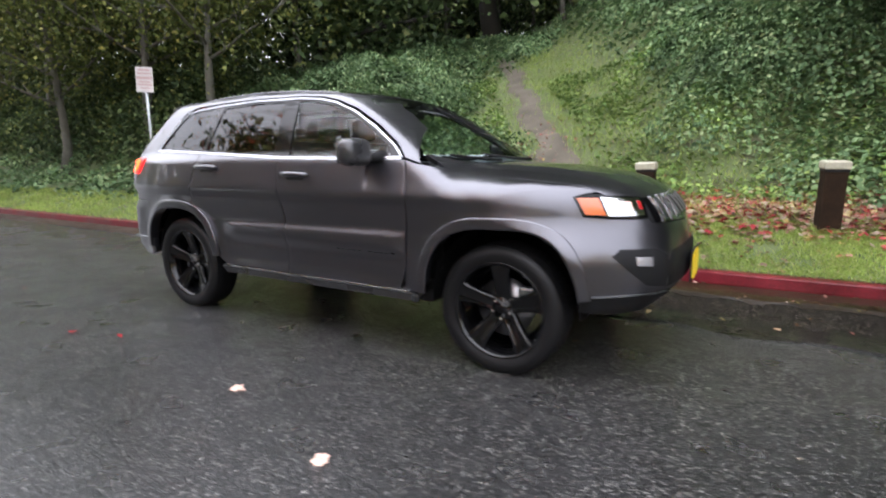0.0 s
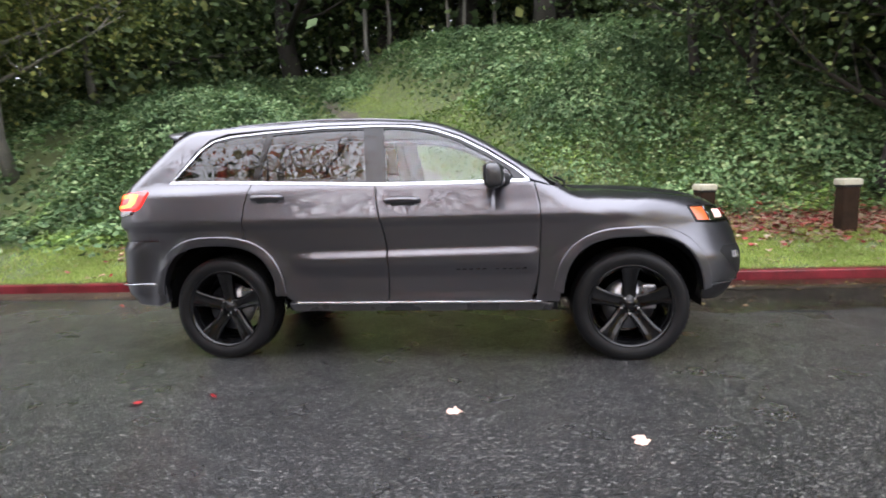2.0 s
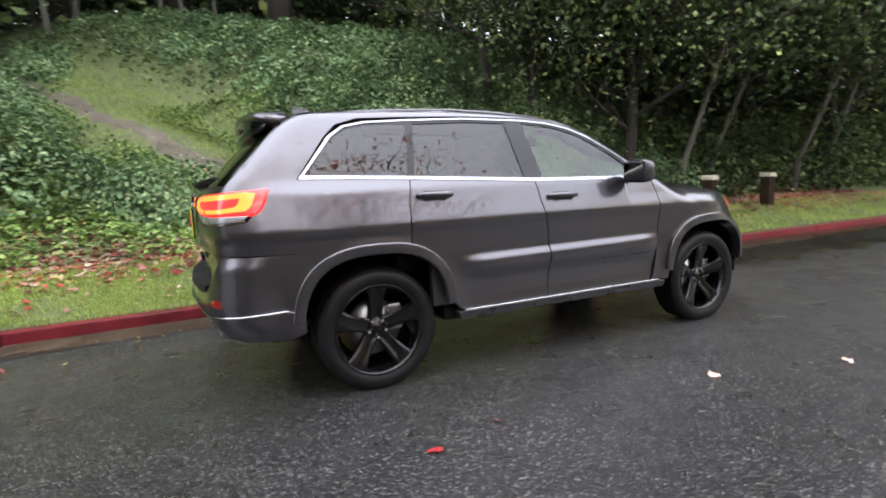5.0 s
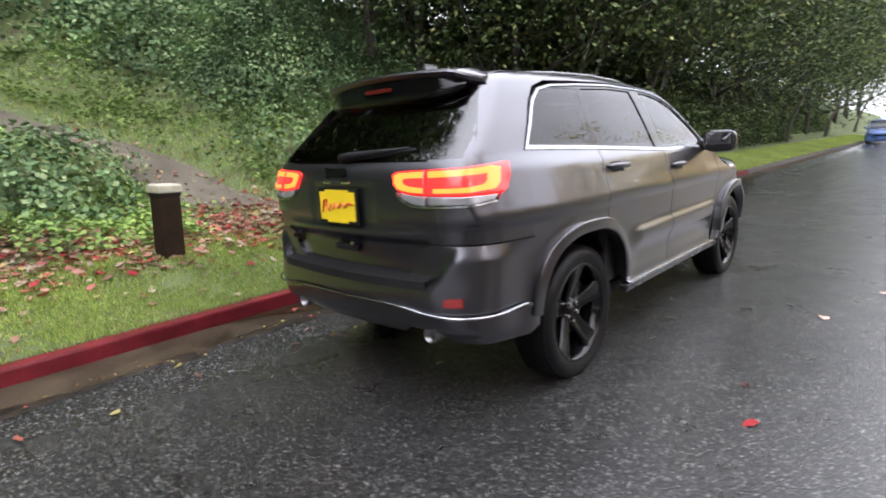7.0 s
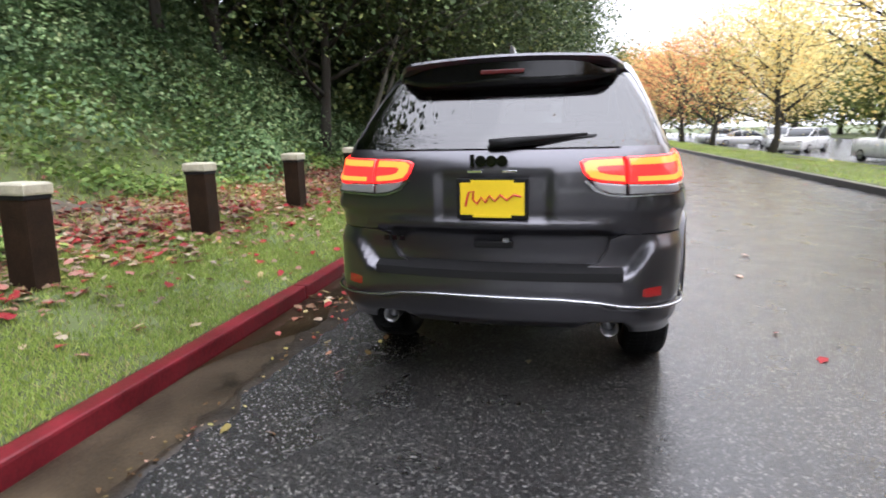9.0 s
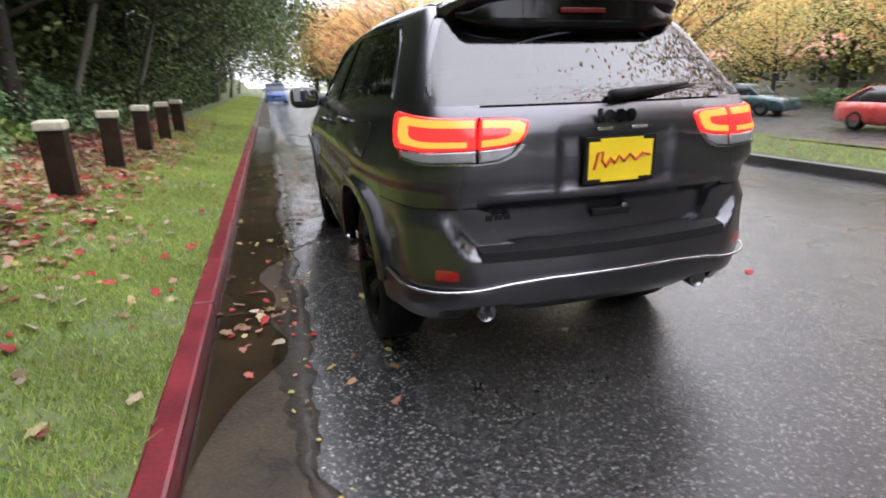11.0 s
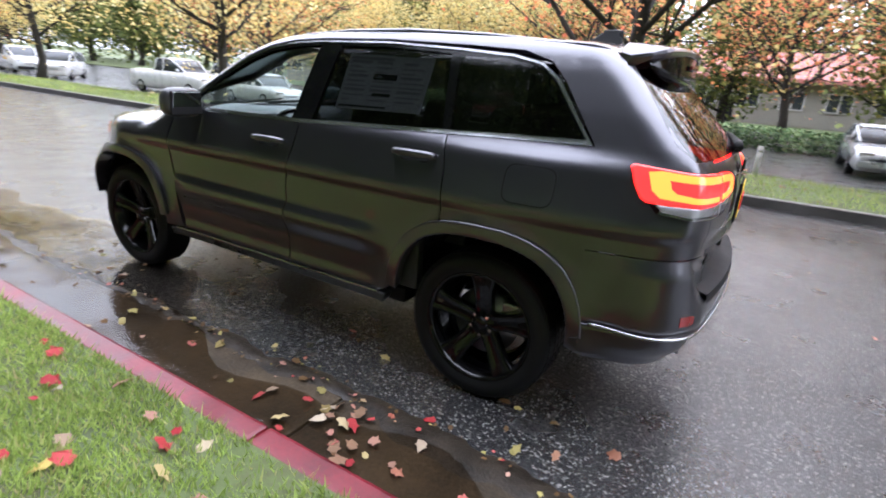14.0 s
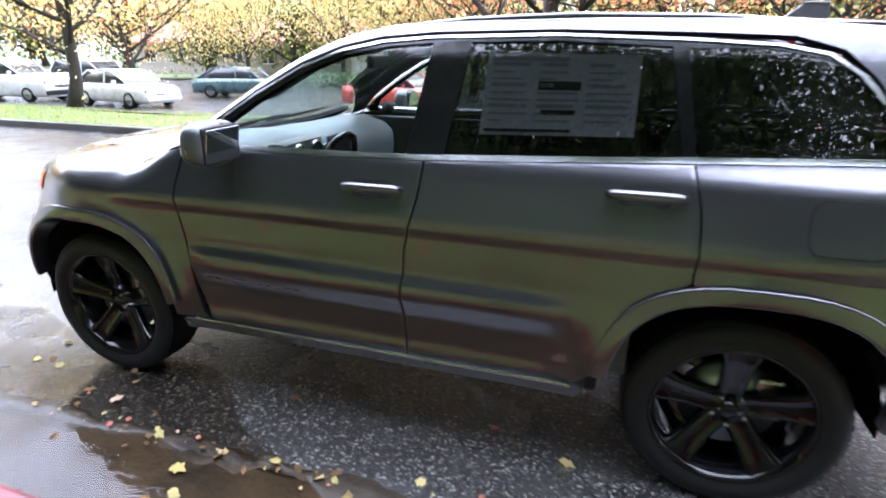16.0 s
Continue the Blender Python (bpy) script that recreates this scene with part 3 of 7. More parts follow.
# rain water standing along the gutter, widest ahead of the car
px_ = np.linspace(-2.6, 16.0, 140)
pv, pf = [], []
for x in px_:
    wide = 0.34 + 0.85 * float(smooth(-0.2, 1.6, x)) * float(smooth(15.5, 6.0, x)) + 0.06 * math.sin(2.9 * x) + 0.05 * math.sin(7.3 * x + 1)
    wide *= float(smooth(-2.6, -1.4, x)) * float(smooth(16.0, 14.0, x)) + 0.02
    for k in range(7):
        y = 1.796 - wide * k / 6
        pv.append((x, y, 0.011 + float(lift(x)) * float(smooth(0.95, 1.34, y))))
pf = [(i * 7 + k, i * 7 + k + 1, (i + 1) * 7 + k + 1, (i + 1) * 7 + k) for i in range(len(px_) - 1) for k in range(6)]
puddle = tagged(mesh_obj("puddle", pv, pf, MAT["water"], True), "shallow rain puddle standing along the gutter", "water", kind="structure")
puddle.visible_shadow = False

# dark mud washed over the seam between asphalt and gutter, with a ragged edge
mud_x = np.linspace(-9.0, 7.0, 420)
r5 = np.random.default_rng(31)
wob = [np.convolve(r5.normal(size=460), np.ones(w) / w ** 0.5, mode='valid')[:420] for w in (3, 7, 3, 9)]
mv = []
for i, x in enumerate(mud_x):
    out = 1.33 - 0.05 - 0.012 * wob[0][i] - 0.02 * wob[1][i]
    inn = 1.36 + 0.05 + 0.014 * wob[2][i] + 0.028 * wob[3][i]
    inn = max(inn, out + 0.02)
    for k in range(5):
        y = out + (inn - out) * k / 4
        mv.append((x, y, 0.002 + 0.010 * (1 - abs(k - 2) / 2) ** 0.5 + float(lift(x)) * float(smooth(0.95, 1.34, y))))
mf = [(i * 5 + k, (i + 1) * 5 + k, (i + 1) * 5 + k + 1, i * 5 + k + 1) for i in range(len(mud_x) - 1) for k in range(4)]
tagged(mesh_obj("mud", mv, mf, MAT["mud"], True), "dark wet mud along the edge of the gutter", "mud", kind="stuff")

sheet("verge_and_bank", axis_steps(-60, 150, -12, 14, 0.25, 8), axis_steps(KERB_Y + 0.12, 80, KERB_Y + 0.13, 16, 0.25, 6), land, MAT["soil"], "mossy grass verge rising to a wooded bank", "bank")


def far_fall(y):
    """The ground across the road falls to the level of the parking lot."""
    return -0.55 * smooth(-8.6, -13.4, y)


def far_z(x, y):
    return 0.045 + 0.03 * np.sin(0.7 * x) * np.sin(0.9 * y) + far_fall(y)


sheet("far_verge", axis_steps(-70, 160, -10, 30, 1.0, 10), np.linspace(-9.0, FAR_Y - 0.16, 6), far_z, MAT["soil"], "grass strip between far kerb and footpath", "grass")
sheet("footpath", axis_steps(-70, 160, -10, 30, 2.0, 10), np.linspace(-10.3, -9.0, 4), lambda x, y: 0.06 + far_fall(y) + 0 * x, MAT["concrete"], "wet concrete footpath across the road", "footpath")
sheet("tree_strip", axis_steps(-70, 160, -10, 30, 1.0, 10), np.linspace(-13.4, -10.3, 8), far_z, MAT["soil"], "grass strip with the street trees", "grass")
sheet("parking_lot", axis_steps(-90, 200, -10, 30, 4.0, 20), np.linspace(-34.0, -13.4, 6), lambda x, y: 0.02 + far_fall(y) + 0 * x, MAT["asphalt"], "wet asphalt parking lot", "parking lot")
sheet("lawn", axis_steps(-120, 300, -10, 60, 6.0, 20), np.linspace(-120.0, -34.0, 6), lambda x, y: 0.10 + far_fall(y) + 0 * x, MAT["soil"], "lawn behind the parking lot", "lawn")

# the gravel track up the bank, just proud of the soil
ty = np.linspace(4.6, 26, 90)
tw = np.linspace(-1, 1, 9)
tv = []
for y in ty:
    half = (0.40 + 0.26 * float(smooth(8.5, 4.6, y))) * (1 + 0.22 * math.sin(y * 2.3) + 0.15 * math.sin(y * 6.1))
    for w in tw:
        x = float(path_x(y)) + w * half + 0.12 * math.sin(1.9 * y)
        tv.append((x, y, float(land(x, y)) + 0.03 - 0.06 * w ** 4))
tf = [(i * 9 + j, i * 9 + j + 1, (i + 1) * 9 + j + 1, (i + 1) * 9 + j) for i in range(len(ty) - 1) for j in range(8)]
tagged(mesh_obj("track", tv, tf, MAT["path"], True), "worn gravel track climbing the bank", "track", kind="structure")

# ---- grass, brambles and fallen leaves ----
rng = np.random.default_rng(7)


def grass(name, n, xr, yr, fz, height, label, keep=None):
    x, y = rng.uniform(*xr, n), rng.uniform(*yr, n)
    if keep is not None:
        k = rng.uniform(size=n) < keep(x, y)
        x, y = x[k], y[k]
    n = len(x)
    z = fz(x, y)
    h = height * rng.uniform(0.5, 1.3, n)
    a = rng.uniform(0, 2 * math.pi, n)
    w = 0.0045 * rng.uniform(0.7, 1.6, n) * (1 + 4 * height)
    lean = rng.normal(0, 0.6, (n, 2)) * h[:, None]
    b0 = np.stack([x - w * np.cos(a), y - w * np.sin(a), z - 0.01], 1)
    b1 = np.stack([x + w * np.cos(a), y + w * np.sin(a), z - 0.01], 1)
    tp = np.stack([x + lean[:, 0], y + lean[:, 1], z + h], 1)
    v = np.stack([b0, b1, tp], 1).reshape(-1, 3)
    return tagged(mesh_obj(name, v, np.arange(3 * n).reshape(n, 3), MAT["grass"]), label, "grass", kind="stuff")


clump = lambda x, y: np.clip(0.65 + 0.75 * ripple(2.2 * x, 2.4 * y) + 0.3 * ripple(6.1 * x, 5.3 * y), 0.08, 1)
grass("grass", 230000, (-6.5, 6.5), (KERB_Y + 0.125, 3.7), land, 0.036, "short wet bright green grass on the verge", clump)
grass("grass", 60000, (-30, -6.5), (KERB_Y + 0.125, 3.6), land, 0.08, "wet green grass along the kerb", clump)
grass("grass", 90000, (6.5, 60), (KERB_Y + 0.125, 3.6), land, 0.09, "bright green grass strip along the kerb", clump)
grass("grass", 150000, (-13, 7), (3.6, 24), land, 0.10, "thin grass and moss beside the track",
      lambda x, y: np.clip(1.15 - np.abs(x - path_x(y) - 1.3) / 2.8, 0, 1) * (0.12 + 0.88 * smooth(0.15, 0.6, np.abs(x - path_x(y)))))
grass("grass", 60000, (-25, 80), (-9.0, FAR_Y - 0.17), far_z, 0.08, "wet grass beside the far kerb")
grass("grass", 40000, (-25, 80), (-13.4, -10.3), far_z, 0.08, "grass under the street trees")


def bramble_depth(x, y):
    """How deep the brambles lie over the bank."""
    d = x - path_x(y)
    right = smooth(2.6, 4.4, d) * smooth(4.7, 6.2, y)
    left = smooth(-1.3, -2.6, d) * smooth(4.4 + 0.0 * x, 6.0, y) * (0.6 + 0.4 * smooth(-3, -7, x))
    low = smooth(-5.0, -6.4, x) * smooth(2.7, 3.6, y)
    return np.clip(np.maximum(np.maximum(right, left), 0.7 * low), 0, 1)


def brambles(name, n, xr, yr, size, label, hmax=0.75):
    x, y = rng.uniform(*xr, n), rng.uniform(*yr, n)
    d = bramble_depth(x, y)
    k = rng.uniform(size=n) < d
    x, y, d = x[k], y[k], d[k]
    hump = 0.5 + 0.75 * ripple(1.1 * x + 2, 1.0 * y) + 0.5 * ripple(2.7 * x, 2.4 * y + 1)
    z = land(x, y) + d * np.clip(hump, 0.06, 1.5) * hmax * rng.uniform(0.35, 1.0, len(x)) ** 0.4
    v, f = leaves(rng, np.stack([x, y, z], 1), size, 0.9, 1.25)
    return tagged(mesh_obj(name, v, f, MAT["ivy"]), label, "brambles", kind="stuff")


brambles("brambles", 90000, (-9, 8), (4.3, 10.5), 0.09, "dense wet green brambles and ivy over the bank", 0.62)
brambles("brambles", 80000, (-18, 14), (10.0, 25), 0.14, "dense green brambles higher on the bank", 0.75)
brambles("brambles", 26000, (-22, -5), (2.6, 10), 0.13, "low brambles beside the sign")
brambles("brambles", 26000, (8, 40), (5.2, 9), 0.2, "dark brambles along the road edge", 1.0)


def mounds(name, count, xr, yr, rr, per, size, label):
    """Rounded bramble mounds: leaves on the upper shell of each, facing outward."""
    cx, cy = rng.uniform(*xr, count), rng.uniform(*yr, count)
    k = rng.uniform(size=count) < bramble_depth(cx, cy) ** 2
    vs, fs, o = [], [], 0
    for x, y in zip(cx[k], cy[k]):
        r = rng.uniform(*rr)
        n = int(per * r * r)
        d = rng.normal(size=(n, 3))
        d /= np.linalg.norm(d, axis=1)[:, None]
        d[:, 2] = np.abs(d[:, 2])
        lump = 1 + 0.18 * np.sin(5 * d[:, 0] + x) * np.sin(4 * d[:, 1] + y) + 0.1 * rng.normal(size=n)
        p = d * (r * lump)[:, None] * np.array([1.0, 1.0, 0.8])
        p[:, 0] += x
        p[:, 1] += y
        p[:, 2] += land(p[:, 0], p[:, 1]) * 0.6 + float(land(x, y)) * 0.4 - 0.05
        nrm = d + rng.normal(size=(n, 3)) * 0.45 + np.array([0, 0, 0.35])
        nrm /= np.linalg.norm(nrm, axis=1)[:, None]
        t = rng.normal(size=(n, 3))
        t -= nrm * np.sum(t * nrm, axis=1)[:, None]
        t /= np.linalg.norm(t, axis=1)[:, None] + 1e-9
        q = np.cross(nrm, t)
        L = (size * rng.uniform(0.6, 1.3, n))[:, None]
        v = np.stack([p - t * L * 0.5, p - q * L * 0.36 - t * L * 0.05, p + t * L * 0.5 - nrm * L * 0.12, p + q * L * 0.36 - t * L * 0.05], 1).reshape(-1, 3)
        vs.append(v)
        fs.append(np.arange(4 * n).reshape(n, 4) + o)
        o += 4 * n
    return tagged(mesh_obj(name, np.concatenate(vs), np.concatenate(fs), MAT["ivy"]), label, "brambles", kind="stuff")


mounds("brambles", 150, (-9, 9), (5.0, 11), (0.45, 1.15), 1150, 0.085, "rounded bramble mounds on the bank")
mounds("brambles", 190, (-16, 14), (11, 24), (0.45, 0.95), 900, 0.13, "rounded bramble mounds below the wood")


def low_ivy(name, n, xr, yr, size, keep, label):
    x, y = rng.uniform(*xr, n), rng.uniform(*yr, n)
    k = rng.uniform(size=n) < keep(x, y)
    x, y = x[k], y[k]
    z = land(x, y) + 0.04 + 0.22 * rng.uniform(size=len(x)) * np.clip(0.6 + 0.6 * ripple(2 * x, 2 * y), 0.1, 1.2)
    v, f = leaves(rng, np.stack([x, y, z], 1), size, 1.2, 1.2)
    return tagged(mesh_obj(name, v, f, MAT["low_ivy"]), label, "ground ivy", kind="stuff")


gap_in = lambda x, y: np.clip(0.5 + 0.9 * ripple(1.1 * x + 1, 1.3 * y), 0.05, 1) * (np.abs(x - path_x(y)) > 0.8)
low_ivy("ground_ivy", 60000, (-8, 9), (4.8, 13), 0.085, gap_in, "bright low ivy creeping over the bank")
low_ivy("ground_ivy", 16000, (-9, -1.5), (3.6, 6.5), 0.08, gap_in, "bright low ivy behind the verge")


def litter(name, n, xr, yr, fz, size, label, keep, lift=0.03, key="litter"):
    x, y = rng.uniform(*xr, n), rng.uniform(*yr, n)
    k = rng.uniform(size=n) < keep(x, y)
    x, y = x[k], y[k]
    v, f = ovate(rng, np.stack([x, y, fz(x, y) + 0.010 + lift * rng.uniform(size=len(x))], 1), size)
    return tagged(mesh_obj(name, v, f, MAT[key]), label, "fallen leaves", kind="stuff")


litter("fallen_leaves", 34000, (-7, 14), (2.7, 5.9), land, 0.09, "red, pink and brown fallen leaves below the bank",
       lambda x, y: np.clip(1.2 - np.abs(y - 4.1) / 1.25, 0, 1) * smooth(-6.5, -4.0, x) * (0.6 + 0.4 * smooth(-2, 0.5, x)))
litter("fallen_leaves", 900, (-6, 7), (KERB_Y + 0.2, 3.4), land, 0.075, "scattered red and brown leaves on the grass", lambda x, y: 0.35 + 0.6 * smooth(2.2, 3.4, y))
litter("fallen_leaves", 150, (-4.5, 5), (0.75, KERB_Y), lambda x, y: 0.004 + lift(x) * smooth(0.95, 1.34, y), 0.055, "small wet leaves lying in the gutter", lambda x, y: 0.25 + 0.7 * smooth(-2.5, -0.5, x), 0.004, "gutter_leaf")
litter("fallen_leaves", 3000, (-7, 7), (1.0, 1.6), lambda x, y: 0.010 + lift(x) * smooth(0.95, 1.34, y), 0.026, "brown crumbs of leaf washed up where the asphalt meets the gutter",
       lambda x, y: np.exp(-((y - 1.33 - 0.05 * ripple(5 * x, 2.0 + 0 * y)) / 0.07) ** 2) * np.clip(0.55 + 0.9 * ripple(2.3 * x, 3.0 + 0 * y), 0.1, 1), 0.006, "gutter_leaf")
litter("fallen_leaves", 90, (-10, 14), (-7.5, 0.6), road_z, 0.05, "few wet leaves on the asphalt", lambda x, y: 0.5 + 0 * x, 0.004)
litter("fallen_leaves", 500, (-10, 40), (FAR_Y - 2.4, FAR_Y - 0.17), far_z, 0.09, "red leaves by the far kerb", lambda x, y: 0.4 + 0 * x)


litter("fallen_leaves", 2600, (-5.5, 3), (4.4, 10), land, 0.08, "pink and brown leaves strewn over the track", lambda x, y: np.clip(1.2 - np.abs(x - path_x(y)) / 1.6, 0, 1) * smooth(10, 5, y), 0.05)
litter("fallen_leaves", 45, (-1.7, -0.7), (1.4, 1.78), lambda x, y: 0.006 + lift(x) * smooth(0.95, 1.34, y), 0.07, "small heap of wet leaves in the gutter", lambda x, y: np.exp(-((x + 1.2) / 0.3) ** 2), 0.02)
# single leaves that lie clear of the rest
for lx, ly, key, words in ((1.24, -2.13, "pale_leaf", "pale pink fallen leaf on the wet asphalt"), (0.35, -1.84, "pale_leaf", "pale fallen leaf on the wet asphalt"), (-1.53, -1.80, "crimson_leaf", "red fallen leaf on the wet asphalt"),
                           (-0.9, 0.88, "yellow_leaf", "yellow fallen leaf beside the gutter"), (-1.43, 1.25, "crimson_leaf", "red fallen leaf beside the gutter"), (-0.36, 1.2, "yellow_leaf", "yellow fallen leaf beside the gutter")):
    v, f = ovate(rng, np.array([[0.0, 0.0, 0.008]]), 0.085, 4.0)
    lf = tagged(mesh_obj("fallen_leaf", v, f, MAT[key]), words, "leaf", "single fallen leaves")
    lf.location = (lx, ly, float(road_z(lx, ly)))


# ---- trees ----
def tree_parts(seed, height, spread, trunk_r, first, limbs, n_leaf, leaf_size, leaf_key, bark_key, droop=0.0, clump_r=0.55, lean=0.0, twigs=4):
    r = np.random.default_rng(seed)
    pieces = []
    pts = [Vector((0, 0, -0.3))]
    k = 9
    for i in range(1, k + 1):
        t = i / k
        pts.append(Vector((lean * height * t + 0.05 * spread * math.sin(3 * t + seed), 0.05 * spread * math.sin(4.1 * t + 2 * seed), height * 0.82 * t)))
    rad = [trunk_r * (1.35 if i == 0 else (1 - 0.88 * i / k)) for i in range(k + 1)]
    pieces.append(tube(pts, rad, 9))
    tips, groups = [], []
    for b in range(limbs):
        t = first + (0.97 - first) * (b + r.uniform(0, 0.8)) / limbs
        q = t * k
        i = min(int(q), k - 1)
        p = pts[i].lerp(pts[i + 1], q - i)
        a = b * 2.399 + r.uniform(-0.4, 0.4)
        ln = spread * (1.0 - 0.55 * (t - first) / (1 - first)) * r.uniform(0.75, 1.15)
        up = r.uniform(0.25, 0.75) + 0.7 * (t - first) - droop
        d = Vector((math.cos(a), math.sin(a), up)).normalized()
        bp = [p]
        for s in range(1, 6):
            d = (d + Vector((r.normal(0, 0.14), r.normal(0, 0.14), 0.05 - droop * 0.12))).normalized()
            bp.append(bp[-1] + d * ln / 5)
        r0 = max(0.012, trunk_r * (1 - 0.85 * t) * 0.5)
        mine = [tube(bp, [r0 * (1 - 0.17 * s) for s in range(6)], 6)]
        for s in range(2, 6):
            tips.append(bp[s])
        for w in range(twigs):
            s = 1 + w % 4
            d2 = (d + Vector((r.normal(0, 0.7), r.normal(0, 0.7), r.normal(0.1, 0.4)))).normalized()
            tp = [bp[s], bp[s] + d2 * ln * 0.18, bp[s] + (d2 + Vector((0, 0, 0.1 - droop * 0.3))) * ln * 0.36]
            mine.append(tube(tp, [r0 * 0.4, r0 * 0.25, r0 * 0.1], 5, False))
            tips += tp[1:]
        pieces.append(join(mine))
    tp = np.array([tuple(p) for p in tips])
    c = tp[r.integers(0, len(tp), n_leaf)]
    off = r.normal(size=(n_leaf, 3)) * np.array([clump_r, clump_r, clump_r * 0.7]) * spread / 3.0
    lv, lf = leaves(r, c + off, leaf_size, 0.35, 1.35)
    return pieces, lv, lf


def tree(name, label, at, seed, group="", leaf_key="dark_leaf", bark_key="bark", **kw):
    pieces, lv, lf = tree_parts(seed, leaf_key=leaf_key, bark_key=bark_key, **kw)
    t = empty(name, label, "tree", at, group)
    v, f = pieces[0]
    raw_part("trunk", v, f, MAT[bark_key], t, smooth=True)
    for v, f in pieces[1:]:
        raw_part("limb", v, f, MAT[bark_key], t, smooth=True)
    raw_part("crown", lv, lf, MAT[leaf_key], t)
    return t


def spread_copies(t, places):
    for i, (x, y, z, s, a) in enumerate(places):
        c = copy_thing(t, pose(x, y, z + (float(far_fall(y)) if y < -8.6 else 0.0), 0, 0, a))
        c.scale = (s, s, s)


def at_land(x, y):
    return (x, y, float(land(x, y)))


# street trees across the road
red_tree = tree("maple_tree", "spreading maple with thin orange and green autumn leaves", (1.2, -12.3, 0.08), 3, "street trees", "orange_leaf",
                height=12.5, spread=8.2, trunk_r=0.25, first=0.17, limbs=26, n_leaf=14000, leaf_size=0.14, clump_r=0.5, twigs=10)
yel_tree = tree("maple_tree", "maple with bright yellow autumn leaves", (17.2, -11.6, 0.08), 11, "street trees", "yellow_leaf",
                height=10.5, spread=5.6, trunk_r=0.22, first=0.2, limbs=20, n_leaf=11000, leaf_size=0.17, clump_r=0.62, twigs=9)
spread_copies(yel_tree, [(23, -29, 0.1, 0.75, 20), (33, -12.0, 0.08, 1.05, 80), (27, -24, 0.1, 0.8, 200), (12, -31, 0.1, 0.9, 30), (56, -20, 0.1, 1.0, 140), (18, -33, 0.1, 0.9, 300)])
spread_copies(red_tree, [(7, -28, 0.1, 0.8, 15), (-3, -28, 0.1, 0.85, 260), (48, -11.8, 0.08, 0.95, 120), (61, -11.5, 0.08, 1.0, 10), (75, -11, 0.08, 1.0, 250), (92, -10.6, 0.08, 1.1, 70), (-7.5, -12.4, 0.08, 1.3, 200), (-19, -12.0, 0.08, 1.0, 160), (24, -21, 0.1, 0.8, 300), (42, -31, 0.1, 1.0, 330), (-9, -25, 0.1, 0.9, 45)])
grn_tree = tree("park_tree", "green broadleaf tree behind the parking lot", (25, -38, 0.1), 21, "park trees", "olive_leaf",
                height=13, spread=5.2, trunk_r=0.35, first=0.1, limbs=18, n_leaf=4200, leaf_size=0.55, clump_r=0.95)
spread_copies(grn_tree, [(-16, -17, 0.1, 1.5, 140), (-26, -17, 0.1, 1.5, 250), (130, -10, 0.1, 1.5, 15), (145, -20, 0.1, 1.6, 115), (120, -28, 0.1, 1.4, 100), (100, -36, 0.1, 1.3, 55), (-34, -20, 0.1, 1.1, 200), (-46, -12, 0.1, 1.2, 20), (-60, -5, 0.1, 1.3, 120), (-75, 2, 0.1, 1.4, 220), (170, -2, 0.1, 1.6, 70), (106, -45, 0.1, 1.2, 35), (112, -20, 0.1, 1.1, 95), (126, -44, 0.1, 1.3, 10), (138, -14, 0.1, 1.3, 190), (152, -34, 0.1, 1.5, 260), (88, -43, 0.1, 1.1, 150), (74, -42, 0.1, 1.0, 300)])
r4 = np.random.default_rng(12)
back = [(0, -33, 0.1, 0.62, 40), (8.5, -34, 0.1, 0.7, 130), (-8, -34, 0.1, 0.66, 220), (15, -36, 0.1, 0.7, 310), (-17, -34, 0.1, 0.75, 80), (32, -36, 0.1, 0.6, 10)]
for i in range(26):
    x = -60 + 176 * i / 25 + r4.uniform(-2, 2)
    back.append((x, -54 - 8 * r4.uniform(), 0.1, r4.uniform(1.0, 1.5), r4.uniform(0, 360)))
spread_copies(grn_tree, back)

# woods on the bank
alder = tree("alder_tree", "slender alder with olive and yellowing leaves beside the sign", at_land(-10.4, 6.2), 5, "roadside trees", "olive_leaf", "pale_bark",
             height=9.5, spread=3.4, trunk_r=0.13, first=0.24, limbs=22, n_leaf=15000, leaf_size=0.12, clump_r=0.75, twigs=6)
spread_copies(alder, [(*at_land(-13.5, 6.0), 1.15, 100), (*at_land(-16.5, 4.8), 1.1, 220), (*at_land(-12.5, 11.5), 1.1, 310), (*at_land(-20, 6.5), 1.3, 50), (*at_land(-16, 11), 1.3, 160), (*at_land(-26, 5), 1.3, 90)])
dark = tree("forest_tree", "dark green broadleaf tree over the bank", at_land(8.6, 6.4), 8, "forest trees", "dark_leaf",
            height=10.5, spread=4.6, trunk_r=0.15, first=0.13, limbs=24, n_leaf=16000, leaf_size=0.14, clump_r=0.7, twigs=6)
spread_copies(dark, [(*at_land(6.9, 5.5), 0.9, 40), (*at_land(4.7, 7.8), 0.75, 250), (*at_land(10.2, 7.6), 1.1, 110), (*at_land(11.5, 5.6), 1.0, 75), (*at_land(5.6, 6.9), 0.85, 160), (*at_land(14.5, 5.4), 1.2, 300), (*at_land(9.0, 11.5), 1.15, 200), (*at_land(18.5, 5.8), 1.05, 130),
                     (*at_land(21, 5.2), 1.1, 10), (*at_land(26, 5.2), 1.15, 280), (*at_land(32, 5.4), 1.15, 340), (*at_land(39, 5.5), 1.2, 60), (*at_land(15, 13), 1.3, 300)])
leaning = tree("leaning_tree", "dark leafy tree leaning out over the road", at_land(9.5, 5.3), 31, "roadside trees", "dark_leaf", "pale_bark",
               height=9.5, spread=4.6, trunk_r=0.075, first=0.3, limbs=22, n_leaf=20000, leaf_size=0.12, clump_r=0.5, twigs=6, droop=0.15, lean=0.22)
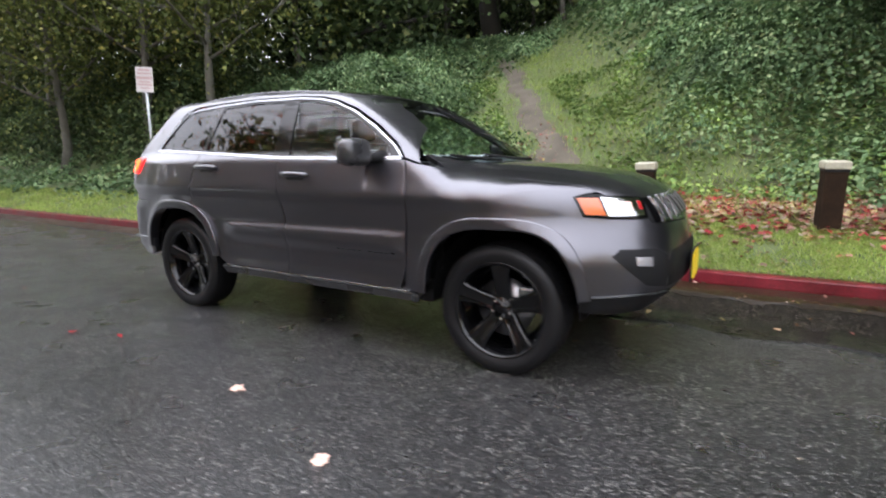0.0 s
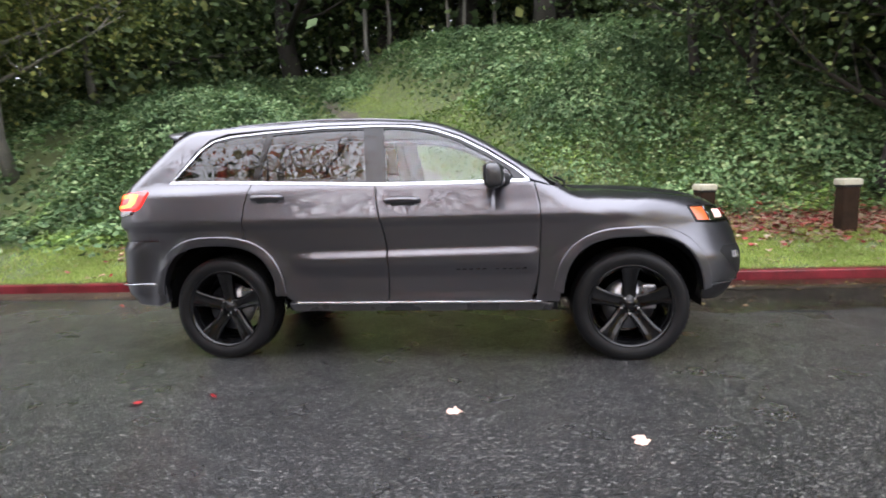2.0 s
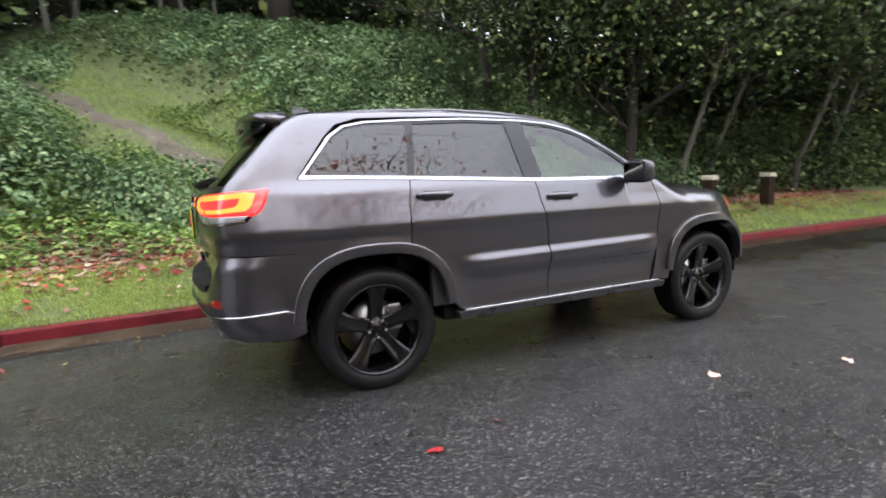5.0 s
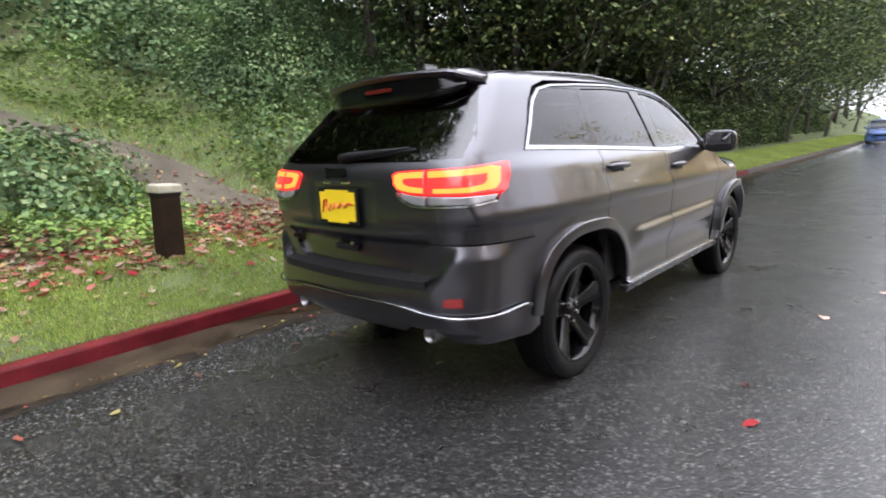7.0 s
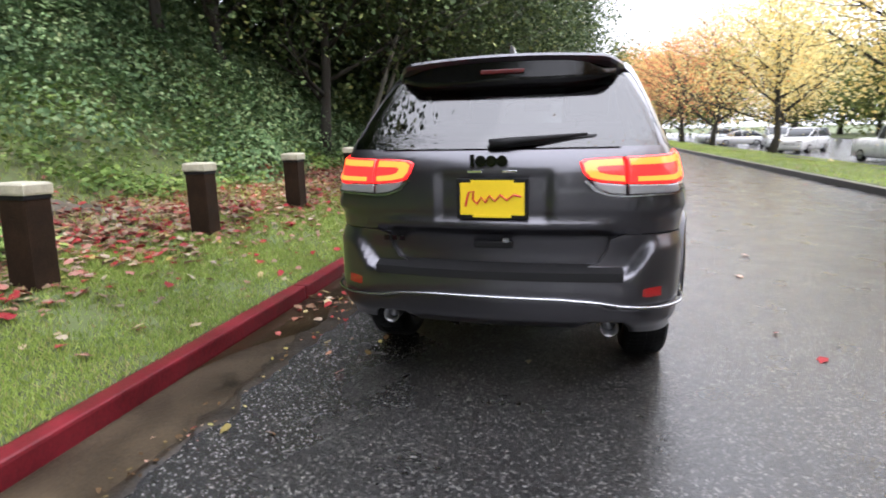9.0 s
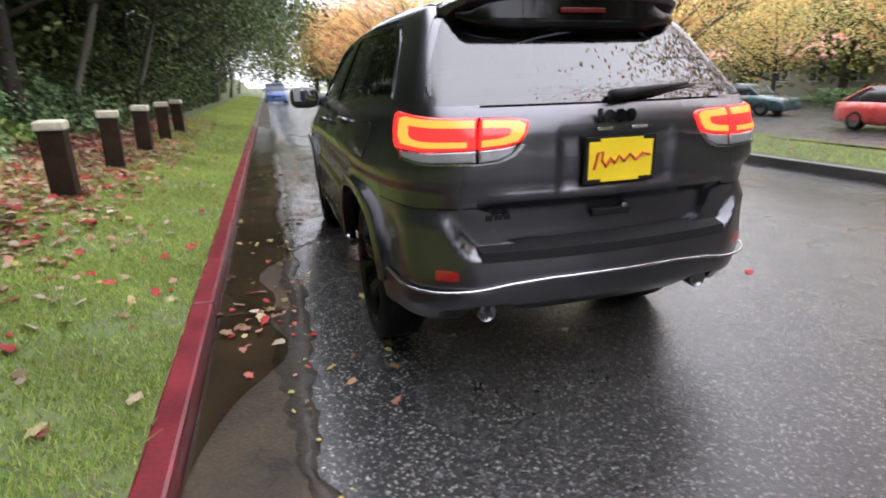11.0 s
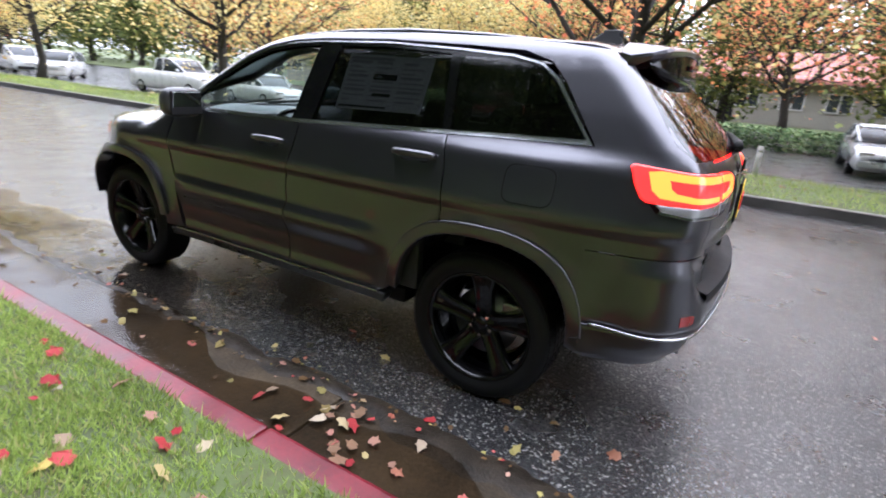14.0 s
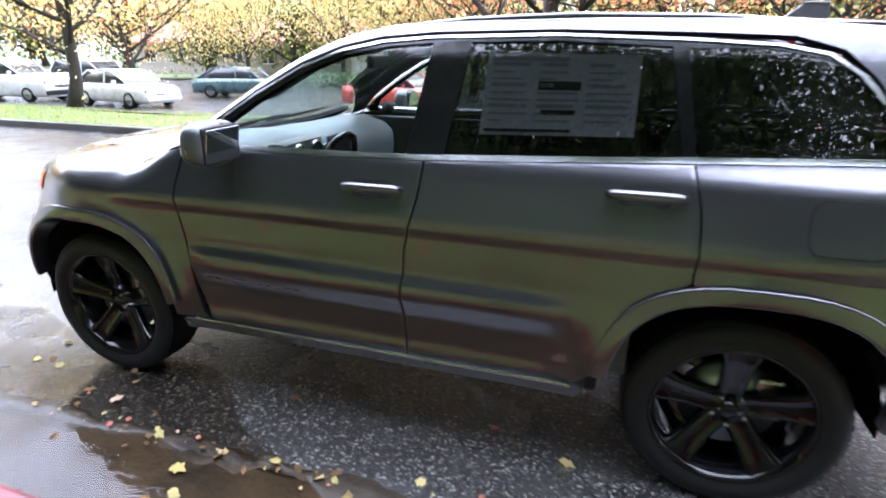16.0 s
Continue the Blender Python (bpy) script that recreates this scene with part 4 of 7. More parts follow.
leaning.rotation_euler = (0, 0, radians(-75))
spread_copies(leaning, [(*at_land(8.2, 5.0), 0.95, -100), (*at_land(12, 4.7), 1.0, -85), (*at_land(14.5, 5.2), 1.1, -118), (*at_land(22, 5.4), 1.25, -60), (*at_land(34, 4.5), 1.4, -95), (*at_land(50, 4.6), 1.6, -80), (*at_land(75, 5), 1.7, -95)])
far_dark = tree("forest_tree", "tall dark green tree deep in the wood", at_land(47, 5.6), 18, "forest trees", "dark_leaf",
                height=12, spread=5.0, trunk_r=0.2, first=0.08, limbs=22, n_leaf=9500, leaf_size=0.20, clump_r=0.85, twigs=5)
spread_copies(far_dark, [(*at_land(57, 6), 1.2, 250), (*at_land(70, 6.5), 1.25, 20), (*at_land(85, 7), 1.3, 100), (*at_land(103, 7), 1.4, 160), (*at_land(24, 14), 1.3, 220), (*at_land(20, 22), 1.9, 120), (*at_land(13, 26), 2.0, 30), (*at_land(4, 28), 2.7, 200),
                         (*at_land(15, 19), 1.7, 250), (*at_land(-2, 28), 2.8, 70), (*at_land(2.5, 22.5), 2.4, 10), (*at_land(-7, 29), 2.8, 150), (*at_land(-12, 27), 2.7, 290), (*at_land(9, 21), 1.8, 100), (*at_land(-14.5, 15), 1.5, 20), (*at_land(-20, 13), 1.5, 140), (*at_land(-27, 11), 1.6, 260), (*at_land(-34, 8), 1.6, 10), (*at_land(-23, 21), 1.8, 80), (*at_land(-42, 9), 1.7, 200), (*at_land(30, 12), 1.5, 310)])
thin = tree("thin_tree", "tall thin pale trunk with sparse leaves in the dark wood", at_land(-6, 25.5), 14, "forest trees", "dark_leaf", "pale_bark",
            height=12, spread=3.0, trunk_r=0.12, first=0.40, limbs=18, n_leaf=5200, leaf_size=0.25, clump_r=1.0)
places = []
r2 = np.random.default_rng(4)
for i in range(30):
    x, y = -30 + 46 * ((i * 0.618) % 1.0), 23.5 + 14 * r2.uniform()
    places.append((*at_land(x, y), r2.uniform(0.8, 1.15), r2.uniform(0, 360)))
spread_copies(thin, places)
places = []
for i in range(16):
    x, y = -38 + 62 * i / 15, 30 + 10 * r2.uniform()
    places.append((*at_land(x, y), 1.25, r2.uniform(0, 360)))
spread_copies(far_dark, places)

# undergrowth wall on the far side of the wood, and hedges by the road
def thicket(name, n, xr, yr, zr, size, key, label):
    x, y = rng.uniform(*xr, n), rng.uniform(*yr, n)
    top = zr[1] * (0.75 + 0.35 * ripple(0.9 * x, 0.9 * y))
    z = land(x, y) + zr[0] + (top - zr[0]) * rng.uniform(size=n)
    v, f = leaves(rng, np.stack([x, y, z], 1), size, 0.4, 1.35)
    return tagged(mesh_obj(name, v, f, MAT[key]), label, "undergrowth", kind="stuff")


thicket("undergrowth", 36000, (7.5, 60), (5.4, 7.8), (0.0, 2.2), 0.2, "dark_leaf", "dark tangled undergrowth beside the road")
thicket("undergrowth", 22000, (8.5, 36), (4.3, 5.8), (0.0, 2.4), 0.14, "dark_leaf", "dark wet bushes at the edge of the verge")
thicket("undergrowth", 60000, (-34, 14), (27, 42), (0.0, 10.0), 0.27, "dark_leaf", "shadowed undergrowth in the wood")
thicket("undergrowth", 30000, (6.5, 24), (6.5, 14), (0.0, 7.5), 0.2, "dark_leaf", "dense dark bushes between the roadside trees")
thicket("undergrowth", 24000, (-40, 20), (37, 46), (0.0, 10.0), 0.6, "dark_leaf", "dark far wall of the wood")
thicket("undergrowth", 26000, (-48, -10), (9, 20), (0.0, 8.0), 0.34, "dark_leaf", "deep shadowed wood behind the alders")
thicket("undergrowth", 22000, (-28, -11.5), (5.2, 9), (0.0, 2.4), 0.15, "dark_leaf", "dark undergrowth below the alders")


# ---- bollards and sign ----
def bollard(at, turn):
    b = empty("bollard", "square dark timber bollard with a cream cap on the verge", "bollard", at, "bollards along the verge")
    b.rotation_euler = (0, 0, turn)
    bm = box_bm(0.205, 0.205, 0.95, (0, 0, 0.135), 0.018)
    part("post", bm, MAT["post_wood"], b, "dark weathered timber post")
    bm = box_bm(0.215, 0.215, 0.03, (0, 0, 0.605), 0.006)
    part("neck", bm, MAT["trim"], b, "black band")
    bm = box_bm(0.235, 0.235, 0.085, (0, 0, 0.66), 0.016)
    for v in bm.verts:
        if v.co.z > 0.69:
            v.co.x *= 0.93
            v.co.y *= 0.93
    part("cap", bm, MAT["post_cap"], b, "chipped cream painted cap")
    return b


first = bollard(at_land(-2.15, 3.2), 0.1)
first.rotation_euler = (radians(1.5), radians(2.0), 0.1)
for i in (1, 2, 3, 4, 5, 6):
    x = -2.15 + 1.815 * i
    copy_thing(first, pose(*at_land(x, 3.24), 1.2 + math.sin(5 * i), 1.2 * math.sin(2.3 * i), 6 + 9 * math.sin(3 * i)))

sign = empty("parking_sign", "small white parking sign on a galvanised post", "sign", at_land(-7.3, 2.35))
v, f = tube([(0, 0, -0.2), (0.0, 0.0, 2.75)], 0.026, 10)
raw_part("post", v, f, MAT["galv"], sign, smooth=True)
plate = part("sign_plate", box_bm(0.29, 0.006, 0.45, (0, 0, 0), 0.0), MAT["sign"], sign)
plate.location, plate.rotation_euler = (0.02, -0.03, 2.52), (0, 0.03, 0.75)
for i, (w, h, z) in enumerate(((0.2, 0.035, 0.17), (0.24, 0.03, 0.11), (0.26, 0.05, 0.03), (0.2, 0.03, -0.04), (0.24, 0.03, -0.09), (0.16, 0.02, -0.15))):
    q = part("print_bar", box_bm(w, 0.002, h, (0, -0.0045, z)), MAT["sign_red"], plate)



# ---- the sport utility vehicle ----
def table(knots, sigma=0.03):
    """A smoothed table over evenly spaced samples, as a function."""
    k = np.array(knots, float)
    xs = np.linspace(k[0, 0] - 0.3, k[-1, 0] + 0.3, 1400)
    ys = np.interp(xs, k[:, 0], k[:, 1])
    st = xs[1] - xs[0]
    w = max(1, int(3 * sigma / st))
    g = np.exp(-0.5 * (np.arange(-w, w + 1) * st / sigma) ** 2)
    ys = np.convolve(np.pad(ys, w, mode='edge'), g / g.sum(), mode='valid')
    return lambda q: np.interp(q, xs, ys)


side_w = table([(0.28, 0.85), (0.36, 0.905), (0.43, 0.925), (0.56, 0.934), (0.70, 0.938), (0.82, 0.938), (0.92, 0.948), (1.03, 0.959), (1.05, 0.955),
                (1.15, 0.924), (1.25, 0.893), (1.30, 0.868), (1.45, 0.803), (1.62, 0.722), (1.72, 0.665), (1.9, 0.56)], 0.008)
taper_low = table([(-2.6, 0.26), (-2.4, 0.16), (-2.2, 0.092), (-2.0, 0.048), (-1.75, 0.014), (-1.4, 0.0), (1.2, 0.0), (1.6, 0.008), (1.9, 0.05), (2.05, 0.11), (2.2, 0.20), (2.35, 0.33), (2.5, 0.5)], 0.07)
taper_top = table([(-2.6, 0.13), (-2.3, 0.09), (-2.0, 0.055), (-1.5, 0.02), (-0.9, 0.0), (0.2, 0.0), (0.6, 0.012), (1.2, 0.03)], 0.1)
hood_z = table([(0.6, 1.215), (1.0, 1.215), (1.3, 1.205), (1.6, 1.185), (1.85, 1.15), (2.05, 1.10), (2.18, 1.05), (2.28, 0.98), (2.36, 0.90), (2.5, 0.7)], 0.05)
roof_z = table([(0.6, 1.64), (0.3, 1.712), (0.1, 1.747), (-0.3, 1.780), (-0.8, 1.791), (-1.3, 1.783), (-1.8, 1.766), (-2.1, 1.732), (-2.4, 1.70)][::-1], 0.06)
rear_x = table([(0.30, 2.27), (0.38, 2.33), (0.46, 2.385), (0.54, 2.405), (0.62, 2.412), (0.72, 2.40), (0.80, 2.395), (0.93, 2.41), (0.97, 2.412), (1.10, 2.41), (1.20, 2.40), (1.28, 2.375), (1.32, 2.35), (1.5, 2.28)], 0.02)
front_x = table([(0.28, 2.10), (0.36, 2.20), (0.44, 2.29), (0.52, 2.335), (0.62, 2.35), (0.72, 2.345), (0.80, 2.325), (0.90, 2.30), (1.0, 2.27), (1.1, 2.22)], 0.03)


def smax(a, b, r):
    h = np.maximum(r - np.abs(a - b), 0) / r
    return np.maximum(a, b) + h * h * r * 0.25


def smin(a, b, r):
    return -smax(-a, -b, r)


def body_field(p):
    """Below zero inside the body."""
    x, y, z = p[..., 0], np.abs(p[..., 1]), p[..., 2]
    up = smooth(1.22, 1.34, z)
    side = y - (side_w(z) - taper_low(x) * (1 - up) - taper_top(x) * up)
    flare = 0.018 * np.exp(-((np.hypot(x - 1.4575, z - 0.40) - 0.50) / 0.07) ** 2) + 0.018 * np.exp(-((np.hypot(x + 1.4575, z - 0.40) - 0.50) / 0.07) ** 2)
    side = (side - flare * smooth(1.12, 0.9, z)) * 0.97
    hood = (z - (hood_z(x) - 0.085 * y * y - 0.16 * np.maximum(y - 0.55, 0) ** 2)) * 0.95
    hood = np.where(x > 0.55, hood, z - 1.30)
    taper = smooth(0.66, 0.95, z)
    front = (x - (front_x(z) - (0.19 + 0.06 * taper) * y * y - (0.8 + 0.8 * taper) * np.maximum(y - 0.4, 0) ** 2)) * 0.85
    rear = (-x - (rear_x(z) - 0.14 * y * y - 0.35 * np.maximum(y - 0.62, 0) ** 2)) * 0.97
    low = smax(smax(smax(side, hood, 0.10), smax(front, rear, 0.02), 0.13), 0.33 - z, 0.05)
    screen = ((x + 0.13 * y * y - 1.16) * 0.53 + (z - 1.17) * 0.86) / 1.01
    roof = (z - (roof_z(x) - 0.085 * y * y - 0.25 * np.maximum(y - 0.5, 0) ** 2)) * 0.97
    back = ((-2.385 + 1.05 * (z - 1.28) + 0.13 * y * y) - x) * 0.69
    cab = smax(smax(side, roof, 0.055), smax(screen, back, 0.02), 0.10)
    cab = smax(smax(cab, 1.0 - z, 0.02), rear, 0.03)
    return smin(low, cab, 0.035)


def field_normal(p, e=0.004):
    g = np.zeros_like(p)
    for a in range(3):
        d = np.zeros(3)
        d[a] = e
        g[..., a] = body_field(p + d) - body_field(p - d)
    return g / (np.linalg.norm(g, axis=-1, keepdims=True) + 1e-12)


def cast(origin, way, far=1.6):
    """First place where rays from outside meet the body."""
    n = 140
    lo = np.zeros(len(origin))
    hit = np.zeros(len(origin), bool)
    prev = np.zeros(len(origin))
    hi = np.full(len(origin), far)
    for i in range(1, n + 1):
        s = far * i / n
        inside = body_field(origin + way * s) < 0
        first_in = inside & ~hit
        hi[first_in], lo[first_in] = s, prev[first_in]
        hit |= inside
        prev[:] = s
    for _ in range(22):
        m = 0.5 * (lo + hi)
        ins = body_field(origin + way * m[:, None]) < 0
        hi = np.where(ins, m, hi)
        lo = np.where(ins, lo, m)
    return origin + way * hi[:, None]


def project(kind, uv, sgn=1.0):
    uv = np.asarray(uv, float)
    n = len(uv)
    o, w = np.zeros((n, 3)), np.zeros((n, 3))
    if kind == "side":
        o[:, 0], o[:, 1], o[:, 2] = uv[:, 0], 1.2 * sgn, uv[:, 1]
        w[:, 1] = -sgn
        far = 1.1
    elif kind == "top":
        o[:, 0], o[:, 1], o[:, 2] = uv[:, 0], uv[:, 1], 2.0
        w[:, 2] = -1
        far = 1.5
    elif kind in ("rear", "front"):
        q = -1.0 if kind == "rear" else 1.0
        o[:, 0], o[:, 1], o[:, 2] = 2.7 * q, uv[:, 0], uv[:, 1]
        w[:, 0] = -q
        far = 2.4
    else:
        # round an upright axis: u is the angle in degrees from straight back or ahead
        q, cx = (-1.0, -1.55) if kind == "rear_round" else (1.0, 1.45)
        a = np.radians(uv[:, 0])
        dx, dy = np.cos(a) * q, np.sin(a)
        o[:, 0], o[:, 1], o[:, 2] = cx + dx * 1.5, dy * 1.5, uv[:, 1]
        w[:, 0], w[:, 1] = -dx, -dy
        far = 1.45
    return cast(o, w, far)


def inside_poly(px, py, poly):
    c = np.zeros(len(px), bool)
    j = len(poly) - 1
    for i in range(len(poly)):
        xi, yi, xj, yj = poly[i][0], poly[i][1], poly[j][0], poly[j][1]
        k = ((yi > py) != (yj > py)) & (px < (xj - xi) * (py - yi) / (yj - yi + 1e-15) + xi)
        c ^= k
        j = i
    return c


def resample(poly, step, scale):
    out = []
    n = len(poly)
    for i in range(n):
        a, b = np.array(poly[i], float), np.array(poly[(i + 1) % n], float)
        m = max(1, int(round(np.linalg.norm((b - a) * scale) / step)))
        for k in range(m):
            out.append(a + (b - a) * k / m)
    return np.array(out)


def rounded(poly, r, seg=4):
    """The polygon with its corners cut round."""
    out = []
    n = len(poly)
    for i in range(n):
        p0, p1, p2 = (np.array(poly[(i + k) % n], float) for k in (-1, 0, 1))
        a, b = p0 - p1, p2 - p1
        la, lb = np.linalg.norm(a), np.linalg.norm(b)
        q = min(r, 0.45 * la, 0.45 * lb)
        s, e = p1 + a / la * q, p1 + b / lb * q
        for k in range(seg + 1):
            t = k / seg
            out.append((1 - t) ** 2 * s + 2 * t * (1 - t) * p1 + t * t * e)
    return out


def panel(name, poly, kind, material, parent, off=0.0, thick=0.025, step=0.025, sgn=1.0, label="", roll=0.003, gap=0.0012, offset_fn=None):
    """A pressed panel: the outline, laid on the body's surface, with rolled edges and a return flange."""
    scale = np.array([1.0, 1.0]) if "round" not in kind else np.array([math.pi / 180 * 0.9, 1.0])
    P = resample(poly, step, scale)
    area = 0.5 * np.sum(P[:, 0] * np.roll(P[:, 1], -1) - np.roll(P[:, 0], -1) * P[:, 1])
    if area < 0:
        P = P[::-1]
    Q = P * scale
    t = np.roll(Q, -1, 0) - np.roll(Q, 1, 0)
    t /= np.linalg.norm(t, axis=1)[:, None] + 1e-9
    inn = np.stack([-t[:, 1], t[:, 0]], 1)
    B0 = Q + inn * gap
    B1 = Q + inn * (gap + roll)
    lo, hi = Q.min(0), Q.max(0)
    gx, gy = np.meshgrid(np.arange(lo[0] + step / 2, hi[0], step), np.arange(lo[1] + step / 2, hi[1], step), indexing='ij')
    gx, gy = gx.ravel(), gy.ravel()
    ok = inside_poly(gx, gy, B1)
    gx, gy = gx[ok], gy[ok]
    if len(gx):
        d2 = np.min((gx[:, None] - B1[None, :, 0]) ** 2 + (gy[:, None] - B1[None, :, 1]) ** 2, axis=1)
        ok = d2 > (0.45 * step) ** 2
        gx, gy = gx[ok], gy[ok]
    n = len(B0)
    pts = [Vector(q) for q in B0] + [Vector(q) for q in B1] + [Vector(q) for q in zip(gx, gy)]
    edges = [(i, (i + 1) % n) for i in range(n)]
    from_cdt = delaunay(pts, edges, [list(range(n))], 1, 1e-6)
    co, _, tris, orig = from_cdt[0], from_cdt[1], from_cdt[2], from_cdt[3]
    uv = np.array([(c[0], c[1]) for c in co])
    # which of the results lie on the rim
    rim = np.zeros(len(uv), bool)
    for i, o in enumerate(orig):
        rim[i] = any(k < n for k in o)
    pos = project(kind, uv / scale, sgn)
    nrm = field_normal(pos)
    lift = np.full(len(uv), off)
    if offset_fn is not None:
        lift = lift + offset_fn(pos)
    lift = lift - np.where(rim, roll * 0.8, 0)
    pos = pos + nrm * lift[:, None]
    rp = project(kind, B0 / scale, sgn)
    rn = field_normal(rp)
    rp = rp + rn * (off - roll * 0.8 + (offset_fn(rp) if offset_fn is not None else 0.0))[:, None] if offset_fn is not None else rp + rn * (off - roll * 0.8)
    deep = rp - rn * thick
    verts = np.concatenate([pos, rp, deep])
    m = len(pos)
    faces = []
    c3 = [np.array(f) for f in tris]
    # make the faces look outward
    f0 = np.array([f[:3] for f in tris])
    fn = np.cross(pos[f0[:, 1]] - pos[f0[:, 0]], pos[f0[:, 2]] - pos[f0[:, 0]])
    s = np.sum(fn * nrm[f0[:, 0]], axis=1)
    flip = np.sum(s) < 0
    for f in tris:
        faces.append(tuple(f[::-1]) if flip else tuple(f))
    for i in range(n):
        j = (i + 1) % n
        q = (m + i, m + j, m + n + j, m + n + i)
        faces.append(q if flip else q[::-1])
    edge = np.cross(np.roll(rp, -1, 0) - np.roll(rp, 1, 0), rn)
    edge /= np.linalg.norm(edge, axis=1)[:, None] + 1e-9
    if flip:
        edge = -edge
    rimn = nrm.copy()
    if offset_fn is not None:
        acc = np.zeros_like(pos)
        fo = f0[:, ::-1] if flip else f0
        fnn = np.cross(pos[fo[:, 1]] - pos[fo[:, 0]], pos[fo[:, 2]] - pos[fo[:, 0]])
        for k in range(3):
            np.add.at(acc, fo[:, k], fnn)
        acc /= np.linalg.norm(acc, axis=1)[:, None] + 1e-12
        rimn = np.where(rim[:, None], nrm, acc)
    if roll >= 0.005:
        # rolled edges turn towards the flange
        for i, o in enumerate(orig):
            k = next((q for q in o if q < n), None)
            if k is not None:
                w = rimn[i] + 0.9 * edge[k]
                rimn[i] = w / (np.linalg.norm(w) + 1e-9)
    normals = np.concatenate([rimn, edge, edge])
    ob = raw_part(name, verts, faces, material, parent, label, True)
    ob.data.normals_split_custom_set_from_vertices([tuple(v) for v in normals])
    return ob


from mathutils.geometry import delaunay_2d_cdt as delaunay


AX, AR = 1.4575, 0.47
car = empty("sport_utility_vehicle", "dark grey metallic sport utility vehicle with black wheels, wet with rain", "car")


def arch_edge(cx, side_cut, z_low_front, z_low_rear, r):
    """A flattened wheel arch: from its rear foot over the top to its front foot."""
    pts = []
    for i in range(25):
        a = math.radians(180 - 180 * i / 24)
        c, s = math.cos(a), math.sin(a)
        e = 2.6
        pts.append((cx + r * math.copysign(abs(c) ** (2 / e), c), 0.40 + (r + 0.012) * abs(s) ** (2 / e)))
    return pts


REAR_ARCH = arch_edge(-AX, 0, 0, 0, AR)
FRONT_ARCH = arch_edge(AX, 0, 0, 0, AR)
BELT = [(-1.95, 1.340), (-1.2, 1.311), (-0.25, 1.266), (0.55, 1.255), (0.80, 1.26)]
belt_z = table(BELT, 0.05)
SILL = 0.435

# window outline
Q_WIN = [(-1.835, 1.326), (-1.205, 1.306), (-1.135, 1.668), (-1.38, 1.655), (-1.54, 1.628), (-1.635, 1.572)]
R_WIN = [(-1.165, 1.303), (-0.335, 1.272), (-0.385, 1.672), (-0.7, 1.677), (-1.095, 1.66)]
F_WIN = [(-0.195, 1.266), (0.70, 1.262), (0.66, 1.335), (0.50, 1.445), (0.30, 1.555), (0.12, 1.622), (-0.06, 1.657), (-0.245, 1.670)]
DLO_TOP = [(-1.93, 1.308), (-1.66, 1.575), (-1.56, 1.64), (-1.42, 1.668), (-1.14, 1.685), (-0.7, 1.70), (-0.24, 1.692), (-0.03, 1.676), (0.14, 1.642), (0.32, 1.575), (0.52, 1.465), (0.70, 1.345), (0.80, 1.262)]

RF = lambda x: float(belt_z(x)) - 0.012

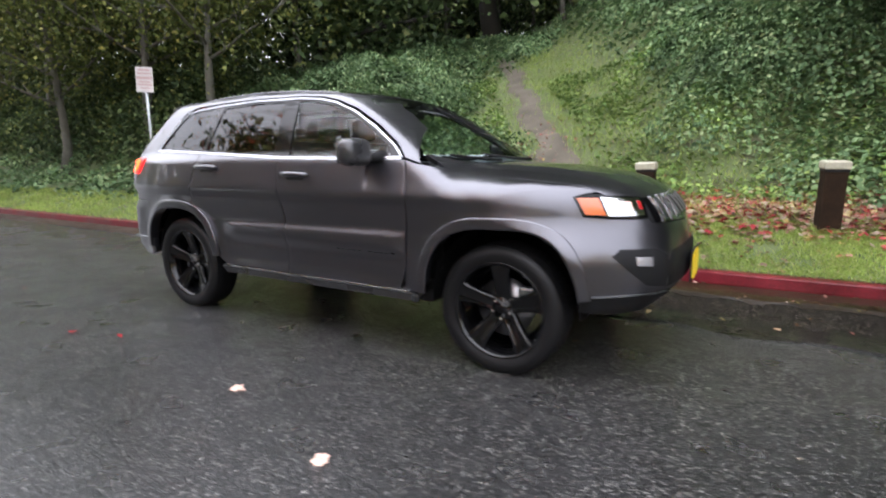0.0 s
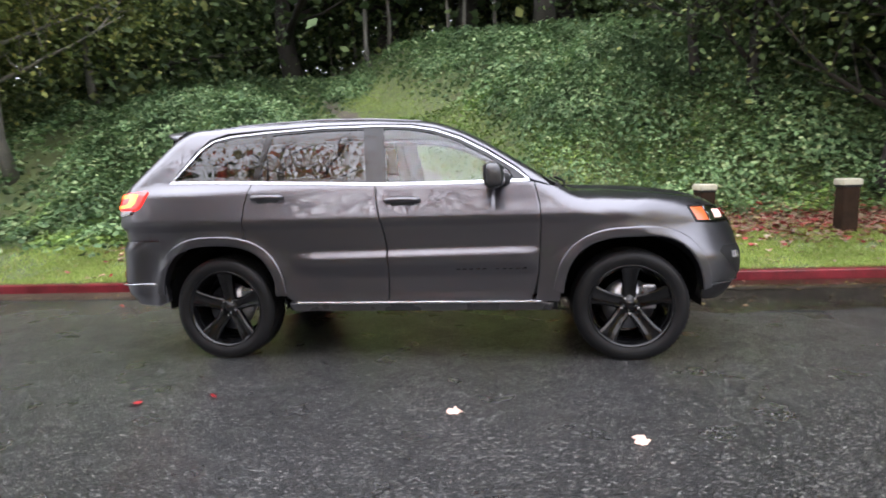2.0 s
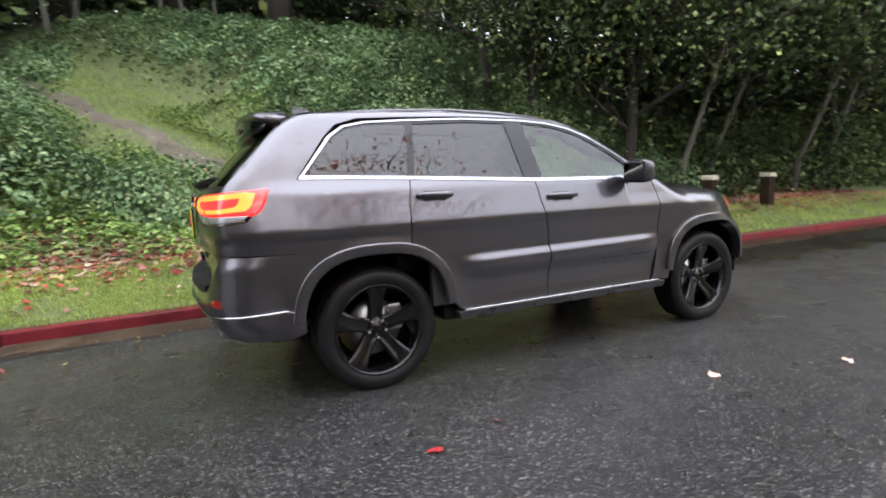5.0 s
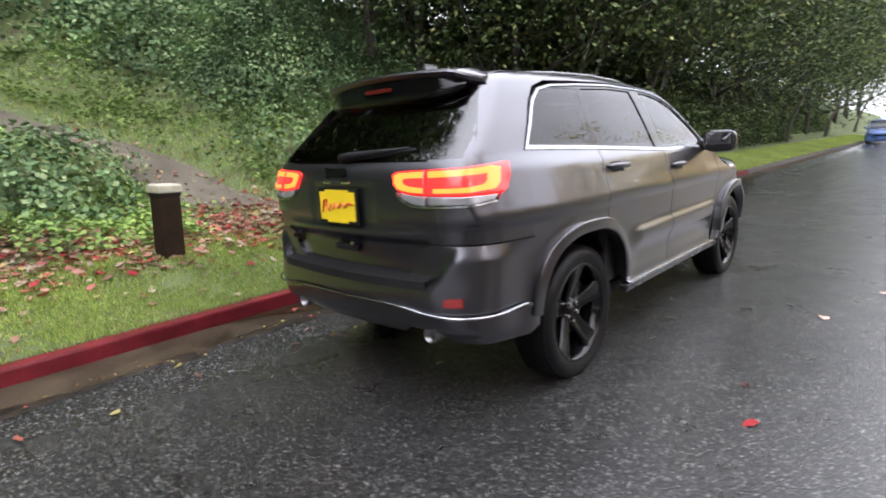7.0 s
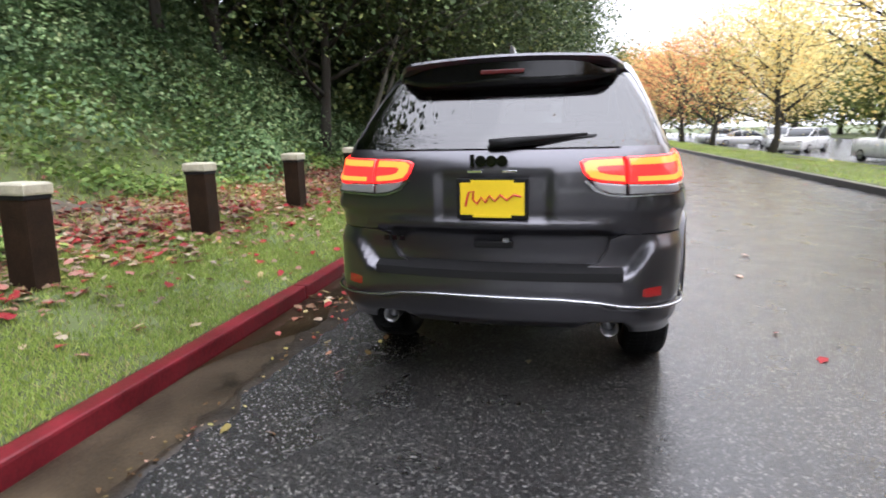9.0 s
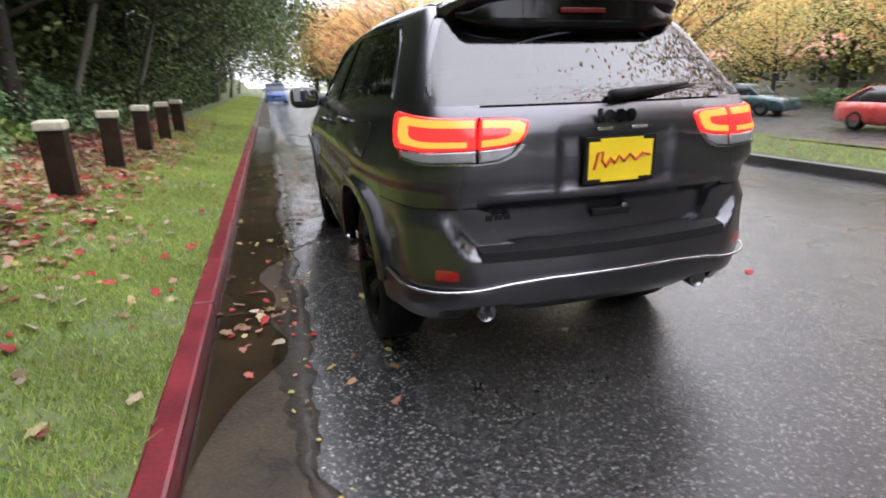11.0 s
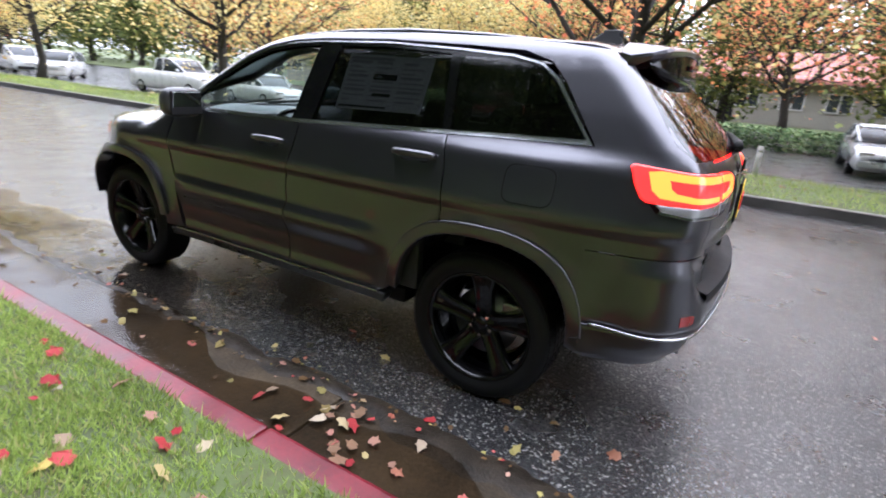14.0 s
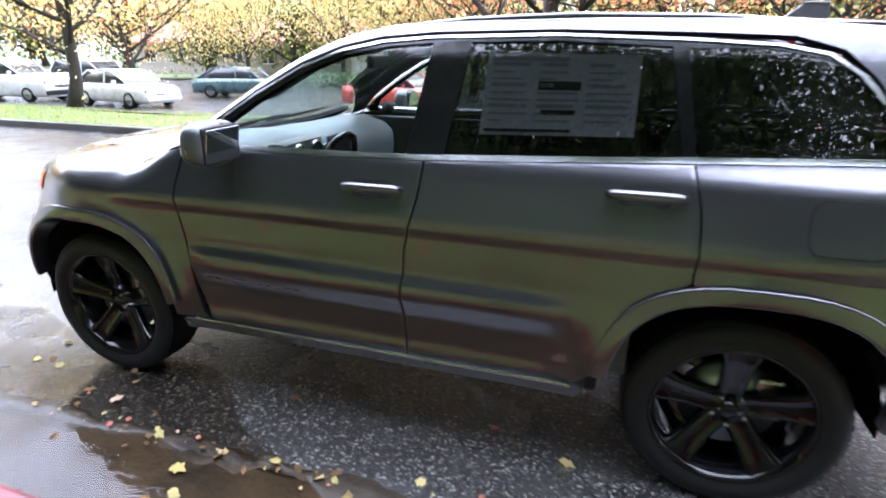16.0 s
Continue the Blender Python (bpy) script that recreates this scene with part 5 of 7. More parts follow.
for sgn, hand in ((1.0, "left"), (-1.0, "right")):
    fender = [(0.83, 0.47), (0.80, SILL)] + [(AX - AR - 0.005, SILL)] + [p for p in FRONT_ARCH if p[1] > SILL] + [(1.945, 0.60), (1.945, 0.80), (1.93, 0.90), (1.895, 0.948), (1.842, 1.046), (1.90, 1.062), (1.95, 1.070), (1.85, 1.105), (1.55, 1.135), (1.25, 1.160), (0.98, 1.21), (0.90, 1.225), (0.83, 1.245), (0.862, 1.10), (0.868, 0.95), (0.85, 0.62)]
    panel("fender", fender, "side", MAT["paint"], car, sgn=sgn)
    fd = [(-0.20, SILL), (0.79, SILL), (0.845, 0.62), (0.862, 0.95), (0.856, 1.10), (0.822, RF(0.8)), (0.5, RF(0.5)), (0.1, RF(0.1)), (-0.27, RF(-0.27)), (-0.255, 1.12), (-0.20, 0.9), (-0.185, 0.7)]
    lower_crease = lambda p: 0.024 * smooth(0.812, 0.758, p[:, 2] - 0.012 * p[:, 0]) * smooth(0.60, 0.735, p[:, 2]) * smooth(-0.93, -0.72, p[:, 0]) * smooth(0.92, 0.70, p[:, 0]) - 0.012 * smooth(0.72, 0.60, p[:, 2]) * smooth(0.44, 0.52, p[:, 2]) * smooth(-1.0, -0.7, p[:, 0])
    front_door = panel("front_door", fd, "side", MAT["paint"], car, sgn=sgn, offset_fn=lower_crease, step=0.013)
    rd = [(-0.80, SILL), (-0.205, SILL), (-0.19, 0.7), (-0.205, 0.9), (-0.26, 1.12), (-0.275, RF(-0.28)), (-0.7, RF(-0.7)), (-1.195, RF(-1.195)), (-1.23, 1.15), (-1.24, 1.02), (-1.235, 0.915)] + [p for p in REAR_ARCH if p[0] > -1.2 and p[1] > 0.46] + [(-0.96, 0.5), (-0.90, SILL + 0.01)]
    rear_door = panel("rear_door", rd, "side", MAT["paint"], car, sgn=sgn, offset_fn=lower_crease, step=0.013)
    quarter = [(-1.24, 0.915), (-1.245, 1.02), (-1.235, 1.15), (-1.20, RF(-1.20)), (-1.6, RF(-1.6)), (-1.880, RF(-1.88) - 0.004), (-1.685, 1.572), (-1.60, 1.65), (-1.46, 1.692), (-1.15, 1.705), (-1.15, 1.748), (-1.6, 1.733), (-1.84, 1.712), (-1.90, 1.67), (-2.0, 1.55), (-2.13, 1.42), (-2.215, 1.32), (-2.20, 1.275), (-1.955, 1.272), (-1.955, 1.12), (-1.955, 0.905), (-1.93, 0.905)] + [p for p in REAR_ARCH if p[0] < -1.24 and 0.60 < p[1]]
    panel("quarter_panel", quarter, "side", MAT["paint"], car, sgn=sgn, gap=0.0008, roll=0.0012, step=0.02)
    rail = [(-1.15, 1.705), (-0.7, 1.716), (-0.24, 1.708), (-0.02, 1.692), (0.15, 1.656), (0.33, 1.590), (0.53, 1.480), (0.71, 1.36), (0.815, 1.262), (0.93, 1.225), (0.84, 1.325), (0.68, 1.455), (0.50, 1.570), (0.30, 1.68), (0.14, 1.72), (-0.24, 1.757), (-0.7, 1.765), (-1.15, 1.750)]
    panel("roof_side_rail", rail, "side", MAT["paint"], car, sgn=sgn, step=0.02)
    # dark pillars behind the glass line
    glass_f = panel("front_side_glass", F_WIN, "side", MAT["glass"], car, off=-0.012, thick=0.004, sgn=sgn, label="clear front side glass", gap=0, roll=0.002, step=0.04)
    glass_r = panel("rear_side_glass", R_WIN, "side", MAT["tint"], car, off=-0.012, thick=0.004, sgn=sgn, label="dark tinted rear side glass", gap=0, roll=0.002, step=0.04)
    glass_q = panel("quarter_glass", rounded(Q_WIN, 0.04), "side", MAT["tint"], car, off=-0.006, thick=0.004, sgn=sgn, label="dark tinted quarter glass", gap=0, roll=0.002, step=0.04)
    for g in (glass_f, glass_r, glass_q):
        g.visible_shadow = False
    # pillars and upper frames between the panes
    panel("rear_pillar", [(-1.205, 1.306), (-1.16, 1.303), (-1.09, 1.662), (-1.14, 1.66)], "side", MAT["gloss_black"], car, off=-0.004, sgn=sgn, gap=0, step=0.04)
    panel("centre_pillar", [(-0.34, 1.272), (-0.19, 1.266), (-0.24, 1.672), (-0.39, 1.674)], "side", MAT["gloss_black"], car, off=-0.004, sgn=sgn, gap=0, step=0.03)
    frame_top = [(-1.145, 1.655), (-1.105, 1.66), (-0.7, 1.677), (-0.385, 1.672), (-0.245, 1.67), (-0.06, 1.657), (0.12, 1.622), (0.30, 1.555), (0.50, 1.445), (0.66, 1.335), (0.70, 1.262), (0.79, 1.262), (0.69, 1.352), (0.515, 1.468), (0.315, 1.578), (0.135, 1.645), (-0.03, 1.68), (-0.24, 1.695), (-0.7, 1.703), (-1.14, 1.69), (-1.42, 1.674), (-1.56, 1.646), (-1.66, 1.582), (-1.865, 1.320), (-1.835, 1.326), (-1.635, 1.572), (-1.54, 1.628), (-1.38, 1.655)]
    panel("window_frame", frame_top, "side", MAT["gloss_black"], car, off=-0.003, sgn=sgn, gap=0, step=0.03, roll=0.002, label="black window frame")
    # bright strip round the glass
    loop = [(-1.872, 1.320)] + DLO_TOP[1:]
    top_in = [(-1.845, 1.332), (-1.641, 1.572), (-1.554, 1.632), (-1.417, 1.659), (-1.14, 1.676), (-0.7, 1.691), (-0.243, 1.683), (-0.036, 1.667), (0.134, 1.633), (0.314, 1.566), (0.514, 1.456), (0.694, 1.339), (0.782, 1.266)]
    panel("bright_strip", loop + top_in[::-1], "side", MAT["bright"], car, off=0.006, sgn=sgn, gap=0, roll=0.003, step=0.03, thick=0.012, label="bright metal window surround")
    panel("belt_strip", [(-1.872, 1.320)] + [(x, float(belt_z(x)) - 0.013) for x in (-1.6, -1.2, -0.7, -0.25, 0.3, 0.80)] + [(x, float(belt_z(x)) + 0.006) for x in (0.775, 0.3, -0.25, -0.7, -1.2, -1.6)] + [(-1.852, 1.342)], "side", MAT["bright"], car, off=0.007, sgn=sgn, gap=0, roll=0.003, step=0.03, thick=0.012, label="bright metal belt strip")
    # wheel arch mouldings
    for cx, inner, nm, z0, z1 in ((AX, FRONT_ARCH, "arch_moulding", 0.46, 0.40), (-AX, REAR_ARCH, "arch_moulding", 0.44, 0.56)):
        outer = arch_edge(cx, 0, 0, 0, AR + 0.046)
        inn = arch_edge(cx, 0, 0, 0, AR - 0.012)
        zl = 0.43
        band = [p for p in outer if p[1] > zl] + [p for p in inn[::-1] if p[1] > zl]
        panel(nm, band, "side", MAT["paint"], car, off=0.030, sgn=sgn, thick=0.07, roll=0.010, gap=0, step=0.02, label="body-coloured wheel arch moulding")
    # sill
    sill = [(-0.90, 0.372), (0.93, 0.372), (0.94, 0.425), (0.80, 0.437), (-0.80, 0.437), (-0.93, 0.43)]
    panel("sill_cladding", sill, "side", MAT["cladding"], car, off=0.012, sgn=sgn, gap=0, roll=0.008, thick=0.05, label="dark sill cladding")
    panel("sill_strip", [(-0.88, 0.428), (0.86, 0.428), (0.86, 0.443), (-0.88, 0.443)], "side", MAT["bright"], car, off=0.024, sgn=sgn, gap=0, roll=0.006, thick=0.02, label="thin bright sill strip")
    # door handles
    for dx, dz, door in ((-0.07, 1.148, front_door), (-1.055, 1.195, rear_door)):
        cup = rounded([(dx - 0.09, dz - 0.038), (dx + 0.085, dz - 0.038), (dx + 0.085, dz + 0.026), (dx - 0.09, dz + 0.026)], 0.03)
        # flat black patch stands for the shade inside the body-coloured handle bowl
        panel("handle_cup_shade", cup, "side", MAT["trim"], door, off=0.001, sgn=sgn, gap=0, roll=0.002, thick=0.01, label="dark flat patch for the shaded handle recess")
        q = project("side", [(dx, dz)], sgn)[0]
        pts = [(dx - 0.125, q[1] + sgn * 0.006, dz), (dx - 0.105, q[1] + sgn * 0.028, dz + 0.003), (dx - 0.04, q[1] + sgn * 0.040, dz + 0.005), (dx + 0.05, q[1] + sgn * 0.040, dz + 0.004), (dx + 0.10, q[1] + sgn * 0.028, dz + 0.002), (dx + 0.12, q[1] + sgn * 0.006, dz)]
        v, f = tube(pts, [0.012, 0.017, 0.018, 0.018, 0.017, 0.012], 10)
        raw_part("door_handle", v, f, MAT["paint"], door, "body-coloured pull handle", True)
    # wing mirror
    v, f = tube([(0.64, sgn * 0.86, 1.262), (0.61, sgn * 0.93, 1.26), (0.58, sgn * 0.98, 1.26)], [0.045, 0.035, 0.035], 10)
    mirror_arm = raw_part("mirror_arm", v, f, MAT["trim"], car, "black mirror arm", True)
    bm = bmesh.new()
    bmesh.ops.create_uvsphere(bm, u_segments=24, v_segments=14, radius=1.0)
    for w in bm.verts:
        x, y, z = w.co
        e = 0.62
        sx, sy, sz = (math.copysign(abs(c) ** e, c) for c in (x, y, z))
        w.co = Vector((0.545 + 0.085 * sx * (1 - 0.12 * sz) if sx > 0 else 0.545 + 0.045 * sx, sgn * (1.042 + 0.122 * sy), 1.295 + 0.086 * sz))
    for fc in bm.faces:
        fc.smooth = True
    mh = part("mirror_housing", bm, MAT["cladding"], car, "dark satin mirror housing")
    bm = box_bm(0.006, 0.185, 0.122, (0.499, sgn * 1.042, 1.295), 0.003)
    for w in bm.verts:
        w.co.x -= 0.16 * (w.co.z - 1.295)
    part("mirror_glass", bm, MAT["mirror"], mh, "mirror glass")
    bm = box_bm(0.012, 0.200, 0.136, (0.506, sgn * 1.042, 1.295), 0.006)
    part("mirror_rim", bm, MAT["trim"], mh)
    # roof rail bar
    pts = [(x, sgn * (0.575 - 0.02 * abs(x + 0.75)), z) for x, z in ((0.10, 1.700), (0.0, 1.722), (-0.35, 1.752), (-0.75, 1.764), (-1.2, 1.755), (-1.5, 1.738), (-1.68, 1.720), (-1.76, 1.700))]
    v, f = tube(pts, [0.008, 0.012, 0.013, 0.013, 0.013, 0.012, 0.011, 0.008], 8)
    raw_part("roof_bar", v, f, MAT["paint"], car, "grey roof bar", True)
    # tail lamp: outer part on the wing and inner part on the tailgate
    s = sgn
    lamp_out = [(s * 36.6, 1.135), (s * 36.6, 1.252), (s * 45, 1.258), (s * 54, 1.270), (s * 58.6, 1.276), (s * 59.6, 1.266), (s * 58.8, 1.205), (s * 57.4, 1.152), (s * 56.2, 1.137), (s * 45, 1.133)]
    lamp_in = [(s * 36.0, 1.135), (s * 36.0, 1.251), (s * 29.5, 1.248), (s * 26.5, 1.243), (s * 25.2, 1.231), (s * 25.8, 1.185), (s * 27.6, 1.157), (s * 30.4, 1.143)]
    outer_lamp = panel("tail_lamp", lamp_out, "rear_round", MAT["tail_on"], car, off=0.012, gap=0.001, roll=0.008, thick=0.04, step=0.015, label="lit red tail lamp on the wing")
    inner_lamp = panel("tail_lamp", lamp_in, "rear_round", MAT["tail_on"], car, off=0.012, gap=0.001, roll=0.008, thick=0.04, step=0.015, label="lit red tail lamp on the tailgate")
    t1 = [(s * 37.2, 1.241), (s * 45, 1.246), (s * 53, 1.257), (s * 55.9, 1.249), (s * 55.2, 1.182), (s * 53.6, 1.156), (s * 47, 1.147), (s * 38.5, 1.146), (s * 38.5, 1.166), (s * 47, 1.169), (s * 50.4, 1.178), (s * 51.4, 1.192), (s * 51.8, 1.226), (s * 45, 1.218), (s * 37.2, 1.214)]
    t2 = [(s * 35.6, 1.241), (s * 35.6, 1.214), (s * 30, 1.211), (s * 29.2, 1.203), (s * 29.8, 1.186), (s * 31.8, 1.176), (s * 35.6, 1.170), (s * 35.6, 1.146), (s * 31, 1.152), (s * 27.8, 1.164), (s * 26.5, 1.190), (s * 26.2, 1.222), (s * 27.6, 1.235)]
    panel("lamp_tube", t1, "rear_round", MAT["tail_hot"], outer_lamp, off=0.016, gap=0, roll=0.003, thick=0.004, step=0.012, label="glowing orange light tube")
    panel("lamp_tube", t2, "rear_round", MAT["tail_hot"], inner_lamp, off=0.016, gap=0, roll=0.003, thick=0.004, step=0.012, label="glowing orange light tube")
    rv1 = [(s * 36.6, 1.087), (s * 36.6, 1.132), (s * 45, 1.130), (s * 54.6, 1.133), (s * 53.2, 1.106), (s * 48, 1.094)]
    rv2 = [(s * 36.0, 1.085), (s * 36.0, 1.132), (s * 30.5, 1.140), (s * 28, 1.150), (s * 29.2, 1.115), (s * 32, 1.093)]
    panel("reverse_lamp", rv1, "rear_round", MAT["clear_lens"], outer_lamp, off=0.010, gap=0.001, roll=0.006, thick=0.04, step=0.015, label="clear lower lamp lens")
    panel("reverse_lamp", rv2, "rear_round", MAT["clear_lens"], inner_lamp, off=0.010, gap=0.001, roll=0.006, thick=0.04, step=0.015, label="clear lower lamp lens")
    panel("lamp_edge", [(s * 26, 1.147), (s * 28.6, 1.103), (s * 32, 1.081), (s * 36, 1.075), (s * 48, 1.084), (s * 54.0, 1.099), (s * 53.6, 1.107), (s * 48, 1.093), (s * 36, 1.083), (s * 32, 1.090), (s * 29.2, 1.112), (s * 26.8, 1.153)], "rear_round", MAT["bright"], car, off=0.010, gap=0, roll=0.003, thick=0.02, step=0.015, label="thin bright lower lamp edge")
    # rear corner of the body behind the lamp
    panel("rear_corner", [(s * 36.6, 0.907), (s * 36.6, 1.074), (s * 48, 1.083), (s * 54.2, 1.098), (s * 55.4, 1.128), (s * 57.6, 1.150), (s * 59.1, 1.205), (s * 59.9, 1.267), (s * 58.7, 1.279), (s * 54, 1.273), (s * 45, 1.261), (s * 36.6, 1.255), (s * 36.6, 1.300), (s * 67.5, 1.300), (s * 67.5, 1.12), (s * 67.5, 0.907)], "rear_round", MAT["paint"], car, off=-0.0012, gap=0, roll=0.0008, step=0.02)
    # corner pillar beside the rear glass
    panel("corner_pillar", [(s * 44.8, 1.274), (s * 53, 1.274), (s * 52.5, 1.33), (s * 55, 1.43), (s * 60, 1.56), (s * 63.5, 1.655), (s * 56.4, 1.655), (s * 52.8, 1.53), (s * 48.9, 1.38)], "rear_round", MAT["paint"], car, off=-0.003, gap=0, step=0.02)
    panel("corner_shell", [(s * 41, 1.225), (s * 41, 1.29), (s * 47.5, 1.36), (s * 51.5, 1.50), (s * 55.5, 1.64), (s * 66, 1.64), (s * 66, 1.225)], "rear_round", MAT["paint"], car, off=-0.007, gap=0, roll=0.001, step=0.03, thick=0.004)
    # reflector
    panel("reflector", rounded([(s * 38.0, 0.612), (s * 44.8, 0.618), (s * 44.8, 0.660), (s * 38.0, 0.650)], 0.01), "rear_round", MAT["red_lens"], car, off=0.042, gap=0, roll=0.004, thick=0.02, step=0.02, label="red bumper reflector")
    # headlamp
    panel("front_shell", [(s * 33, 0.89), (s * 33, 1.062), (s * 66, 1.062), (s * 64, 0.89)], "front_round", MAT["trim"], car, off=-0.008, gap=0, roll=0.001, step=0.03, thick=0.004)
    hl = [(s * 60.4, 0.940), (s * 63.5, 1.043), (s * 48, 1.048), (s * 35, 1.036), (s * 36, 0.924), (s * 46, 0.924)]
    head = panel("headlamp", hl, "front_round", MAT["gloss_black"], car, off=0.004, gap=0.001, roll=0.006, thick=0.03, step=0.02, label="lit headlamp in a black bezel")
    panel("headlamp_lens", rounded([(s * 38, 0.938), (s * 37.2, 1.024), (s * 53.5, 1.036), (s * 51.5, 0.940)], 0.02), "front_round", MAT["chrome"], head, off=0.009, gap=0, roll=0.004, thick=0.01, step=0.02, label="chrome headlamp reflector")
    panel("headlamp_bulb", rounded([(s * 42.5, 0.955), (s * 42.2, 1.008), (s * 48.6, 1.010), (s * 48.2, 0.955)], 0.9), "front_round", MAT["head_on"], head, off=0.013, gap=0, roll=0.003, thick=0.006, step=0.01, label="warm lit headlamp bulb")
    panel("marker_lamp", rounded([(s * 38.2, 0.966), (s * 37.9, 1.010), (s * 39.6, 1.011), (s * 39.6, 0.966)], 0.4), "front_round", MAT["red_lens"], head, off=0.013, gap=0, roll=0.003, thick=0.006, step=0.01, label="reddish inner marker lens")
    panel("turn_lamp", [(s * 52.3, 0.944), (s * 54.5, 1.034), (s * 62.2, 1.036), (s * 59.4, 0.950)], "front_round", MAT["amber"], head, off=0.009, gap=0, roll=0.004, thick=0.01, step=0.02, label="amber side lamp")
    scoop = [(s * 30, 0.54), (s * 30, 0.72), (s * 36, 0.765), (s * 49, 0.770), (s * 52, 0.735), (s * 47, 0.66), (s * 40, 0.57)]
    panel("fog_recess", scoop, "front_round", MAT["trim"], car, off=0.004, gap=0, roll=0.004, thick=0.02, step=0.02, label="black fog lamp recess")
    panel("bumper_blade", [(s * 24, 0.50), (s * 40, 0.515), (s * 58, 0.515), (s * 58, 0.526), (s * 40, 0.527), (s * 24, 0.513)], "front_round", MAT["bright"], car, off=0.006, gap=0, roll=0.003, thick=0.02, step=0.02, label="thin bright bumper line")
    fog = rounded([(s * 38, 0.672), (s * 38, 0.722), (s * 44, 0.728), (s * 44, 0.682)], 0.9)
    panel("fog_lamp", fog, "front_round", MAT["clear_lens"], car, off=0.009, gap=0, roll=0.005, thick=0.02, step=0.02, label="round fog lamp in the bumper")
    # exhaust
    v, f = lathe([(0.037, 0.10), (0.042, 0.0), (0.042, -0.010), (0.038, -0.010), (0.035, 0.10)], 20)
    ex = raw_part("exhaust_tip", v, f, MAT["steel"], car, "dull steel exhaust tip", True)
    ex.location, ex.rotation_euler = (-2.335, sgn * 0.552, 0.440), (0, 0, radians(-90))

# roof, bonnet, screens, tailgate
top_edge = [(0.16, 0.60), (-0.3, 0.615), (-0.8, 0.62), (-1.4, 0.605), (-1.8, 0.58), (-1.92, 0.56)]
roof_poly = [(0.20, 0.0), (0.185, 0.3), *top_edge]
roof_poly = roof_poly + [(x, -y) for x, y in roof_poly[::-1][:-1]]
panel("roof_panel", roof_poly, "top", MAT["paint"], car, step=0.05)
bon = [(2.20, 0.0), (2.175, 0.3), (2.13, 0.48), (2.06, 0.60), (1.98, 0.665), (1.7, 0.735), (1.4, 0.765), (1.1, 0.775), (0.98, 0.755), (1.06, 0.55), (1.12, 0.3), (1.14, 0.0)]
bon = bon + [(x, -y) for x, y in bon[::-1][1:-1]]
bulge = lambda p: 0.016 * smooth(0.52, 0.40, np.abs(p[:, 1])) * smooth(2.16, 1.9, p[:, 0])
bonnet = panel("bonnet", bon, "top", MAT["paint"], car, step=0.03, offset_fn=bulge)
ws = [(0.0, 1.195), (0.35, 1.195), (0.62, 1.205), (0.745, 1.225), (0.70, 1.36), (0.645, 1.50), (0.585, 1.62), (0.54, 1.672), (0.3, 1.692), (0.0, 1.697)]
ws = ws + [(-y, z) for y, z in ws[::-1][1:-1]]
w = panel("windscreen", ws, "front", MAT["glass"], car, off=-0.004, thick=0.004, gap=0, roll=0.002, step=0.06, label="clear windscreen")
w.visible_shadow = False
cowl = [(1.15, 0.0), (1.13, 0.3), (1.07, 0.55), (0.97, 0.76), (0.90, 0.76), (1.0, 0.55), (1.06, 0.3), (1.075, 0.0)]
cowl = cowl + [(x, -y) for x, y in cowl[::-1][1:-1]]
panel("cowl", cowl, "top", MAT["trim"], car, off=-0.004, gap=0, step=0.04, label="black scuttle panel")
rg = [(0.0, 1.30), (0.5, 1.30), (0.785, 1.30), (0.745, 1.38), (0.665, 1.53), (0.60, 1.64), (0.3, 1.66), (0.0, 1.665)]
rg = rg + [(-y, z) for y, z in rg[::-1][1:-1]]
tg = panel("tailgate_glass", rg, "rear", MAT["rear_tint"], car, off=-0.002, thick=0.004, gap=0, roll=0.002, step=0.05, label="dark tailgate glass beaded with rain")
tg.visible_shadow = False
gate = [(0, 0.750), (0.60, 0.750), (0.655, 0.80), (0.675, 0.90), (0.66, 1.073), (0.57, 1.077), (0.50, 1.095), (0.435, 1.145), (0.41, 1.185), (0.398, 1.230), (0.42, 1.246), (0.50, 1.253), (0.625, 1.256), (0.65, 1.292), (0.0, 1.292)]
gate = gate + [(-y, z) for y, z in gate[::-1] if y > 0]
gate_shape = lambda p: 0.018 * np.exp(-((p[:, 2] - 0.945) / 0.022) ** 2) * smooth(0.62, 0.45, np.abs(p[:, 1])) - 0.030 * smooth(0.93, 0.88, p[:, 2]) * smooth(0.70, 0.60, np.abs(p[:, 1])) - 0.012 * smooth(0.28, 0.25, np.abs(p[:, 1])) * smooth(0.95, 0.97, p[:, 2]) * smooth(1.20, 1.17, p[:, 2])
tailgate = panel("tailgate", gate, "rear", MAT["paint"], car, step=0.02, offset_fn=gate_shape)
# gate handle
part("gate_handle", box_bm(0.02, 0.19, 0.035, (-2.385, 0, 0.845), 0.008), MAT["trim"], tailgate, "black tailgate handle")
part("gate_switch", box_bm(0.015, 0.03, 0.022, (-2.395, -0.06, 0.868), 0.004), MAT["bright"], tailgate, "small pale lock tab")

# rear bumper
def rear_bumper_shape(p):
    ay = np.abs(p[:, 1])
    out = smooth(0.60, 0.74, ay)
    shelf = (0.050 - 0.014 * out) * smooth(0.735 + 0.175 * out, 0.700 + 0.125 * out, p[:, 2]) * smooth(0.40, 0.48, p[:, 2])
    return shelf * smooth(-1.98, -2.26, p[:, 0])


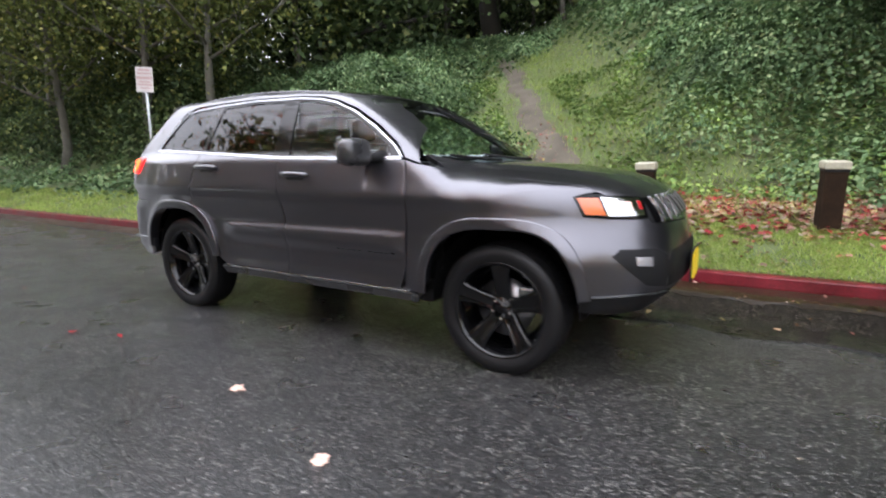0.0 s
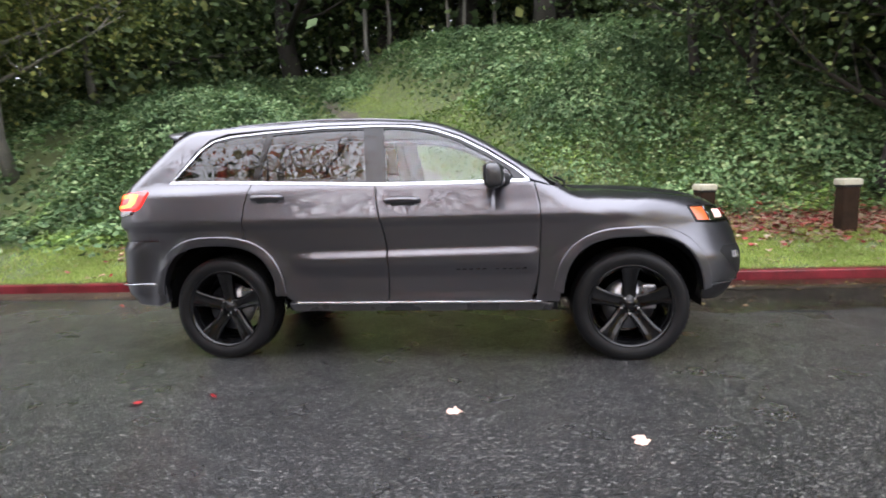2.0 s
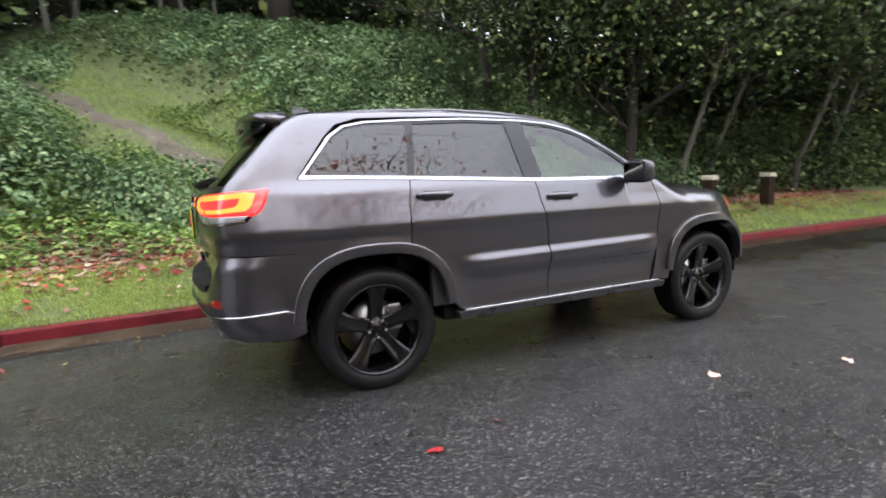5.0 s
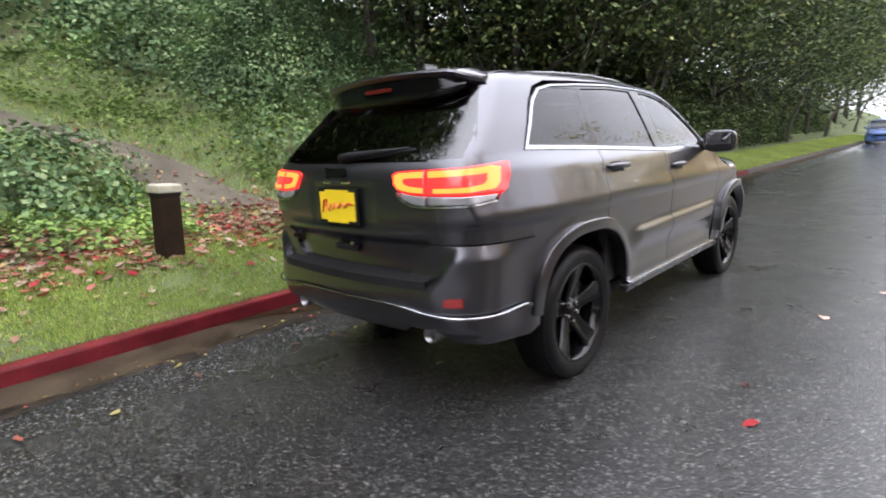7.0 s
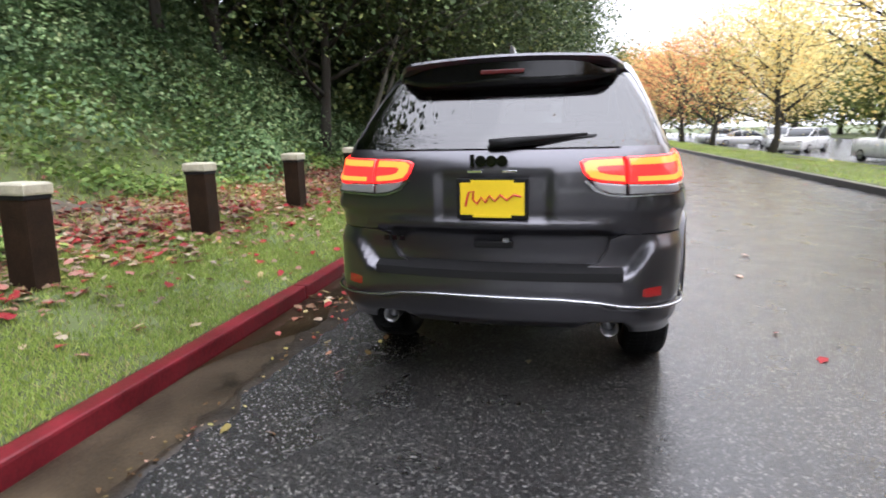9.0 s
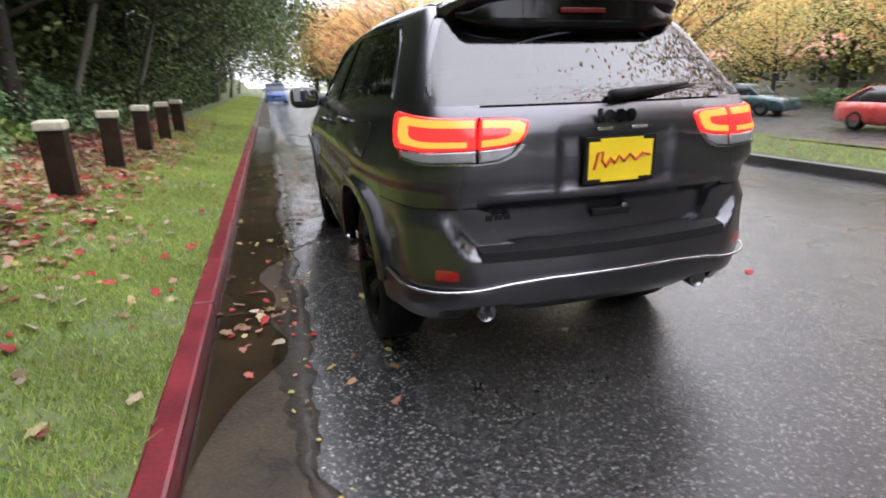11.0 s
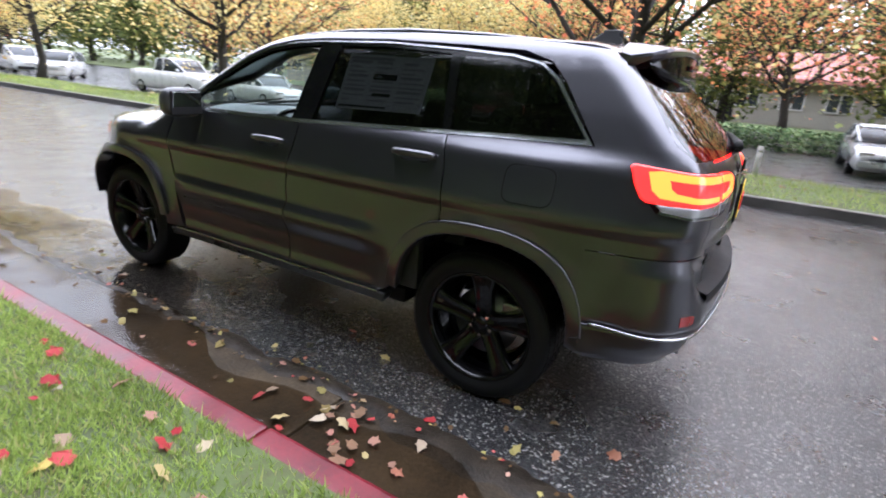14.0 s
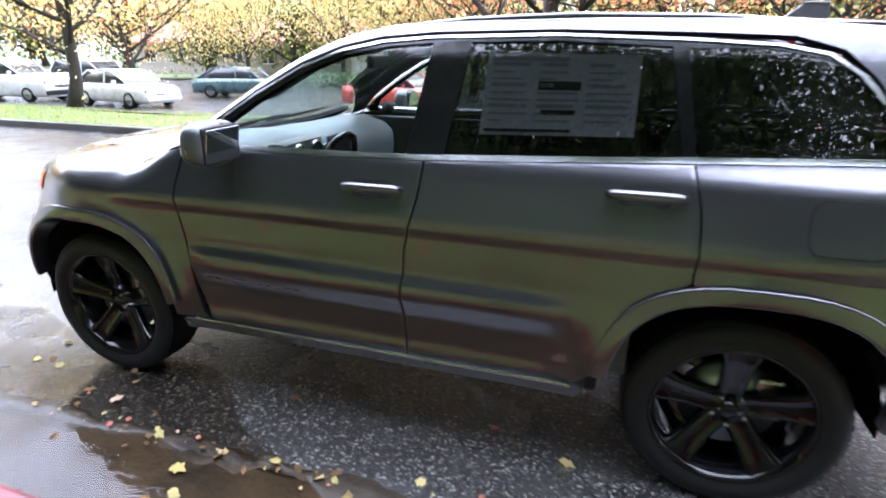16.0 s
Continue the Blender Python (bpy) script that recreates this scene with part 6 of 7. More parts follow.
rb = [(0, 0.605), (20, 0.605), (30, 0.59), (35, 0.565), (44, 0.572), (56, 0.58), (69, 0.58), (69.3, 0.70), (68.8, 0.80), (67.3, 0.902), (37, 0.902), (33.5, 0.88), (33, 0.82), (31, 0.765), (27, 0.742), (0, 0.742)]
rb = rb + [(-u, z) for u, z in rb[::-1] if u > 0]
bumper = panel("rear_bumper", rb, "rear_round", MAT["paint"], car, step=0.018, offset_fn=rear_bumper_shape, thick=0.05)
vl = [(0, 0.432), (26, 0.432), (29.5, 0.485), (37.5, 0.485), (41, 0.415), (50, 0.405), (64, 0.41), (68.8, 0.44), (69, 0.575), (56, 0.575), (44, 0.567), (35, 0.56), (30, 0.585), (20, 0.60), (0, 0.60)]
vl = vl + [(-u, z) for u, z in vl[::-1] if u > 0]
val_shape = lambda p: 0.024 * smooth(-1.98, -2.26, p[:, 0]) * smooth(0.44, 0.50, p[:, 2])
panel("rear_valance", vl, "rear_round", MAT["paint"], car, off=0.008, step=0.022, thick=0.05, roll=0.008, gap=0.001, label="body-coloured lower valance", offset_fn=val_shape)
su = np.linspace(-64, 64, 90)
sz_ = table([(-64, 0.580), (-44, 0.573), (-36, 0.580), (-30, 0.597), (-20, 0.607), (0, 0.608), (20, 0.607), (30, 0.597), (36, 0.580), (44, 0.575), (64, 0.580)], 1.2)
sp_ = project("rear_round", np.stack([su, sz_(su)], 1))
sp_ = sp_ + field_normal(sp_) * (0.016 + 0.042 * smooth(-1.98, -2.26, sp_[:, 0]))[:, None]
raw_part("bumper_strip", *tube(list(sp_), 0.007, 8), MAT["bright"], car, "thin bright bumper strip", True)
bm = bmesh.new()
ys = np.linspace(-0.60, 0.60, 31)
vs = []
for y in ys:
    xb = -2.466 + 0.15 * y * y
    vs.append((bm.verts.new((xb, y, 0.690)), bm.verts.new((xb + 0.006, y, 0.730)), bm.verts.new((-2.35 + 0.15 * y * y, y, 0.760)), bm.verts.new((-2.35 + 0.15 * y * y, y, 0.60))))
for a, b in zip(vs, vs[1:]):
    for k in range(3):
        bm.faces.new((a[k], b[k], b[k + 1], a[k + 1]))
bmesh.ops.recalc_face_normals(bm, faces=bm.faces)
part("step_pad", bm, MAT["trim"], car, "black ribbed bumper step pad")

# front bumper, grille
fbp = [(0, 0.50), (24, 0.50), (45, 0.512), (57, 0.515), (62, 0.515), (61.8, 0.62), (61, 0.80), (60.2, 0.90), (60.4, 0.938), (52, 0.926), (44, 0.920), (36, 0.920), (34.6, 0.895), (0, 0.867)]
fbp = fbp + [(-u, z) for u, z in fbp[::-1] if u > 0]
panel("front_bumper", fbp, "front_round", MAT["paint"], car, step=0.03, thick=0.05)
chin = [(0, 0.37), (30, 0.37), (50, 0.39), (61.5, 0.42), (61.5, 0.512), (45, 0.509), (24, 0.498), (0, 0.498)]
chin = chin + [(-u, z) for u, z in chin[::-1] if u > 0]
panel("front_valance", chin, "front_round", MAT["trim"], car, off=-0.012, step=0.03, thick=0.05, label="black lower front valance")
gr = [(0, 0.872), (33, 0.900), (34.8, 1.03), (0, 1.050)]
gr = gr + [(-u, z) for u, z in gr[::-1] if u > 0]
grille = panel("grille", gr, "front_round", MAT["gloss_black"], car, step=0.03, label="black grille band")
for k in range(7):
    c = (k - 3) * 8.6
    slot = rounded([(c - 3.0, 0.892), (c + 3.0, 0.892), (c + 3.0, 1.028), (c - 3.0, 1.028)], 1.0)
    g = panel("grille_slot", slot, "front_round", MAT["chrome"], grille, off=0.008, gap=0, roll=0.003, thick=0.01, step=0.02, label="bright ringed grille slot")
    slot = rounded([(c - 1.7, 0.91), (c + 1.7, 0.91), (c + 1.7, 1.01), (c - 1.7, 1.01)], 0.6)
    panel("slot_mesh", slot, "front_round", MAT["steel"], grille, off=0.012, gap=0, roll=0.002, thick=0.008, step=0.02)
air = [(0, 0.52), (28, 0.54), (31, 0.66), (27, 0.74), (0, 0.75)]
air = air + [(-u, z) for u, z in air[::-1] if u > 0]
panel("air_intake", air, "front_round", MAT["trim"], car, off=0.004, gap=0, step=0.03, label="black lower air intake")

# spoiler over the rear glass
prof = [(-1.86, 1.768), (-1.95, 1.767), (-2.03, 1.760), (-2.088, 1.750), (-2.096, 1.738), (-2.082, 1.720), (-2.02, 1.680), (-1.97, 1.655), (-1.92, 1.66)]
vs, fs = [], []
ys = np.linspace(-0.595, 0.595, 33)
for y in ys:
    e = abs(y) / 0.595
    pull = 0.05 * e ** 2 + 0.13 * max(0, e - 0.82) ** 2 / 0.0324
    drop = 0.075 * y * y + 0.03 * max(0, e - 0.85) / 0.15
    for (x, z) in prof:
        vs.append((min(x + pull, -1.87), y, z - drop * (1 if z > 1.655 else 0.6) + (0.0 if z > 1.655 else 0.02 * e)))
m = len(prof)
for i in range(len(ys) - 1):
    for k in range(m):
        k2 = (k + 1) % m
        fs.append((i * m + k, (i + 1) * m + k, (i + 1) * m + k2, i * m + k2))
fs.append(tuple(range(m)))
fs.append(tuple(range(len(vs) - 1, len(vs) - m - 1, -1)))
sp = raw_part("roof_spoiler", vs, fs, MAT["paint"], car, "roof spoiler", False)
vs2 = []
for y in np.linspace(-0.55, 0.55, 33):
    e = abs(y) / 0.55
    for (x, z) in ((-2.080 + 0.05 * e * e + 0.10 * e ** 8, 1.715 - 0.06 * y * y), (-2.085 + 0.04 * e * e + 0.06 * e ** 8, 1.640 + 0.03 * e ** 6), (-2.095 + 0.13 * y * y + 0.06 * e ** 6, 1.578 + 0.06 * e ** 6), (-1.98, 1.61 + 0.04 * e ** 6)):
        vs2.append((x, y, z))
raw_part("spoiler_underside", vs2, [(i * 4 + k, i * 4 + k + 1, (i + 1) * 4 + k + 1, (i + 1) * 4 + k) for i in range(32) for k in range(3)], MAT["gloss_black"], sp, "gloss black spoiler underside", True)
part("brake_light", box_bm(0.012, 0.22, 0.022, (-2.092, 0, 1.668), 0.005), MAT["dark_red_lens"], sp, "dark red high brake lamp")
# aerial fin
bm = box_bm(0.19, 0.06, 0.085, (-1.63, 0, 1.800), 0.012)
for q in bm.verts:
    if q.co.z > 1.81:
        q.co.y *= 0.35
        q.co.x = -1.665 + (q.co.x + 1.63) * 0.55
part("aerial_fin", bm, MAT["cladding"], car, "grey shark fin aerial")
# rear wiper
v, f = tube([(-2.365, 0.02, 1.315), (-2.365, -0.06, 1.325), (-2.318, -0.3, 1.345), (-2.285, -0.42, 1.355)], [0.026, 0.022, 0.012, 0.007], 8)
wiper = raw_part("rear_wiper", v, f, MAT["trim"], car, "black rear wiper", True)
raw_part("wiper_blade", *tube([(-2.365, 0.03, 1.30), (-2.34, -0.2, 1.322), (-2.277, -0.46, 1.345)], 0.011, 6), MAT["rubber"], wiper)
# front wipers
for y0, y1 in ((0.45, -0.15), (-0.1, -0.62)):
    pts = [(1.10, y0, 1.235), (1.075, (y0 + y1) / 2, 1.245), (0.985, y1, 1.275)]
    raw_part("wiper", *tube(pts, [0.012, 0.010, 0.007], 6), MAT["trim"], car, "black windscreen wiper", True)

# badges: plain dark shapes
badge = part("badge", box_bm(0.012, 0.022, 0.06, (-2.412, 0.095, 1.243), 0.004), MAT["gloss_black"], tailgate, "dark maker's badge as plain shapes")
for y, h in ((0.055, 0.05), (0.005, 0.05), (-0.045, 0.055)):
    bm = bmesh.new()
    bmesh.ops.create_cone(bm, cap_ends=True, segments=18, radius1=0.026, radius2=0.024, depth=0.014, matrix=Matrix.Translation((-2.412, y, 1.243)) @ Matrix.Rotation(radians(90), 4, 'Y'))
    part("badge_shape", bm, MAT["gloss_black"], badge)
for k in range(3):
    part("badge", box_bm(0.008, 0.028, 0.026, (-2.362, 0.55 - 0.04 * k, 0.862), 0.003), MAT["gloss_black"], tailgate, "small dark model badge as plain bars")
for sgn in (1, -1):
    for k in range(11):
        if k == 5:
            continue
        x = 0.30 + 0.045 * k
        q = project("side", [(x, 0.675)], sgn)[0]
        part("badge", box_bm(0.030, 0.008, 0.022, (x, q[1] + sgn * 0.003 * 1, 0.672), 0.003), MAT["gloss_black"], car, "dark model lettering as plain bars")

# licence plates
for tail, x in ((True, -2.425), (False, 2.375)):
    d = -1 if tail else 1
    z0 = 1.070 if tail else 0.60
    fr = part("plate_frame", box_bm(0.012, 0.335, 0.19, (x, 0, z0), 0.005), MAT["trim"], tailgate if tail else car, "black plate frame")
    plate_ob = part("dealer_plate", box_bm(0.004, 0.30, 0.150, (x + d * 0.007, 0, z0), 0.0), MAT["yellow"], fr, "yellow dealer plate with red script as plain strokes")
    for w2, zz in ((0.20, 0.080), (0.18, -0.080)):
        part("plate_bar", box_bm(0.004, w2, 0.014, (x + d * 0.008, 0, z0 + zz), 0.0), MAT["yellow"], fr)
    if tail:
        # a slanting red flourish
        pts = [(x - 0.011, 0.125, z0 - 0.035), (x - 0.011, 0.11, z0 + 0.03), (x - 0.011, 0.085, z0 + 0.035), (x - 0.011, 0.09, z0 + 0.0), (x - 0.011, 0.07, z0 - 0.025), (x - 0.011, 0.05, z0 + 0.008), (x - 0.011, 0.03, z0 - 0.015), (x - 0.011, 0.01, z0 + 0.015), (x - 0.011, -0.015, z0 - 0.01), (x - 0.011, -0.04, z0 + 0.02), (x - 0.011, -0.07, z0 - 0.005), (x - 0.011, -0.10, z0 + 0.02), (x - 0.011, -0.135, z0 + 0.012)]
        raw_part("script_stroke", *tube(pts, 0.0055, 6), MAT["red_ink"], fr)
        for y in (0.08, -0.08):
            part("plate_lamp", box_bm(0.02, 0.07, 0.014, (x + 0.002, y, z0 + 0.125), 0.004), MAT["chrome"], tailgate, "small plate lamp")

# fuel door
fuel = rounded([(-1.765, 1.055), (-1.54, 1.055), (-1.54, 1.215), (-1.765, 1.215)], 0.05)
panel("fuel_door_gap", rounded([(-1.769, 1.051), (-1.536, 1.051), (-1.536, 1.219), (-1.769, 1.219)], 0.052), "side", MAT["trim"], car, off=0.0030, gap=0, roll=0.001, thick=0.004, sgn=1.0)
panel("fuel_door", fuel, "side", MAT["paint"], car, off=0.0048, gap=0.002, roll=0.002, thick=0.004, sgn=1.0, label="round-cornered fuel door")


# wheels
def wheel(at, sgn):
    w = new("wheel")
    w.parent = car
    w.location = at
    w.rotation_euler = (0, 0, 0 if sgn > 0 else math.pi)
    w["label"] = "gloss black five-spoke wheel with a wet tyre"
    R = 0.383
    prof = [(0.262, -0.115), (0.30, -0.128), (0.345, -0.125), (0.372, -0.105), (R, -0.08), (R + 0.001, 0.0), (R, 0.08), (0.374, 0.102), (0.354, 0.118), (0.328, 0.124), (0.306, 0.121), (0.288, 0.112), (0.278, 0.106)]
    tyre = raw_part("tyre", *lathe(prof, 72), MAT["rubber"], w, "wet black tyre", True)
    vs, fs = [], []
    for i in range(60):
        a = 2 * math.pi * i / 60
        for row, (y0, y1) in enumerate(((-0.085, -0.045), (-0.038, -0.003), (0.003, 0.038), (0.045, 0.098))):
            a0, a1 = a + 0.02 * row, a + 0.02 * row + 0.075
            o = len(vs)
            for (aa, yy, rr) in ((a0, y0, R + 0.004), (a1, y0, R + 0.004), (a1, y1, R + 0.004 - (0.006 if row == 3 else 0)), (a0, y1, R + 0.004 - (0.006 if row == 3 else 0)), (a0, y0, R - 0.004), (a1, y0, R - 0.004), (a1, y1, R - 0.006), (a0, y1, R - 0.006)):
                vs.append((rr * math.cos(aa), yy, rr * math.sin(aa)))
            fs += [tuple(o + k for k in q) for q in ((0, 1, 2, 3), (0, 4, 5, 1), (1, 5, 6, 2), (2, 6, 7, 3), (3, 7, 4, 0))]
    raw_part("tread", vs, fs, MAT["rubber"], tyre)
    rim = raw_part("rim", *lathe([(0.21, -0.10), (0.250, -0.09), (0.254, 0.02), (0.264, 0.085), (0.281, 0.100), (0.288, 0.108), (0.282, 0.115), (0.273, 0.108), (0.262, 0.094), (0.252, 0.06)], 64), MAT["gloss_black"], w, "gloss black rim", True)
    for k in range(5):
        a = math.radians(90 + 72 * k)
        bm = bmesh.new()
        sec = [(0.045, 0.050, 0.046), (0.09, 0.047, 0.054), (0.15, 0.048, 0.070), (0.22, 0.058, 0.091), (0.266, 0.072, 0.101)]
        rings = []
        for r, hw, top in sec:
            ring = []
            for u, yy in ((-1.0, top - 0.045), (-1.0, top - 0.010), (-0.72, top), (-0.25, top - 0.006), (0.25, top - 0.006), (0.72, top), (1.0, top - 0.010), (1.0, top - 0.045)):
                c, s = r, u * hw
                ring.append(bm.verts.new((c * math.cos(a) - s * math.sin(a), yy, c * math.sin(a) + s * math.cos(a))))
            rings.append(ring)
        for p, q in zip(rings, rings[1:]):
            for i in range(8):
                j = (i + 1) % 8
                bm.faces.new((p[i], p[j], q[j], q[i]))
        bm.faces.new(rings[-1])
        bmesh.ops.recalc_face_normals(bm, faces=bm.faces)
        bmesh.ops.bevel(bm, geom=list(bm.edges), offset=0.004, segments=1, affect='EDGES')
        part("spoke", bm, MAT["gloss_black"], rim)
    raw_part("hub_cap", *lathe([(0.0, 0.062), (0.026, 0.061), (0.032, 0.056), (0.036, 0.046), (0.07, 0.044), (0.078, 0.036), (0.08, 0.0)], 32), MAT["gloss_black"], rim, smooth=True)
    for k in range(5):
        a = math.radians(126 + 72 * k)
        bm = bmesh.new()
        bmesh.ops.create_cone(bm, cap_ends=True, segments=6, radius1=0.0115, radius2=0.009, depth=0.03, matrix=Matrix.Translation((0.0575 * math.cos(a), 0.050, 0.0575 * math.sin(a))) @ Matrix.Rotation(radians(-90), 4, 'X'))
        part("lug_nut", bm, MAT["chrome"], rim, "bright lug nut")
    raw_part("brake_disc", *lathe([(0.06, 0.012), (0.075, 0.004), (0.175, 0.004), (0.175, -0.02), (0.06, -0.02)], 48), MAT["steel"], w, "steel brake disc", True)
    bm = box_bm(0.10, 0.06, 0.17, (-0.135, -0.005, 0.05), 0.015)
    part("brake_caliper", bm, MAT["steel"], w, "grey brake caliper")
    return w


for x in (AX, -AX):
    for sgn in (1, -1):
        wheel((x, sgn * 0.79, 0.385), sgn)

# wheel wells, floor and inner shell
for x in (AX, -AX):
    for sgn in (1, -1):
        vs, fs = [], []
        for i in range(25):
            a = math.radians(-3 + 186 * i / 24)
            for y in (0.50, 0.85):
                vs.append((x + 0.465 * math.cos(a), sgn * y, 0.40 + 0.475 * math.sin(a)))
        fs = [(2 * i, 2 * i + 1, 2 * i + 3, 2 * i + 2) for i in range(24)]
        c = len(vs)
        vs.append((x, sgn * 0.50, 0.40))
        fs += [(c, 2 * i, 2 * i + 2) for i in range(24)]
        raw_part("wheel_well", vs, fs, MAT["liner"], car, "black felt wheel well")
part("underbody", box_bm(1.96, 1.66, 0.10, (0.0, 0, 0.40), 0.02), MAT["trim"], car, "black underbody")
part("underbody", box_bm(0.80, 0.98, 0.16, (1.65, 0, 0.44), 0.03), MAT["trim"], car)
part("underbody", box_bm(0.86, 0.98, 0.16, (-1.75, 0, 0.47), 0.03), MAT["trim"], car)
raw_part("axle", *tube([(-AX, -0.72, 0.385), (-AX, 0.72, 0.385)], 0.045, 10), MAT["trim"], car)
raw_part("axle", *tube([(AX, -0.72, 0.385), (AX, 0.72, 0.385)], 0.035, 10), MAT["trim"], car)
raw_part("exhaust_pipe", *tube([(1.0, 0.2, 0.34), (-1.0, 0.25, 0.34), (-1.5, 0.5, 0.36), (-2.3, 0.552, 0.448)], 0.03, 8), MAT["steel"], car, smooth=True)
raw_part("exhaust_pipe", *tube([(-1.0, 0.25, 0.34), (-1.5, -0.45, 0.36), (-2.3, -0.552, 0.448)], 0.03, 8), MAT["steel"], car, smooth=True)

# inner shell behind the outer panels
bm = box_bm(1.98, 1.70, 0.06, (0.0, 0, 0.475), 0.0)
part("cabin_floor", bm, MAT["liner"], car)
for sgn in (1, -1):
    part("door_lining", box_bm(1.95, 0.06, 0.74, (-0.10, sgn * 0.84, 0.84), 0.015), MAT["dash"], car, "charcoal door lining")
    part("boot_lining", box_bm(0.86, 0.05, 0.42, (-1.52, sgn * 0.755, 1.085), 0.01), MAT["liner"], car)
part("tailgate_lining", box_bm(0.04, 1.50, 0.44, (-2.04, 0, 1.10), 0.01), MAT["liner"], car, "black tailgate lining")
part("boot_floor", box_bm(1.25, 1.55, 0.04, (-1.65, 0, 0.90), 0.0), MAT["liner"], car)
part("bulkhead", box_bm(0.05, 1.62, 0.55, (1.02, 0, 0.83), 0.0), MAT["liner"], car)
part("engine_bay", box_bm(1.0, 0.98, 0.5, (1.58, 0, 0.74), 0.03), MAT["trim"], car)
vs = []
for x in np.linspace(0.14, -1.88, 12):
    for y in np.linspace(-0.56, 0.56, 7):
        vs.append((x, y, float(roof_z(x)) - 0.085 * y * y - 0.035))
raw_part("headlining", vs, [(i * 7 + k, i * 7 + k + 1, (i + 1) * 7 + k + 1, (i + 1) * 7 + k) for i in range(11) for k in range(6)], MAT["dash"], car, "grey headlining", True)

# dashboard
vs, fs = [], []
prof = [(1.04, 1.19), (0.92, 1.215), (0.74, 1.21), (0.62, 1.175), (0.56, 1.12), (0.55, 1.02), (0.58, 0.86), (0.70, 0.70)]
for y in np.linspace(-0.78, 0.78, 23):
    hump = 0.035 * math.exp(-((y - 0.38) / 0.2) ** 2) + 0.012 * math.exp(-(y / 0.22) ** 2)
    for i, (x, z) in enumerate(prof):
        vs.append((x, y, z + (hump if 1 <= i <= 3 else 0)))
m = len(prof)
fs = [(i * m + k, i * m + k + 1, (i + 1) * m + k + 1, (i + 1) * m + k) for i in range(22) for k in range(m - 1)]
dash = raw_part("dashboard", vs, fs, MAT["dash_top"], car, "charcoal dashboard", True)
part("instrument_hood", box_bm(0.12, 0.36, 0.15, (0.60, 0.38, 1.145), 0.04), MAT["dash"], dash)
for y in (0.46, 0.30):
    raw_part("dial", *lathe([(0.0, 0.0), (0.055, 0.0), (0.06, 0.008), (0.066, 0.0)], 24, 'y'), MAT["bright"], dash, "round instrument dial").matrix_local = pose(0.535, y, 1.14, 0, 0, 90)
part("centre_screen", box_bm(0.02, 0.22, 0.15, (0.555, 0.0, 1.09), 0.008), MAT["screen"], dash, "dark centre screen")
part("screen_surround", box_bm(0.015, 0.27, 0.30, (0.563, 0.0, 1.05), 0.01), MAT["dash"], dash, "charcoal console surround")
for y in (0.17, -0.17):
    part("air_vent", box_bm(0.02, 0.05, 0.13, (0.555, y, 1.10), 0.008), MAT["bright"], dash, "silver ringed air vent")
part("console", box_bm(0.95, 0.26, 0.30, (0.10, 0, 0.66), 0.04), MAT["dash"], car, "charcoal centre console")
# steering wheel
sw = new("steering_wheel")
sw.parent = car
sw.matrix_basis = pose(0.39, 0.38, 1.08, 0, 68, 0)
vs, fs = [], []
for i in range(40):
    a = 2 * math.pi * i / 40
    for k in range(10):
        b = 2 * math.pi * k / 10
        r = 0.185 + 0.0165 * math.cos(b)
        vs.append((r * math.cos(a), r * math.sin(a), 0.0165 * math.sin(b)))
fs = [(i * 10 + k, ((i + 1) % 40) * 10 + k, ((i + 1) % 40) * 10 + (k + 1) % 10, i * 10 + (k + 1) % 10) for i in range(40) for k in range(10)]
raw_part("wheel_ring", vs, fs, MAT["gloss_black"], sw, "black leather ring", True)
part("wheel_boss", box_bm(0.13, 0.15, 0.05, (0, 0, -0.01), 0.022), MAT["dash"], sw, "black boss")
for a in (90, -90, 0):
    c, s = math.cos(radians(a)), math.sin(radians(a))
    raw_part("wheel_spoke", *tube([(0.05 * c, 0.05 * s, 0), (0.18 * c, 0.18 * s, 0)], [0.024, 0.016], 8), MAT["bright"], sw, "silver spoke", True)
raw_part("steering_column", *tube([(0, 0, -0.02), (0, 0, -0.25)], 0.04, 10), MAT["dash"], sw)


# seats
def seat(at, wide):
    x, y, z = at
    s = new("seat")
    s.parent = car
    s.location = at
    s["label"] = "black cloth seat"
    part("cushion", box_bm(0.50, wide, 0.16, (0, 0, 0.02), 0.05), MAT["seat"], s)
    b = part("backrest", box_bm(0.14, wide, 0.62, (0, 0, 0.31), 0.05), MAT["seat"], s)
    b.matrix_local = pose(-0.22, 0, 0.08, 0, -16, 0)
    for dy in ((0,) if wide < 0.6 else (-0.42, 0.42)):
        h = part("headrest", box_bm(0.09, 0.27, 0.19, (0, 0, 0), 0.04), MAT["seat"], s)
        h.location = (-0.43, dy, 0.80)
        for dd in (-0.06, 0.06):
            q = raw_part("headrest_post", *tube([(-0.42, dy + dd, 0.62), (-0.425, dy + dd, 0.74)], 0.007, 6), MAT["chrome"], s)


for y in (0.38, -0.38):
    seat((-0.10, y, 0.70), 0.50)
seat((-0.98, 0, 0.74), 1.30)
# cabin mirror
cm = part("cabin_mirror", box_bm(0.035, 0.24, 0.07, (0.30, 0.0, 1.585), 0.015), MAT["trim"], car, "black cabin mirror")
raw_part("mirror_stem", *tube([(0.31, 0, 1.60), (0.34, 0, 1.645)], 0.012, 6), MAT["trim"], cm)

